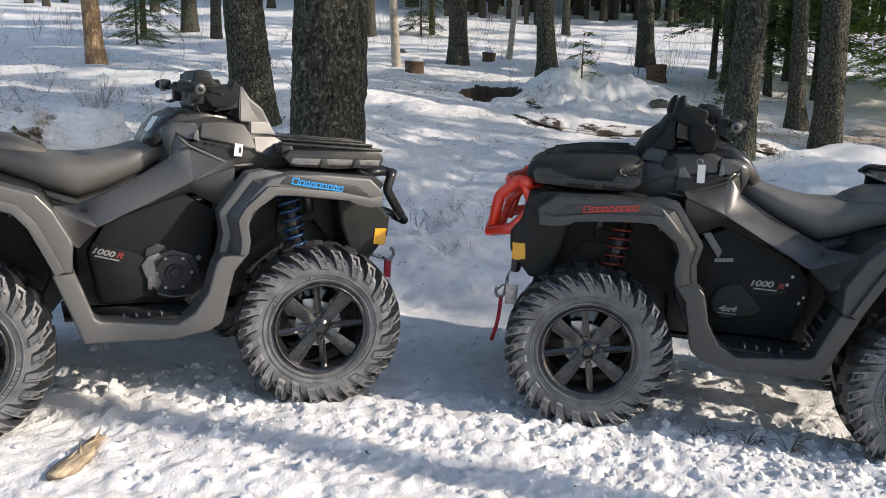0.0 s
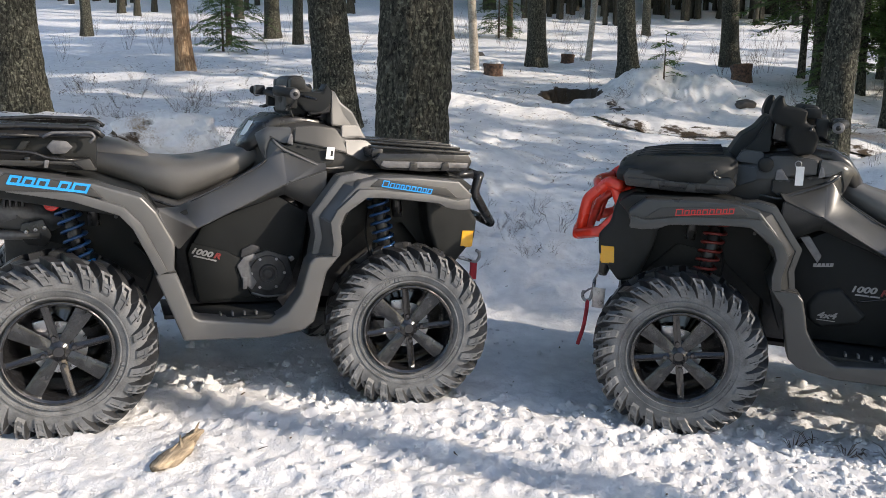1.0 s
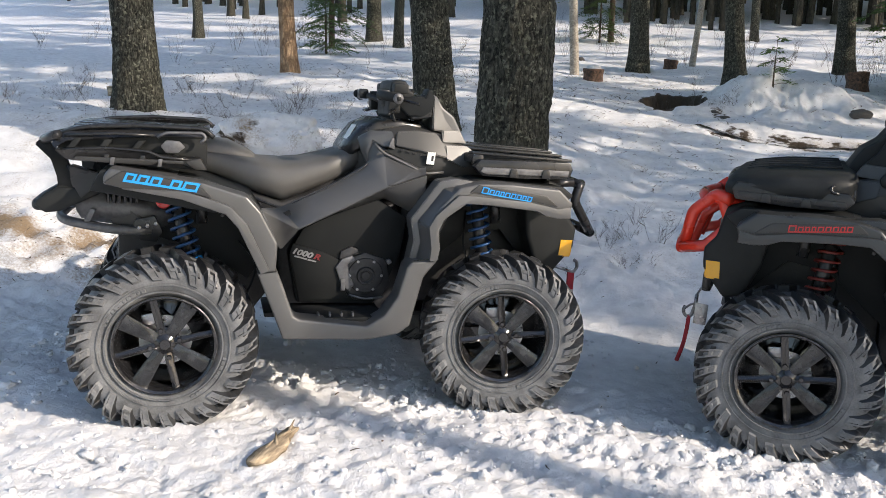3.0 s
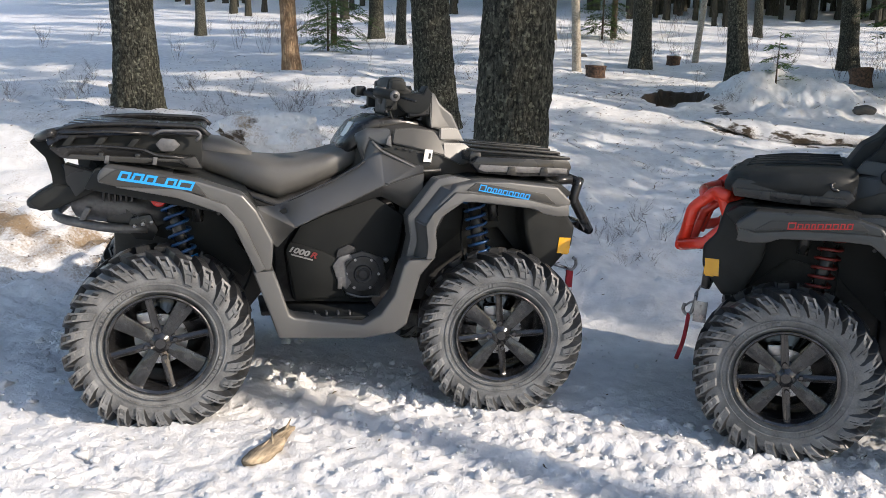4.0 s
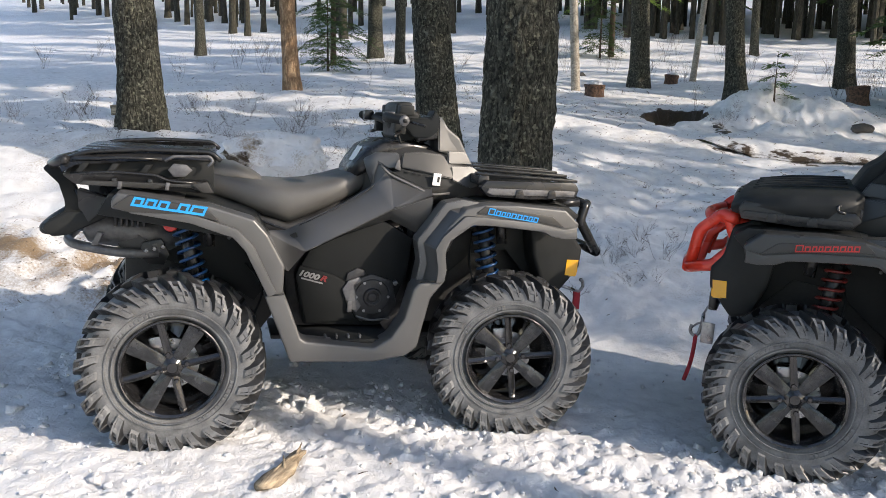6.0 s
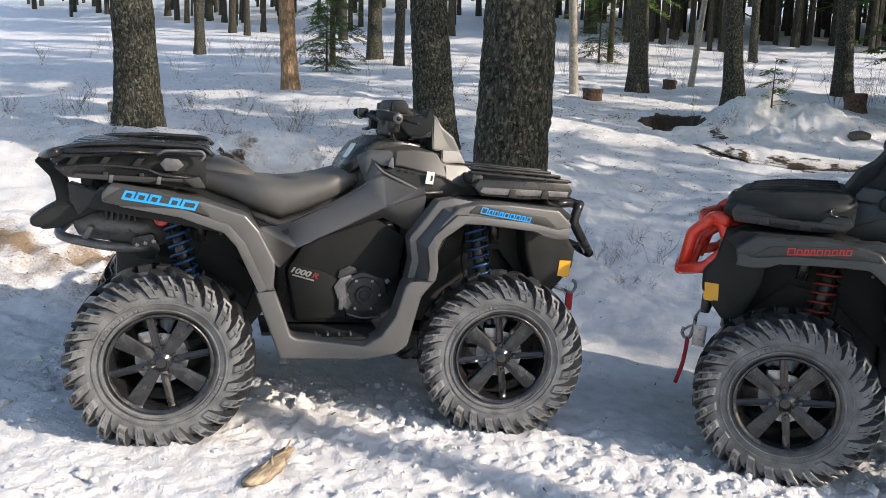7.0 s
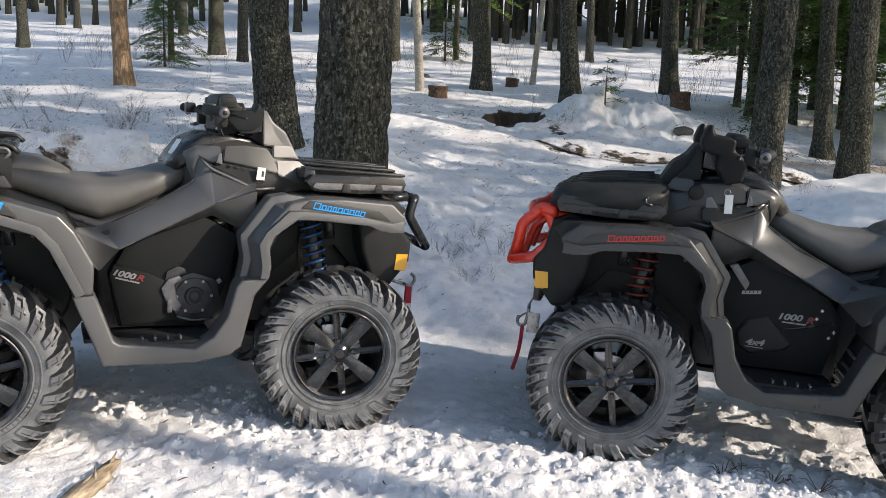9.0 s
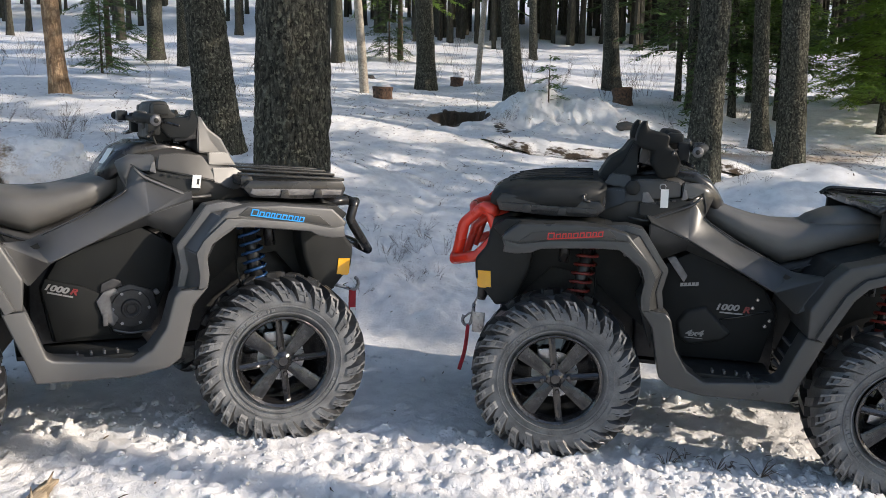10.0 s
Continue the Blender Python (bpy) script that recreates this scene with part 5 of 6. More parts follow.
        P("rack_top_rail", tube(rounded([(-0.38, s * 0.36, 1.055), (-0.28, s * 0.39, 1.090), (-0.10, s * 0.40, 1.104), (0.13, s * 0.40, 1.102), (0.165, s * 0.40, 1.072)], 0.03), 0.009, 8), BLACK_SATIN)
        # lip in a lighter grey than the rack, a painted highlight along its edge
        P("rack_lip", slab([(-0.315, 0.974), (-0.055, 0.966), (-0.03, 0.975), (0.06, 0.972), (0.11, 0.955), (0.14, 0.953), (0.11, 0.985), (-0.30, 0.99)], s * 0.415, s * 0.432, 0.004), GREY_DARK)
        for k in range(2):
            P("rack_lug", box(-0.20 + 0.12 * k, s * 0.42, 0.985, 0.018, 0.02, 0.03, 0.004), BLACK_SATIN)
        P("rack_rib", tube(rounded([(-0.345, s * 0.415, 1.010), (-0.20, s * 0.424, 1.022), (-0.06, s * 0.424, 1.014), (-0.02, s * 0.422, 0.995), (0.10, s * 0.424, 0.988)], 0.03), 0.006, 6), BLACK_SATIN)
        P("rack_rib", tube(rounded([(-0.34, s * 0.40, 1.058), (-0.18, s * 0.424, 1.074), (-0.04, s * 0.424, 1.072)], 0.03), 0.006, 6), BLACK_SATIN)
        for x in (-0.19, -0.03):
            P("rack_clip", slab([(x, 0.962), (x + 0.014, 0.962), (x + 0.018, 0.990), (x + 0.004, 0.990)], s * 0.428, s * 0.436, 0.002), CAST, "pale rack clip")
        P("rack_slot_frame", tube(rounded([(-0.03, s * 0.424, 1.066), (0.0, s * 0.425, 1.084), (0.125, s * 0.425, 1.088), (0.138, s * 0.425, 1.070), (0.118, s * 0.425, 1.052)], 0.012), 0.006, 6), CAST, "pale frame of the grab slot")
        P("rack_foot", slab([(0.06, 0.985), (0.118, 0.998), (0.142, 0.955), (0.10, 0.955)], s * 0.425, s * 0.440, 0.006), GREY_DARK)
        # tail
        P("tail_panel", plate([(-0.336, 0.34, 0.950), (-0.226, 0.36, 0.922), (-0.227, 0.37, 0.890), (-0.304, 0.33, 0.824), (-0.335, 0.32, 0.88)], s, 0.06), BLACK_SATIN)
        P("rear_bumper_arm", ribbon([(-0.452, 1.018), (-0.400, 0.965), (-0.382, 0.905), (-0.378, 0.868), (-0.44, 0.828)], 0.318, [(-0.425, 1.045), (-0.350, 0.965), (-0.318, 0.885), (-0.300, 0.862), (-0.34, 0.84)], 0.300, s, 0.035), BLACK, "", angle=25)
        P("bumper_end", slab([(-0.462, 0.800), (-0.447, 0.822), (-0.378, 0.866), (-0.250, 0.868), (-0.226, 0.850), (-0.30, 0.812), (-0.375, 0.776), (-0.425, 0.770)], s * 0.255, s * 0.325, 0.014, 3), BLACK, "black rear bumper end")
        P("tail_brace", tube([(-0.345, s * 0.312, 0.945), (-0.305, s * 0.312, 0.868)], 0.008, 6), BLACK_SATIN)
        P("reflector", lathe([(0.0, 0.006), (0.022, 0.004), (0.026, 0.0), (0.026, -0.012)], 24), RED_LENS, "round red side reflector").matrix_basis = pose(-0.012, s * 0.40, 0.832, 0, 0, 0 if s > 0 else 180)
        P("sticker", box(0.155, s * 0.232, 0.79, 0.06, 0.003, 0.018, 0), WHITE, "small white label")
        # nose
        P("side_marker", plate([(1.600, 0.338, 0.702), (1.664, 0.336, 0.700), (1.655, 0.338, 0.622), (1.592, 0.34, 0.624)], s, 0.012), AMBER, "amber side reflector")
        if bumper_mat is RED:
            P("bumper_frame", tube(rounded([(1.648, s * 0.30, 0.972), (1.632, s * 0.30, 0.945), (1.588, s * 0.305, 0.842), (1.672, s * 0.30, 0.748), (1.77, s * 0.27, 0.722)], 0.012, 3), 0.024, 6), bumper_mat, "painted bumper side bar")
            P("bumper_frame", tube(rounded([(1.60, s * 0.34, 0.955), (1.66, s * 0.29, 0.958), (1.740, s * 0.26, 0.880), (1.762, s * 0.25, 0.73)], 0.018, 3), 0.026, 6), bumper_mat, "painted bumper front bar")
            P("bumper_frame", tube([(1.62, s * 0.20, 0.93), (1.70, s * 0.16, 0.86), (1.74, s * 0.15, 0.72)], 0.018, 10), bumper_mat)
        else:
            P("bumper_frame", tube(rounded([(1.705, s * 0.27, 0.935), (1.690, s * 0.29, 0.925), (1.668, s * 0.30, 0.86), (1.72, s * 0.29, 0.785), (1.772, s * 0.26, 0.722)], 0.02), 0.021, 10), bumper_mat, "black bent bumper side bar")
        P("bumper_foot", tube([(1.55, s * 0.28, 0.93), (1.66, s * 0.29, 0.94)], 0.018, 10), bumper_mat)
        # bars
        P("grip", tube([(0.80, s * 0.27, 1.262), (0.815, s * 0.30, 1.26), (0.842, s * 0.425, 1.252)], 0.0185, 14), BLACK, "black rubber grip")
        P("grip_end", tube([(0.842, s * 0.425, 1.252), (0.843, s * 0.431, 1.2515)], [0.021, 0.019], 18), CAST, "silver grip end")
        P("grip_plug", tube([(0.843, s * 0.431, 1.2515), (0.8435, s * 0.434, 1.2513)], 0.009, 12), BLACK)
        P("lever", tube(rounded([(0.88, s * 0.20, 1.25), (0.91, s * 0.25, 1.245), (0.93, s * 0.40, 1.235)], 0.03), 0.006, 6), BLACK_SATIN, "brake lever")
        P("switch_block", box(0.82, s * 0.235, 1.262, 0.045, 0.055, 0.045, 0.010), BLACK_SATIN)
        if bumper_mat is RED:
            P("hand_guard", slab([(1.033, 1.361), (1.056, 1.337), (1.069, 1.287), (1.058, 1.25), (0.994, 1.236), (0.999, 1.187), (0.96, 1.129), (0.895, 1.142), (0.883, 1.196), (0.907, 1.246), (0.941, 1.262), (0.935, 1.304), (0.977, 1.316), (1.021, 1.32)], s * 0.15, s * 0.31, 0.022, 3), COVER, "rounded black wind deflector")
        else:
            P("hand_guard", plate([(x + guard[0], l * guard[3], 1.26 + (z - 1.26) * guard[2] + guard[1]) for x, l, z in ((1.00, 0.33, 1.18), (1.035, 0.34, 1.22), (1.045, 0.34, 1.29), (1.022, 0.33, 1.345), (1.005, 0.33, 1.29), (0.92, 0.29, 1.29), (0.90, 0.28, 1.24), (0.94, 0.30, 1.18))], s, 0.10), BLACK, "black wind deflector")

    # seat, console, cowl
    seat = [(-0.02, 0.16, 0.94, 1.028), (0.12, 0.19, 0.915, 1.022), (0.24, 0.205, 0.875, 1.000), (0.34, 0.212, 0.83, 0.981), (0.434, 0.215, 0.798, 0.978), (0.52, 0.205, 0.835, 0.987), (0.60, 0.195, 0.872, 1.006), (0.68, 0.178, 0.91, 1.032), (0.74, 0.150, 0.945, 1.045), (0.775, 0.115, 0.975, 1.040), (0.785, 0.07, 0.985, 1.025)]
    P("seat", loft([section(x, w, b, t, 3.2, 28) for x, w, b, t in seat]), VINYL, "long black vinyl seat", angle=60)
    P("seat_trim", tube(rounded([(0.12, -0.2, 0.905), (0.434, -0.225, 0.786), (0.742, -0.175, 0.936), (0.80, -0.09, 0.985), (0.80, 0.09, 0.985), (0.742, 0.175, 0.936), (0.434, 0.225, 0.786), (0.12, 0.2, 0.905)], 0.05), 0.005, 8), BLACK_SATIN, "dark seat edge trim")
    P("seat_base", loft([section(x, w * 0.92, 0.72, b + 0.03, 4, 20) for x, w, b, t in seat[1:-1]]), CHASSIS)
    P("rear_seat_pad", loft([section(x, w, 0.95, t, 3, 22) for x, w, t in ((-0.02, 0.10, 1.0), (0.0, 0.15, 1.04), (0.12, 0.17, 1.055), (0.22, 0.16, 1.045), (0.30, 0.12, 1.01), (0.33, 0.08, 0.99))]), VINYL, angle=60)
    con = [(0.665, 0.06, 0.95, 1.03), (0.69, 0.10, 0.93, 1.055), (0.74, 0.14, 0.91, 1.105), (0.81, 0.20, 0.90, 1.130), (0.95, 0.275, 0.90, 1.148), (1.06, 0.275, 0.90, 1.125), (1.16, 0.262, 0.90, 1.095), (1.24, 0.24, 0.90, 1.02), (1.30, 0.20, 0.90, 0.985)]
    P("console", loft([section(x, w, b, t, 4.6, 32) for x, w, b, t in con]), CONSOLE, angle=45)
    P("console_top", loft([section(x, w, b, t, 4.5, 28) for x, w, b, t in ((0.672, 0.10, 1.0, 1.045), (0.70, 0.155, 0.99, 1.085), (0.745, 0.185, 1.02, 1.138), (0.81, 0.19, 1.08, 1.168), (0.93, 0.16, 1.10, 1.172), (1.02, 0.15, 1.10, 1.155), (1.06, 0.12, 1.10, 1.13))]), BLACK_SATIN, "black dash cover", angle=40)
    P("dash_label", box(0, 0, 0, 0.07, 0.05, 0.002, 0), WHITE, "small warning label").matrix_basis = pose(0.712, -0.10, 1.105, 0, -58, 12)
    cowl = P("cowl", slab([(1.06, 1.12), (1.053, 1.277), (1.075, 1.27), (1.104, 1.225), (1.157, 1.187), (1.215, 1.082), (1.295, 0.995), (1.20, 0.99)], -0.13, 0.13, 0.014, 3), BLACK if bumper_mat is RED else body, "pointed front cowl")
    P("cowl_fin", plate([(1.045, 0.20, 1.13), (1.048, 0.17, 1.272), (1.064, 0.17, 1.268), (1.10, 0.18, 1.18), (1.15, 0.17, 1.12)], -1, 0.08), BLACK if bumper_mat is RED else body, "", cowl)
    P("cowl_fin", plate([(1.045, 0.20, 1.13), (1.048, 0.17, 1.272), (1.064, 0.17, 1.268), (1.10, 0.18, 1.18), (1.15, 0.17, 1.12)], 1, 0.08), BLACK if bumper_mat is RED else body, "", cowl)
    P("handlebar", tube(rounded([(0.81, -0.28, 1.262), (0.86, -0.17, 1.25), (0.93, -0.07, 1.21), (0.93, 0.07, 1.21), (0.86, 0.17, 1.25), (0.81, 0.28, 1.262)], 0.05), 0.0125, 12), CHASSIS)
    P("gauge_pod", loft([section(x, w, b, t, 2.8, 20) for x, w, b, t in ((0.86, 0.045, 1.22, 1.27), (0.88, 0.065, 1.195, 1.30), (0.93, 0.075, 1.18, 1.318), (1.0, 0.065, 1.16, 1.275), (1.04, 0.04, 1.16, 1.21))]), BLACK, "black gauge pod", angle=50)
    P("control_pod", slab([(0.868, 1.270), (0.876, 1.318), (0.900, 1.328), (0.939, 1.326), (0.957, 1.288), (0.979, 1.278), (0.968, 1.176), (0.917, 1.148), (0.868, 1.177)], -0.125, 0.125, 0.014, 3), BLACK, "chunky black handlebar control pod")
    P("meter_hood", slab([(0.958, 1.262), (1.036, 1.280), (1.046, 1.18), (0.954, 1.165)], -0.185, 0.185, 0.012, 3), BLACK_SATIN, "dark meter hood")
    for s in (-1, 1):
        P("brake_reservoir", box(0.905, s * 0.165, 1.292, 0.062, 0.06, 0.042, 0.010), BLACK)
        P("throttle_block", box(0.872, s * 0.205, 1.235, 0.050, 0.05, 0.085, 0.012), BLACK, "switch block with thumb lever")
        P("thumb_lever", tube([(0.875, s * 0.22, 1.205), (0.845, s * 0.255, 1.190), (0.835, s * 0.29, 1.188)], [0.009, 0.008, 0.006], 8), BLACK_SATIN)
        P("mount_bolt", lathe([(0.0, 0.005), (0.008, 0.004), (0.009, 0.0)], 10), STEEL).matrix_basis = pose(0.915, s * 0.126, 1.215, 0, 0, 0 if s > 0 else 180)
        for k in range(2):
            P("cable", tube(rounded([(0.875, s * (0.17 - 0.05 * k), 1.19), (0.90, s * 0.16, 1.135 - 0.01 * k), (0.97, s * 0.12, 1.150), (1.02, s * 0.08, 1.12)], 0.05, 5), 0.0048, 6), BLACK)
    P("steering_post", tube([(0.93, 0, 1.22), (1.0, 0, 1.05)], 0.03, 10), CHASSIS)
    for k in range(3):
        P("cable", tube(rounded([(0.84, 0.20 - 0.2 * k, 1.26), (0.93, 0.15 - 0.13 * k, 1.29 - 0.02 * k), (1.03, 0.06, 1.18), (1.02, 0.02, 1.10)], 0.06, 5), 0.0045, 6), BLACK)

    # racks
    if bumper_mat is RED:
        lid = P("rack_lid", loft([section(x, w, b, t, 3.6, 32) for x, w, b, t in ((1.628, 0.33, 0.985, 1.015), (1.622, 0.37, 0.97, 1.035), (1.595, 0.40, 0.962, 1.060), (1.53, 0.425, 0.958, 1.082), (1.40, 0.43, 0.958, 1.098), (1.28, 0.43, 0.960, 1.108), (1.20, 0.415, 0.965, 1.112), (1.165, 0.38, 0.975, 1.095))]), BLACK, "black moulded rack deck", angle=50)
        for k in range(5):
            P("deck_rib", tube(rounded([(1.56, -0.24 + 0.12 * k, 1.070), (1.42, -0.24 + 0.12 * k, 1.098), (1.22, -0.24 + 0.12 * k, 1.112)], 0.05), 0.007, 6), BLACK, "", lid)
        for s in (-1, 1):
            P("deck_hook", tube(rounded([(1.235, s * 0.40, 1.06), (1.255, s * 0.434, 1.050), (1.25, s * 0.436, 1.035), (1.225, s * 0.436, 1.030)], 0.01), 0.006, 6), BLACK_SATIN, "black tie-down hook", lid)
    for k in range(7):
        y = -0.33 + 0.11 * k
        up = 0.035 * (1 - (y / 0.42) ** 2)
        if bumper_mat is not RED:
            P("rack_slat", box(0, 0, 0, 0.44, 0.058, 0.011, 0.004), BLACK_SATIN).matrix_basis = pose(1.395, y, 1.031 + up, 0, 2.5, 0)
        P("rack_slat", box(0, 0, 0, 0.46, 0.085, 0.018, 0.006), BLACK_SATIN).matrix_basis = pose(-0.10, y, 1.068 + 0.5 * up, 0, 1.0, 0)
    P("rack_cross_bar", tube(rounded([(1.575, -0.40, 1.01), (1.615, -0.25, 1.025), (1.62, 0, 1.03), (1.615, 0.25, 1.025), (1.575, 0.40, 1.01)], 0.08, 5), 0.016, 10), BLACK_SATIN, "front rack bar")
    P("rack_cross_bar", box(1.19, 0, 1.03, 0.05, 0.78, 0.04, 0.012), BLACK_SATIN, "front rack crosspiece")
    P("rack_cross_bar", box(-0.30, 0, 1.075, 0.06, 0.72, 0.03, 0.012), BLACK_SATIN, "rear rack crosspiece")
    P("rack_cross_bar", box(0.12, 0, 1.075, 0.06, 0.72, 0.03, 0.012), BLACK_SATIN, "rear rack crosspiece")
    P("rear_rack_bar", tube(rounded([(-0.36, -0.40, 1.06), (-0.43, -0.30, 1.03), (-0.45, 0, 1.03), (-0.43, 0.30, 1.03), (-0.36, 0.40, 1.06)], 0.06, 5), 0.016, 10), BLACK_SATIN)
    P("rack_tray", box(1.40, 0, 1.005, 0.36, 0.74, 0.02, 0.006), BLACK)
    P("rack_tray", box(-0.10, 0, 1.06, 0.44, 0.70, 0.02, 0.006), BLACK)

    # tail: exhaust, hitch tube, vent
    P("bumper_cross_tube", tube(rounded([(-0.36, -0.28, 0.80), (-0.455, -0.30, 0.795), (-0.47, 0, 0.79), (-0.455, 0.30, 0.795), (-0.36, 0.28, 0.80)], 0.05), 0.022, 10), BLACK)
    P("rear_step_tube", tube(rounded([(-0.06, -0.27, 0.70), (-0.20, -0.28, 0.705), (-0.37, -0.26, 0.735), (-0.40, -0.15, 0.74), (-0.40, 0.15, 0.74), (-0.37, 0.26, 0.735), (-0.20, 0.28, 0.705), (-0.06, 0.27, 0.70)], 0.06, 5), 0.018, 10), CAST, "grey rear frame tube")
    P("exhaust", tube([(0.02, -0.16, 0.735), (-0.03, -0.18, 0.755), (-0.27, -0.20, 0.79), (-0.31, -0.20, 0.795), (-0.33, -0.20, 0.798)], [0.05, 0.066, 0.066, 0.060, 0.034], 20), CAST, "grey silencer")
    P("exhaust_tip", tube([(-0.325, -0.20, 0.797), (-0.375, -0.20, 0.80)], [0.024, 0.024], 14), STEEL, "bright tail pipe")
    P("step_brace", slab([(-0.30, 0.735), (-0.275, 0.735), (-0.255, 0.78), (-0.275, 0.785)], -0.29, -0.26, 0.004), CAST)
    for k in range(3):
        P("hanger_bolt", lathe([(0.0, 0.006), (0.007, 0.005), (0.009, 0.0)], 10), STEEL).matrix_basis = pose(-0.105 + 0.03 * k, -0.285, 0.715 + 0.008 * k, 0, 0, 180)
    P("hanger_plate", slab([(-0.13, 0.70), (-0.12, 0.745), (-0.05, 0.76), (-0.02, 0.70), (-0.04, 0.66), (-0.10, 0.665)], -0.284, -0.26, 0.004), BLACK_SATIN)
    for k in range(6):
        P("vent_fin", box(-0.215 + 0.020 * k, -0.235, 0.845, 0.009, 0.06, 0.085, 0.003), BLACK_SATIN)
    for s in (-1, 1):
        P("heat_shield", plate([(-0.24, 0.24, 0.82), (-0.20, 0.25, 0.83), (-0.06, 0.26, 0.72), (-0.07, 0.26, 0.69), (-0.20, 0.25, 0.71)], s, 0.012), GREY_DARK)

    # nose and winch
    P("nose", slab([(1.42, 0.90), (1.52, 0.955), (1.61, 0.92), (1.632, 0.80), (1.675, 0.745), (1.668, 0.66), (1.575, 0.55), (1.50, 0.57), (1.45, 0.70)], -0.335, 0.335, 0.02, 3), BLACK, "matt black nose")
    P("headlight", slab([(1.60, 0.93), (1.632, 0.86), (1.63, 0.81), (1.56, 0.86), (1.55, 0.92)], -0.25, 0.25, 0.008), CAST, "clear headlamp band")
    P("bumper_bar", tube(rounded([(1.77, -0.27, 0.72), (1.80, 0, 0.72), (1.77, 0.27, 0.72)], 0.1, 5), 0.021, 10), bumper_mat)
    P("bumper_bar", tube(rounded([(1.69, -0.29, 0.93), (1.74, 0, 0.93), (1.69, 0.29, 0.93)], 0.1, 5), 0.021, 10), bumper_mat)
    P("winch_fairlead", box(1.66, 0, 0.56, 0.04, 0.24, 0.09, 0.012), BLACK_SATIN)
    return atv


def standing(ox, oy, oz, yaw, nose):
    """The pose of a quad bike by the point under its rear axle, its heading and its nose's rise in degrees."""
    return pose(ox, oy, oz, 0, -nose, yaw)


grey_bike = quad_bike("grey quad bike with blue springs and blue badges parked on snow", standing(-1.899, 3.070, 0.082, 27.43, -2.23), GREY,
                      (BLUE_SPRING := material("dark_blue_spring", (0.012, 0.06, 0.17), 0.35, vary=0.15, bump=0), "dark blue coil spring", BLUE),
                      (BLUE, "bright blue raised open shapes"), BLACK_SATIN, -10.6, (12, 40, 5, 70), CAST, (0.0, -0.02, 0.72, 0.62))
dark_bike = quad_bike("charcoal quad bike with red bumper and red springs parked on snow", standing(1.943, 3.411, -0.103, 168.23, 3.31), CHARCOAL,
                      (RED_SPRING := material("dark_red_spring", (0.16, 0.02, 0.015), 0.4, vary=0.15, bump=0), "dark red coil spring", BLACK),
                      (RED_DULL, "bright red raised open shapes"), RED, 4.4, (33, 80, 50, 8), BLACK_SATIN, (0.02, 0.02, 1.0, 1.0))

# what sets the two machines' sides apart
def right_side_details(atv):
    s = -1
    eng = part("clutch_cover", lathe([(0.0, 0.020), (0.016, 0.020), (0.020, 0.016), (0.024, 0.016), (0.028, 0.022), (0.034, 0.022), (0.038, 0.012), (0.070, 0.010), (0.078, 0.0), (0.078, -0.02)], 36), ENGINE, atv, "round cast clutch cover", at=pose(0.765, -0.306, 0.535, 0, 0, 180))
    for k in range(6):
        b = lathe([(0.0, 0.014), (0.006, 0.014), (0.006, 0.0)], 8)
        bmesh.ops.translate(b, verts=b.verts, vec=(0.066 * math.cos(k * 1.047), 0, 0.066 * math.sin(k * 1.047)))
        part("bolt", b, STEEL, eng, "bright bolt head")
    part("engine_case", slab([(0.655, 0.585), (0.69, 0.605), (0.76, 0.63), (0.85, 0.60), (0.87, 0.50), (0.83, 0.44), (0.72, 0.43), (0.68, 0.48)], -0.27, -0.312, 0.010, 2), ENGINE, atv, "ribbed dark engine case")
    part("bracket", slab([(0.64, 0.57), (0.665, 0.605), (0.71, 0.62), (0.72, 0.60), (0.69, 0.585), (0.70, 0.53), (0.72, 0.50), (0.70, 0.47), (0.665, 0.50)], -0.29, -0.325, 0.006), CAST, atv, "grey cast bracket")
    part("mount_lug", slab([(0.845, 0.598), (0.862, 0.606), (0.872, 0.592), (0.856, 0.580)], -0.30, -0.326, 0.004), CAST, atv, "pale bolt lug")
    part("case_seam", tube(rounded([(0.70, -0.316, 0.455), (0.76, -0.318, 0.437), (0.84, -0.318, 0.444)], 0.02), 0.005, 6), CAST, atv, "bright lower casing edge")
    part("cylinder_fins", box(0.672, -0.315, 0.50, 0.018, 0.03, 0.05, 0.003), CAST, atv)
    part("upper_cover", slab([(0.655, 0.60), (0.66, 0.635), (0.70, 0.655), (0.73, 0.645), (0.735, 0.625), (0.69, 0.612)], -0.29, -0.318, 0.005), ENGINE, atv)
    part("front_cover", slab([(0.455, 0.625), (0.47, 0.665), (0.60, 0.628), (0.655, 0.60), (0.66, 0.52), (0.70, 0.44), (0.50, 0.425)], -0.29, -0.314, 0.008), COVER, atv, "smooth black front cover")
    lettering("number", "1000", 0.031, LETTER, atv, 0.462, 0.628, s, 0.3165, -15, 0.25)
    lettering("number", "R", 0.031, LETTER_RED, atv, 0.550, 0.605, s, 0.3165, -15, 0.25)
    part("small_print", word_bars([0.05, 0.035], 0.006, 0.004, 0.2), LETTER, atv, at=pose(0.475, -0.3165, 0.612, 90, 0, 0) @ pose(0, 0, 0, 0, 0, -15))
    tag = part("price_tag", box(0, 0, 0, 0.034, 0.003, 0.05, 0), WHITE, atv, "white paper tag", at=pose(1.012, -0.318, 1.022, 6, 4, 8))
    part("tag_mark", box(0.006, -0.0022, 0, 0.009, 0.001, 0.022, 0), INK, tag)
    part("valve_stem", tube([(0.09, -0.556, 0.47), (0.098, -0.57, 0.482)], 0.0035, 6), BLACK, atv)
    strap = part("hook_strap", box(1.775, -0.10, 0.455, 0.034, 0.012, 0.11, 0.004), STRAP, atv, "short red hook strap")
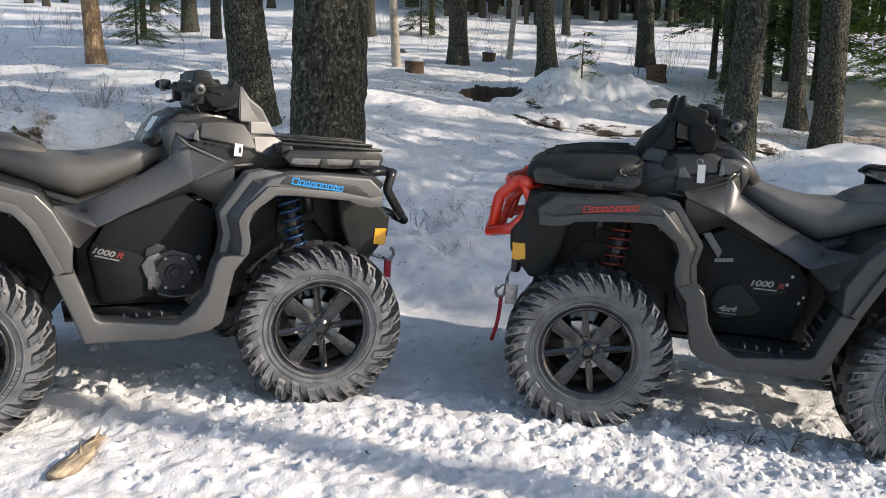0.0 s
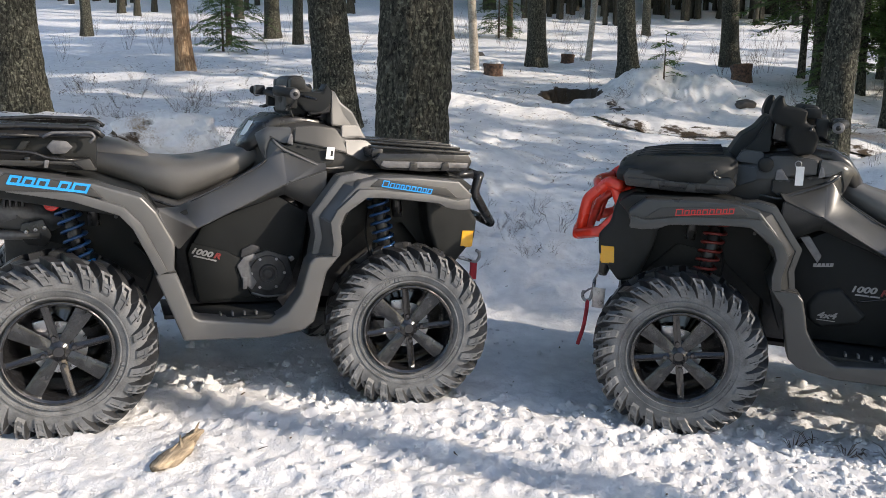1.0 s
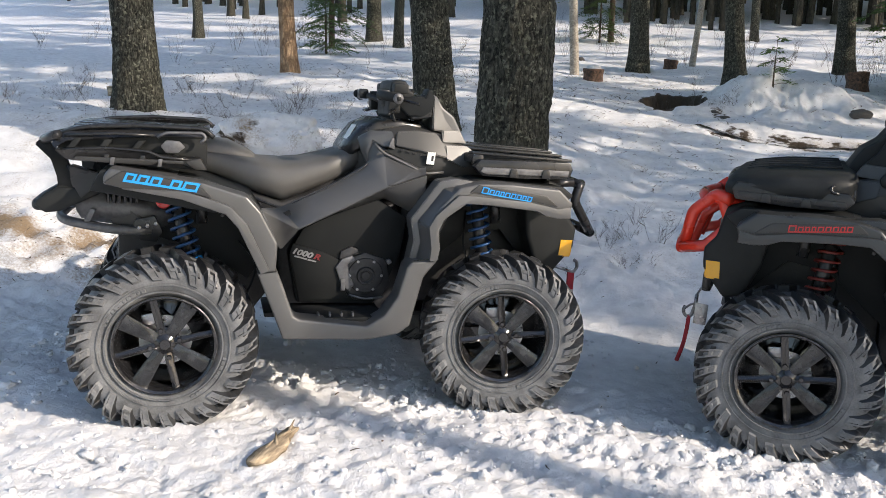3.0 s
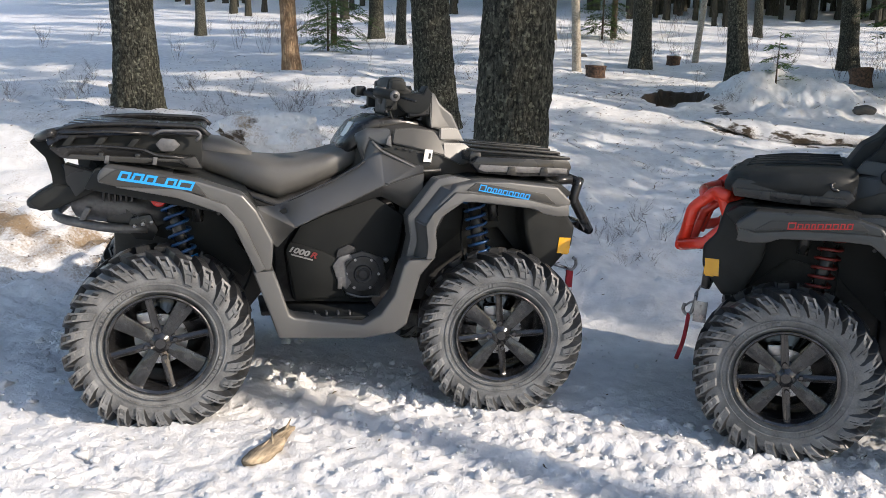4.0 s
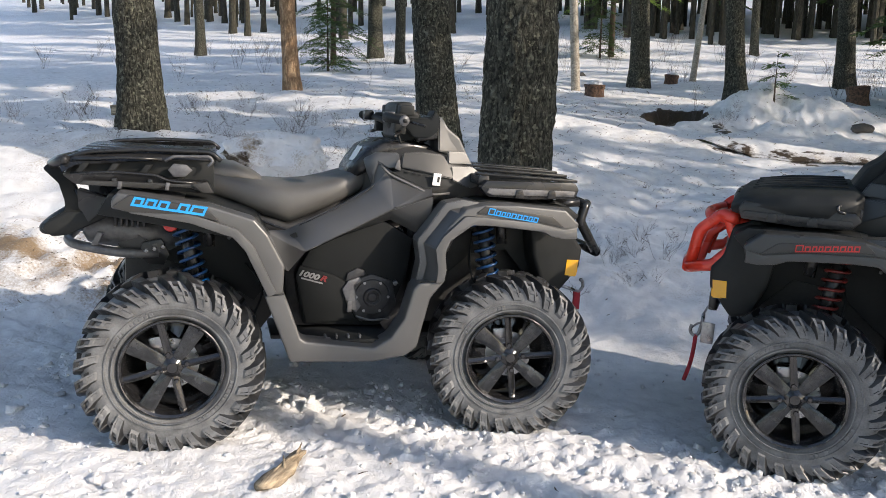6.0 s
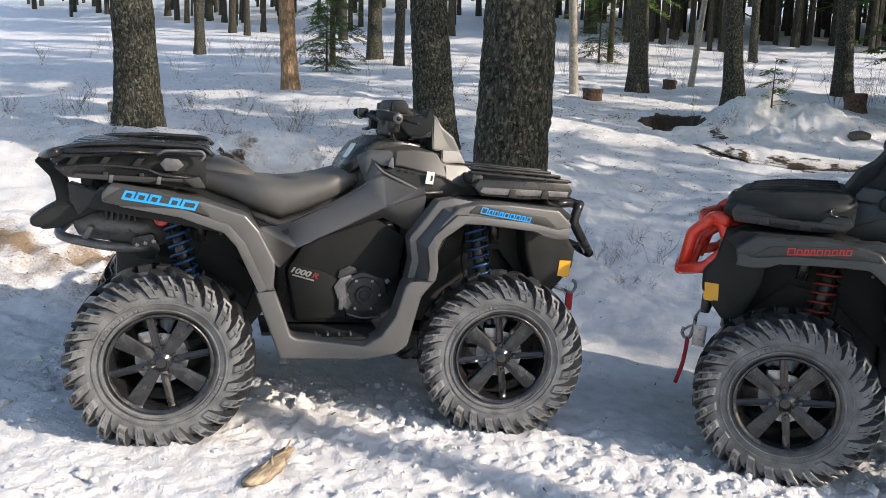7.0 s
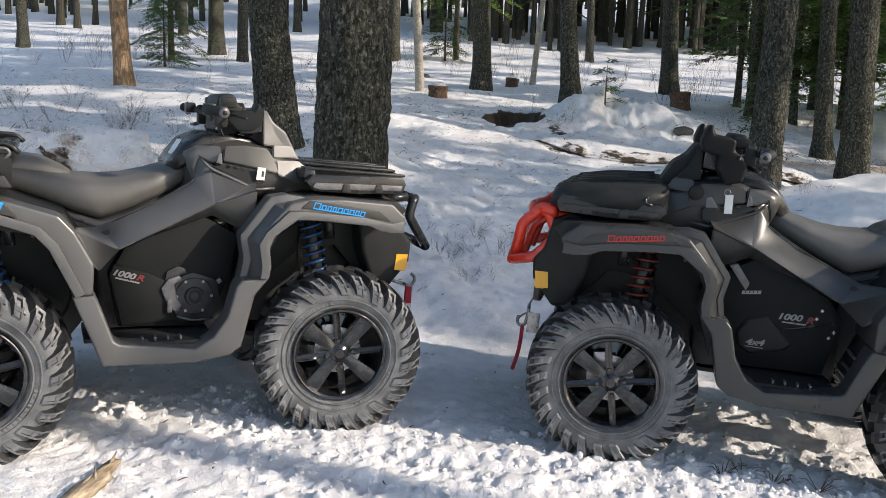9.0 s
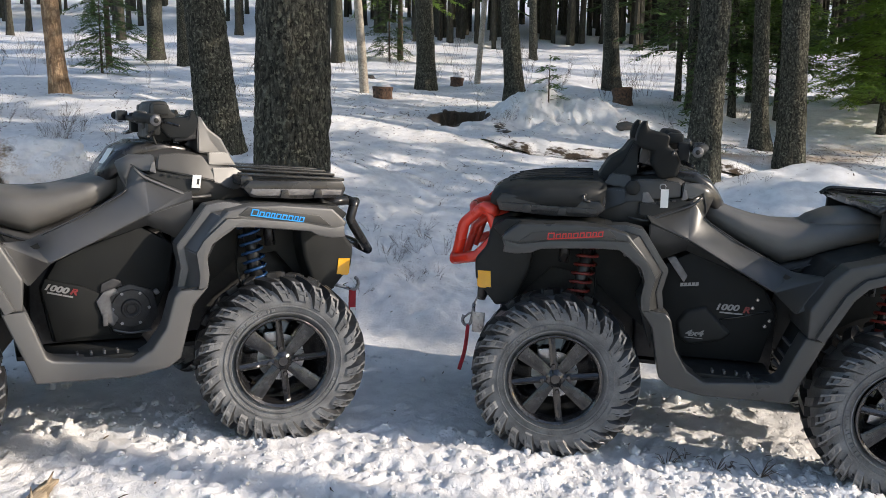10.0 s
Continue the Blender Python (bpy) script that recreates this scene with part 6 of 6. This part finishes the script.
    part("tow_hook", tube(rounded([(1.66, -0.10, 0.540), (1.745, -0.10, 0.515), (1.785, -0.10, 0.500), (1.805, -0.10, 0.525), (1.800, -0.10, 0.552), (1.785, -0.10, 0.560)], 0.012), 0.008, 8), STEEL, atv, "steel winch hook")
    part("strap_label", box(1.776, -0.107, 0.40, 0.026, 0.002, 0.04, 0), WHITE, strap)


def left_side_details(atv):
    s = 1
    part("cover_bulge", slab([(0.841, 0.554), (0.807, 0.613), (0.723, 0.641), (0.607, 0.531), (0.637, 0.497), (0.778, 0.462), (0.828, 0.493)], 0.295, 0.320, 0.010, 3, 0.86), BLACK, atv, "raised black belt cover")
    lettering("drive_mark", "4x4", 0.034, LETTER, atv, 0.795, 0.508, s, 0.3205, 2, 0.25)
    part("mark_line", box(0.76, 0.3205, 0.500, 0.07, 0.001, 0.003, 0), LETTER, atv)
    lettering("number", "1000", 0.034, LETTER, atv, 0.690, 0.625, s, 0.307, 1.5, 0.25)
    lettering("number", "R", 0.034, LETTER_RED, atv, 0.582, 0.622, s, 0.307, 1.5, 0.25)
    part("small_print", word_bars([0.05, 0.035], 0.006, 0.004, 0.2), LETTER, atv, at=pose(0.67, 0.307, 0.612, 90, 0, 180))
    part("maker_word", word_bars([0.012] * 5, 0.014, 0.003, 0.2), LETTER, atv, at=pose(0.835, 0.307, 0.705, 90, 0, 180) @ pose(0, 0, 0, 0, 0, 8))
    for x, z in ((0.545, 0.645), (0.475, 0.60), (0.49, 0.575), (0.53, 0.68)):
        part("bolt", lathe([(0.0, 0.006), (0.006, 0.005), (0.008, 0.0)], 10), STEEL, atv, at=pose(x, 0.306, z))
    part("air_vent", slab([(0.899, 0.818), (0.866, 0.827), (0.812, 0.754), (0.823, 0.723)], 0.30, 0.322, 0.004), CAST, atv, "grey side vent")
    part("fuel_cap", lathe([(0.0, 0.012), (0.022, 0.012), (0.028, 0.008), (0.03, -0.01)], 24), BLACK, atv, "round black cap", at=pose(1.06, 0.285, 1.085))
    part("key_plate", slab([(0.965, 1.03), (1.0, 1.075), (1.02, 1.07), (1.02, 1.03)], 0.27, 0.295, 0.005), CAST, atv)
    tag = part("paper_tag", box(0, 0, 0, 0.030, 0.003, 0.075, 0), WHITE, atv, "white paper tag on the ignition key", at=pose(0.935, 0.315, 1.055, -8, 4, 0))
    part("tag_ring", tube([(0.945 + 0.012 * math.cos(a), 0.31, 1.10 + 0.012 * math.sin(a)) for a in [q * 0.7 for q in range(10)]], 0.0022, 5), STEEL, tag).parent = atv
    strap = part("winch_strap", tube(rounded([(1.722, 0.03, 0.375), (1.722, 0.034, 0.32), (1.728, 0.03, 0.24), (1.748, 0.03, 0.155)], 0.05, 5), 0.0095, 6), STRAP, atv, "long red pull strap hanging from the winch hook")
    part("winch_cable", tube([(1.665, 0.02, 0.545), (1.690, 0.025, 0.50), (1.705, 0.03, 0.465)], 0.005, 6), STEEL, atv, "short steel winch cable")
    part("winch_hook", tube(rounded([(1.700, 0.03, 0.475), (1.702, 0.03, 0.425), (1.712, 0.03, 0.375), (1.735, 0.03, 0.368), (1.750, 0.03, 0.390), (1.744, 0.03, 0.415)], 0.014), 0.008, 8), STEEL, atv, "steel winch hook")
    part("hook_latch", tube([(1.702, 0.03, 0.435), (1.722, 0.03, 0.425), (1.742, 0.03, 0.405)], 0.005, 6), STEEL, atv)
    part("winch_plate", box(1.672, 0.05, 0.395, 0.055, 0.006, 0.095, 0.002), STEEL, atv, "steel winch hook plate")


right_side_details(grey_bike)
left_side_details(dark_bike)

# ---------------------------------------------------------------- undergrowth and loose things
def bare_shrub_mesh(seed, h, stems, spread, fork=3):
    rng = random.Random(900 + seed)
    bm = bmesh.new()

    def grow(p, d, ln, r, level):
        mid = p + d * ln * 0.5 + Vector((rng.uniform(-1, 1), rng.uniform(-1, 1), rng.uniform(-0.5, 0.5))) * ln * 0.09
        end = p + d * ln + Vector((0, 0, 0.03 * ln))
        tube([p, mid, end], [r, r * 0.8, r * 0.5], 3, bm, cap=False)
        if level:
            for _ in range(rng.randint(2, fork)):
                q = p.lerp(end, rng.uniform(0.35, 1.0))
                grow(q, (d + Vector((rng.uniform(-1, 1), rng.uniform(-1, 1), rng.uniform(-0.2, 0.7))) * 0.65).normalized(), ln * rng.uniform(0.4, 0.7), r * 0.6, level - 1)

    for _ in range(stems):
        a = rng.uniform(0, 6.28)
        d = Vector((math.cos(a) * spread, math.sin(a) * spread, 1)).normalized()
        grow(Vector((rng.uniform(-1, 1) * 0.08, rng.uniform(-1, 1) * 0.08, -0.05)), d, h * rng.uniform(0.5, 0.8), 0.0016 + 0.0022 * h, 2)
    return finish(bm, "twigs", TWIG, smooth=False)


SHRUBS = [bare_shrub_mesh(i, h, n, s) for i, (h, n, s) in enumerate(((0.55, 6, 0.7), (0.8, 7, 0.5), (0.4, 8, 0.9), (1.3, 5, 0.3), (0.3, 5, 1.1)))]


def shrub(x, y, kind, size, turn):
    ob = new("bare_shrub", SHRUBS[kind])
    ob.matrix_basis = pose(x, y, on_ground(x, y, 0.02), 0, 0, turn) @ Matrix.Diagonal((size, size, size, 1))
    tagged(ob, "leafless brown twiggy shrub poking through the snow", "shrub", "bare shrubs")


def scatter_shrubs():
    rng = random.Random(41)
    # thickets: middle, reach, how many, kinds
    for cx, cy, rx, ry, n, kinds in ((-3.3, 7.2, 1.4, 0.8, 40, (0, 2, 2, 4)), (-5.8, 7.6, 1.1, 0.8, 22, (0, 4, 2)), (-4.0, 9.5, 2.8, 1.4, 44, (0, 1, 2, 1)), (-7.5, 12.0, 2.5, 2.0, 20, (0, 1, 1)),
                                     (-0.1, 5.8, 0.3, 0.6, 12, (0, 2, 4)), (0.9, 6.4, 0.9, 0.9, 12, (2, 4, 0)), (2.3, 7.4, 0.8, 0.6, 8, (0, 4)), (0.3, 9.0, 1.2, 1.6, 9, (4, 2)), (1.6, 13.6, 0.25, 0.5, 8, (0, 2)),
                                     (-2.5, 14.0, 3.5, 2.5, 22, (0, 1, 3)), (4.5, 15.5, 3.0, 2.5, 14, (1, 3)), (3.2, 8.6, 0.8, 0.8, 7, (3, 1, 4)), (1.0, 4.9, 0.9, 0.3, 4, (4,)), (2.0, 21.0, 6, 3, 26, (3, 1)), (-8.0, 20.0, 5, 4, 22, (3, 1)), (3.0, 27.0, 12, 4, 46, (3, 3, 1)), (-12.0, 27.0, 8, 4, 24, (3, 1))):
        for _ in range(n):
            x, y = rng.gauss(cx, rx * 0.6), rng.gauss(cy, ry * 0.6)
            if y > 4.6:
                shrub(x, y, rng.choice(kinds), rng.uniform(0.22, 0.52) * (1.0 if y < 18 else 1.7), rng.uniform(0, 360))


scatter_shrubs()


def grass_tuft(x, y, seed):
    rng = random.Random(1300 + seed)
    ob = tagged(new("dead_sprig"), "dark dead plant sprig lying on the snow", "sprig", "dead sprigs")
    ob.matrix_basis = pose(x, y, on_ground(x, y, -0.002))
    for _ in range(9):
        a, ln = rng.uniform(0, 6.28), rng.uniform(0.04, 0.12)
        d = Vector((math.cos(a), math.sin(a), rng.uniform(0.2, 1.2))).normalized()
        part("stalk", tube([(0, 0, -0.02), tuple(d * ln * 0.6), tuple(d * ln + Vector((0, 0, -0.02)))], [0.002, 0.0016, 0.0008], 4, cap=False), TWIG, ob)


for k, (x, y) in enumerate(((1.02, 3.06), (1.20, 3.02), (1.27, 3.08), (1.36, 2.98), (1.12, 3.12))):
    grass_tuft(x, y, k)


def rotten_branch(x, y, length, turn):
    """A split piece of rotten wood lying on the churned snow."""
    rng = random.Random(61)
    rings = []
    n = 16
    for i in range(19):
        t = i / 18
        w = (0.038 + 0.008 * math.sin(t * 7)) * min(1, 0.45 + 3 * t, 0.3 + 2.4 * (1 - t))
        rings.append([((w + 0.022 * noise.noise((i * 0.35, math.cos(a) * 3.5, math.sin(a) * 3.5))) * math.cos(a) + 0.015 * math.sin(t * 5), (t - 0.5) * length + 0.02 * noise.noise((a, 0, 3)), 0.5 * (w + 0.012 * noise.noise((i * 0.9, math.cos(a) * 3, math.sin(a) * 3 + 4))) * math.sin(a)) for a in [2 * math.pi * q / n for q in range(n)]])
    ob = tagged(new("rotten_branch"), "broken piece of tan rotten wood lying on snow", "branch")
    ob.matrix_basis = pose(x, y, on_ground(x, y) + 0.022, 0, 0, turn)
    part("wood", loft(rings), DEADWOOD, ob, angle=25)
    for k in range(4):
        part("splinter", tube([(rng.uniform(-0.04, 0.04), (k - 1.5) * 0.06, 0.01), (rng.uniform(-0.06, 0.06), (k - 1.5) * 0.06 + 0.07, 0.03)], [0.008, 0.002], 5), DEADWOOD, ob)


rotten_branch(-1.19, 2.53, 0.31, -8)


def dirty_lump(x, y, z, sx, sy, sz):
    """A ploughed lump of icy snow with brown stains."""
    bm = bmesh.new()
    bmesh.ops.create_icosphere(bm, subdivisions=5, radius=1.0)
    for v in bm.verts:
        p = v.co.copy()
        v.co *= 1 + 0.30 * noise.noise(p * 1.4) + 0.14 * noise.noise(p * 3.7) + 0.07 * noise.noise(p * 9)
    bmesh.ops.transform(bm, matrix=Matrix.Diagonal((sx, sy, sz, 1)), verts=bm.verts)
    me = finish(bm, "dirty_snow_lump", SNOW, angle=60)
    n = len(me.vertices)
    stain = [0.40 + 0.42 * noise.noise(v.co * 6.0) + 0.2 * noise.noise(v.co * 17.0) + (0.22 if v.co.x < -0.16 else 0.0) for v in me.vertices]
    me.attributes.new("litter", "FLOAT", "POINT").data.foreach_set("value", stain)
    me.attributes.new("earth", "FLOAT", "POINT").data.foreach_set("value", [0.35 + (0.25 if v.co.x < -0.2 and v.co.z < 0.05 else 0.0) for v in me.vertices])
    ob = new("dirty_snow_lump", me)
    ob.matrix_basis = pose(x, y, z, 0, 0, 15)
    tagged(ob, "grey icy lump of snow stained brown on the bank", "snow lump")


dirty_lump(-2.70, 6.10, 0.94, 0.40, 0.26, 0.19)


def snow_clods():
    """Loose lumps of kicked-up snow, past counting."""
    rng = random.Random(19)
    shapes = []
    for level in (1, 2):
        ico = bmesh.new()
        bmesh.ops.create_icosphere(ico, subdivisions=level, radius=1.0)
        shapes.append(([v.co.copy() for v in ico.verts], [tuple(v.index for v in f.verts) for f in ico.faces]))
        ico.free()
    spots = []
    for _ in range(7000):
        band = rng.random()
        if band < 0.55:
            x = rng.uniform(-2.6, 2.8)
            y = 3.10 - 0.10 * x + rng.gauss(0, 0.20)
        else:
            x, y = rng.uniform(-2.6, 2.7), rng.uniform(1.6, 4.3)
        if fbm(np.array(x), np.array(y), 0.55, 3, 14) < rng.uniform(-0.9, 0.5):
            continue
        spots.append((x, y, min(0.030, 0.0028 + rng.expovariate(1 / 0.0050))))
    zs = ground_height(np.array([p[0] for p in spots]), np.array([p[1] for p in spots]))
    verts, faces = [], []
    for (x, y, r), z in zip(spots, zs):
        base, tri = shapes[1 if r > 0.011 else 0]
        sq = Vector((rng.uniform(0.7, 1.3), rng.uniform(0.7, 1.3), rng.uniform(0.6, 1.0)))
        o = len(verts)
        sh = Vector((rng.uniform(0, 50), rng.uniform(0, 50), 0))
        for c in base:
            k = r * (1 + 0.8 * noise.noise(c * 1.9 + sh) + 0.35 * noise.noise(c * 4.5 + sh))
            verts.append((x + c.x * k * sq.x, y + c.y * k * sq.y, float(z) + r * 0.15 + c.z * k * sq.z))
        faces += [(a + o, b + o, c + o) for a, b, c in tri]
    me = mesh_from(verts, faces, "snow_clods", [SNOW], smooth=True)
    for name in ("litter", "earth"):
        me.attributes.new(name, "FLOAT", "POINT")
    tagged(new("snow_clods", me), "loose crumbled lumps of snow kicked up by tyres", "snow lumps", kind="stuff")


snow_clods()


def creek_stone(x, y, size, seed):
    rng = random.Random(2000 + seed)
    bm = bmesh.new()
    bmesh.ops.create_icosphere(bm, subdivisions=3, radius=1.0)
    sh = Vector((seed * 3.1, 0, 0))
    for v in bm.verts:
        v.co *= 1 + 0.35 * noise.noise(v.co * 1.3 + sh) + 0.12 * noise.noise(v.co * 4 + sh)
    bmesh.ops.transform(bm, matrix=Matrix.Diagonal((size, size * 0.7, size * 0.5, 1)), verts=bm.verts)
    ob = new("creek_stone", finish(bm, "creek_stone", ROCK))
    ob.matrix_basis = pose(x, y, on_ground(x, y), 0, 0, rng.uniform(0, 360))
    tagged(ob, "dark wet stone poking out of the snow", "stone", "stones")


for k, (x, y, r) in enumerate(((3.40, 13.4, 0.17),  (1.42, 12.75, 0.07), (1.30, 13.1, 0.06), (-1.2, 21.5, 0.2))):
    creek_stone(x, y, r, k)


def creek():
    """Dark meltwater lying in the creek's bed."""
    xs = np.concatenate([np.linspace(1.0, 1.6, 24), np.linspace(1.68, 8.0, 44)])
    line = [Vector((x, float(creek_line(x)), 0)) for x in xs]
    verts = []
    for i, p in enumerate(line):
        d = (line[min(i + 1, len(line) - 1)] - line[max(i - 1, 0)]).normalized()
        n = Vector((-d.y, d.x, 0)) * 0.06
        z = float(ground_height(p.x, p.y - 0.2, False)) + 0.014
        verts += [(p.x - n.x, p.y - 0.2 - n.y, z), (p.x + n.x, p.y - 0.2 + n.y, z)]
    faces = [(2 * i, 2 * i + 2, 2 * i + 3, 2 * i + 1) for i in range(len(line) - 1)]
    tagged(new("water", mesh_from(verts, faces, "water", [WATER])), "dark shallow meltwater in a narrow creek", "creek", kind="structure")


creek()


def forest_debris():
    """Needles, cone scales, bark crumbs and twig ends strewn on the snow, past counting."""
    rng = random.Random(88)
    verts, faces = [], []
    spots = []
    for cx, cy, rx, ry, n in ((-3.6, 6.9, 1.8, 0.8, 1200), (0.4, 6.2, 1.2, 1.2, 190), (-1.0, 9.5, 4.5, 2.2, 1300), (2.5, 8.0, 1.6, 1.2, 300), (0.5, 14.5, 5.0, 3.0, 1900), (-6.5, 13.0, 3.0, 3.0, 1000), (-3.2, 4.5, 0.8, 0.5, 700), (1.0, 3.6, 1.6, 0.7, 80), (0.0, 2.6, 1.6, 0.4, 16), (6.6, 13.1, 1.6, 0.7, 1300)):
        for _ in range(n):
            spots.append((rng.gauss(cx, rx * 0.7), rng.gauss(cy, ry * 0.7), cy))
    xs, ys = np.array([p[0] for p in spots]), np.array([p[1] for p in spots])
    zs = ground_height(xs, ys)
    for x, y, z in zip(xs, ys, zs):
        far = 1.0 + 0.10 * max(0.0, y - 6)
        ln = min(0.14, 0.006 + rng.expovariate(1 / 0.015)) * far
        w = min(ln * 0.4, rng.uniform(0.0015, 0.005) * far)
        a, tilt = rng.uniform(0, 6.28), rng.uniform(-0.3, 0.6)
        d = Vector((math.cos(a), math.sin(a), tilt)).normalized()
        sd = d.cross((0, 0, 1)).normalized() * w
        up = Vector((0, 0, w * 0.9))
        p = Vector((x, y, float(z) + 0.002))
        o = len(verts)
        bend = p + d * ln * 0.5 + Vector((rng.uniform(-1, 1), rng.uniform(-1, 1), 0.2)) * ln * 0.12
        for q, k in ((p, 0.8), (bend, 1.0), (p + d * ln, 0.3)):
            verts += [tuple(q - sd * k), tuple(q + up * k), tuple(q + sd * k)]
        for r in (0, 3):
            faces += [(o + r, o + r + 1, o + r + 4, o + r + 3), (o + r + 1, o + r + 2, o + r + 5, o + r + 4)]
    tagged(new("forest_debris", mesh_from(verts, faces, "forest_debris", [TWIG])), "dark needles, bark crumbs and twig ends strewn over snow", "forest litter", kind="stuff")


forest_debris()
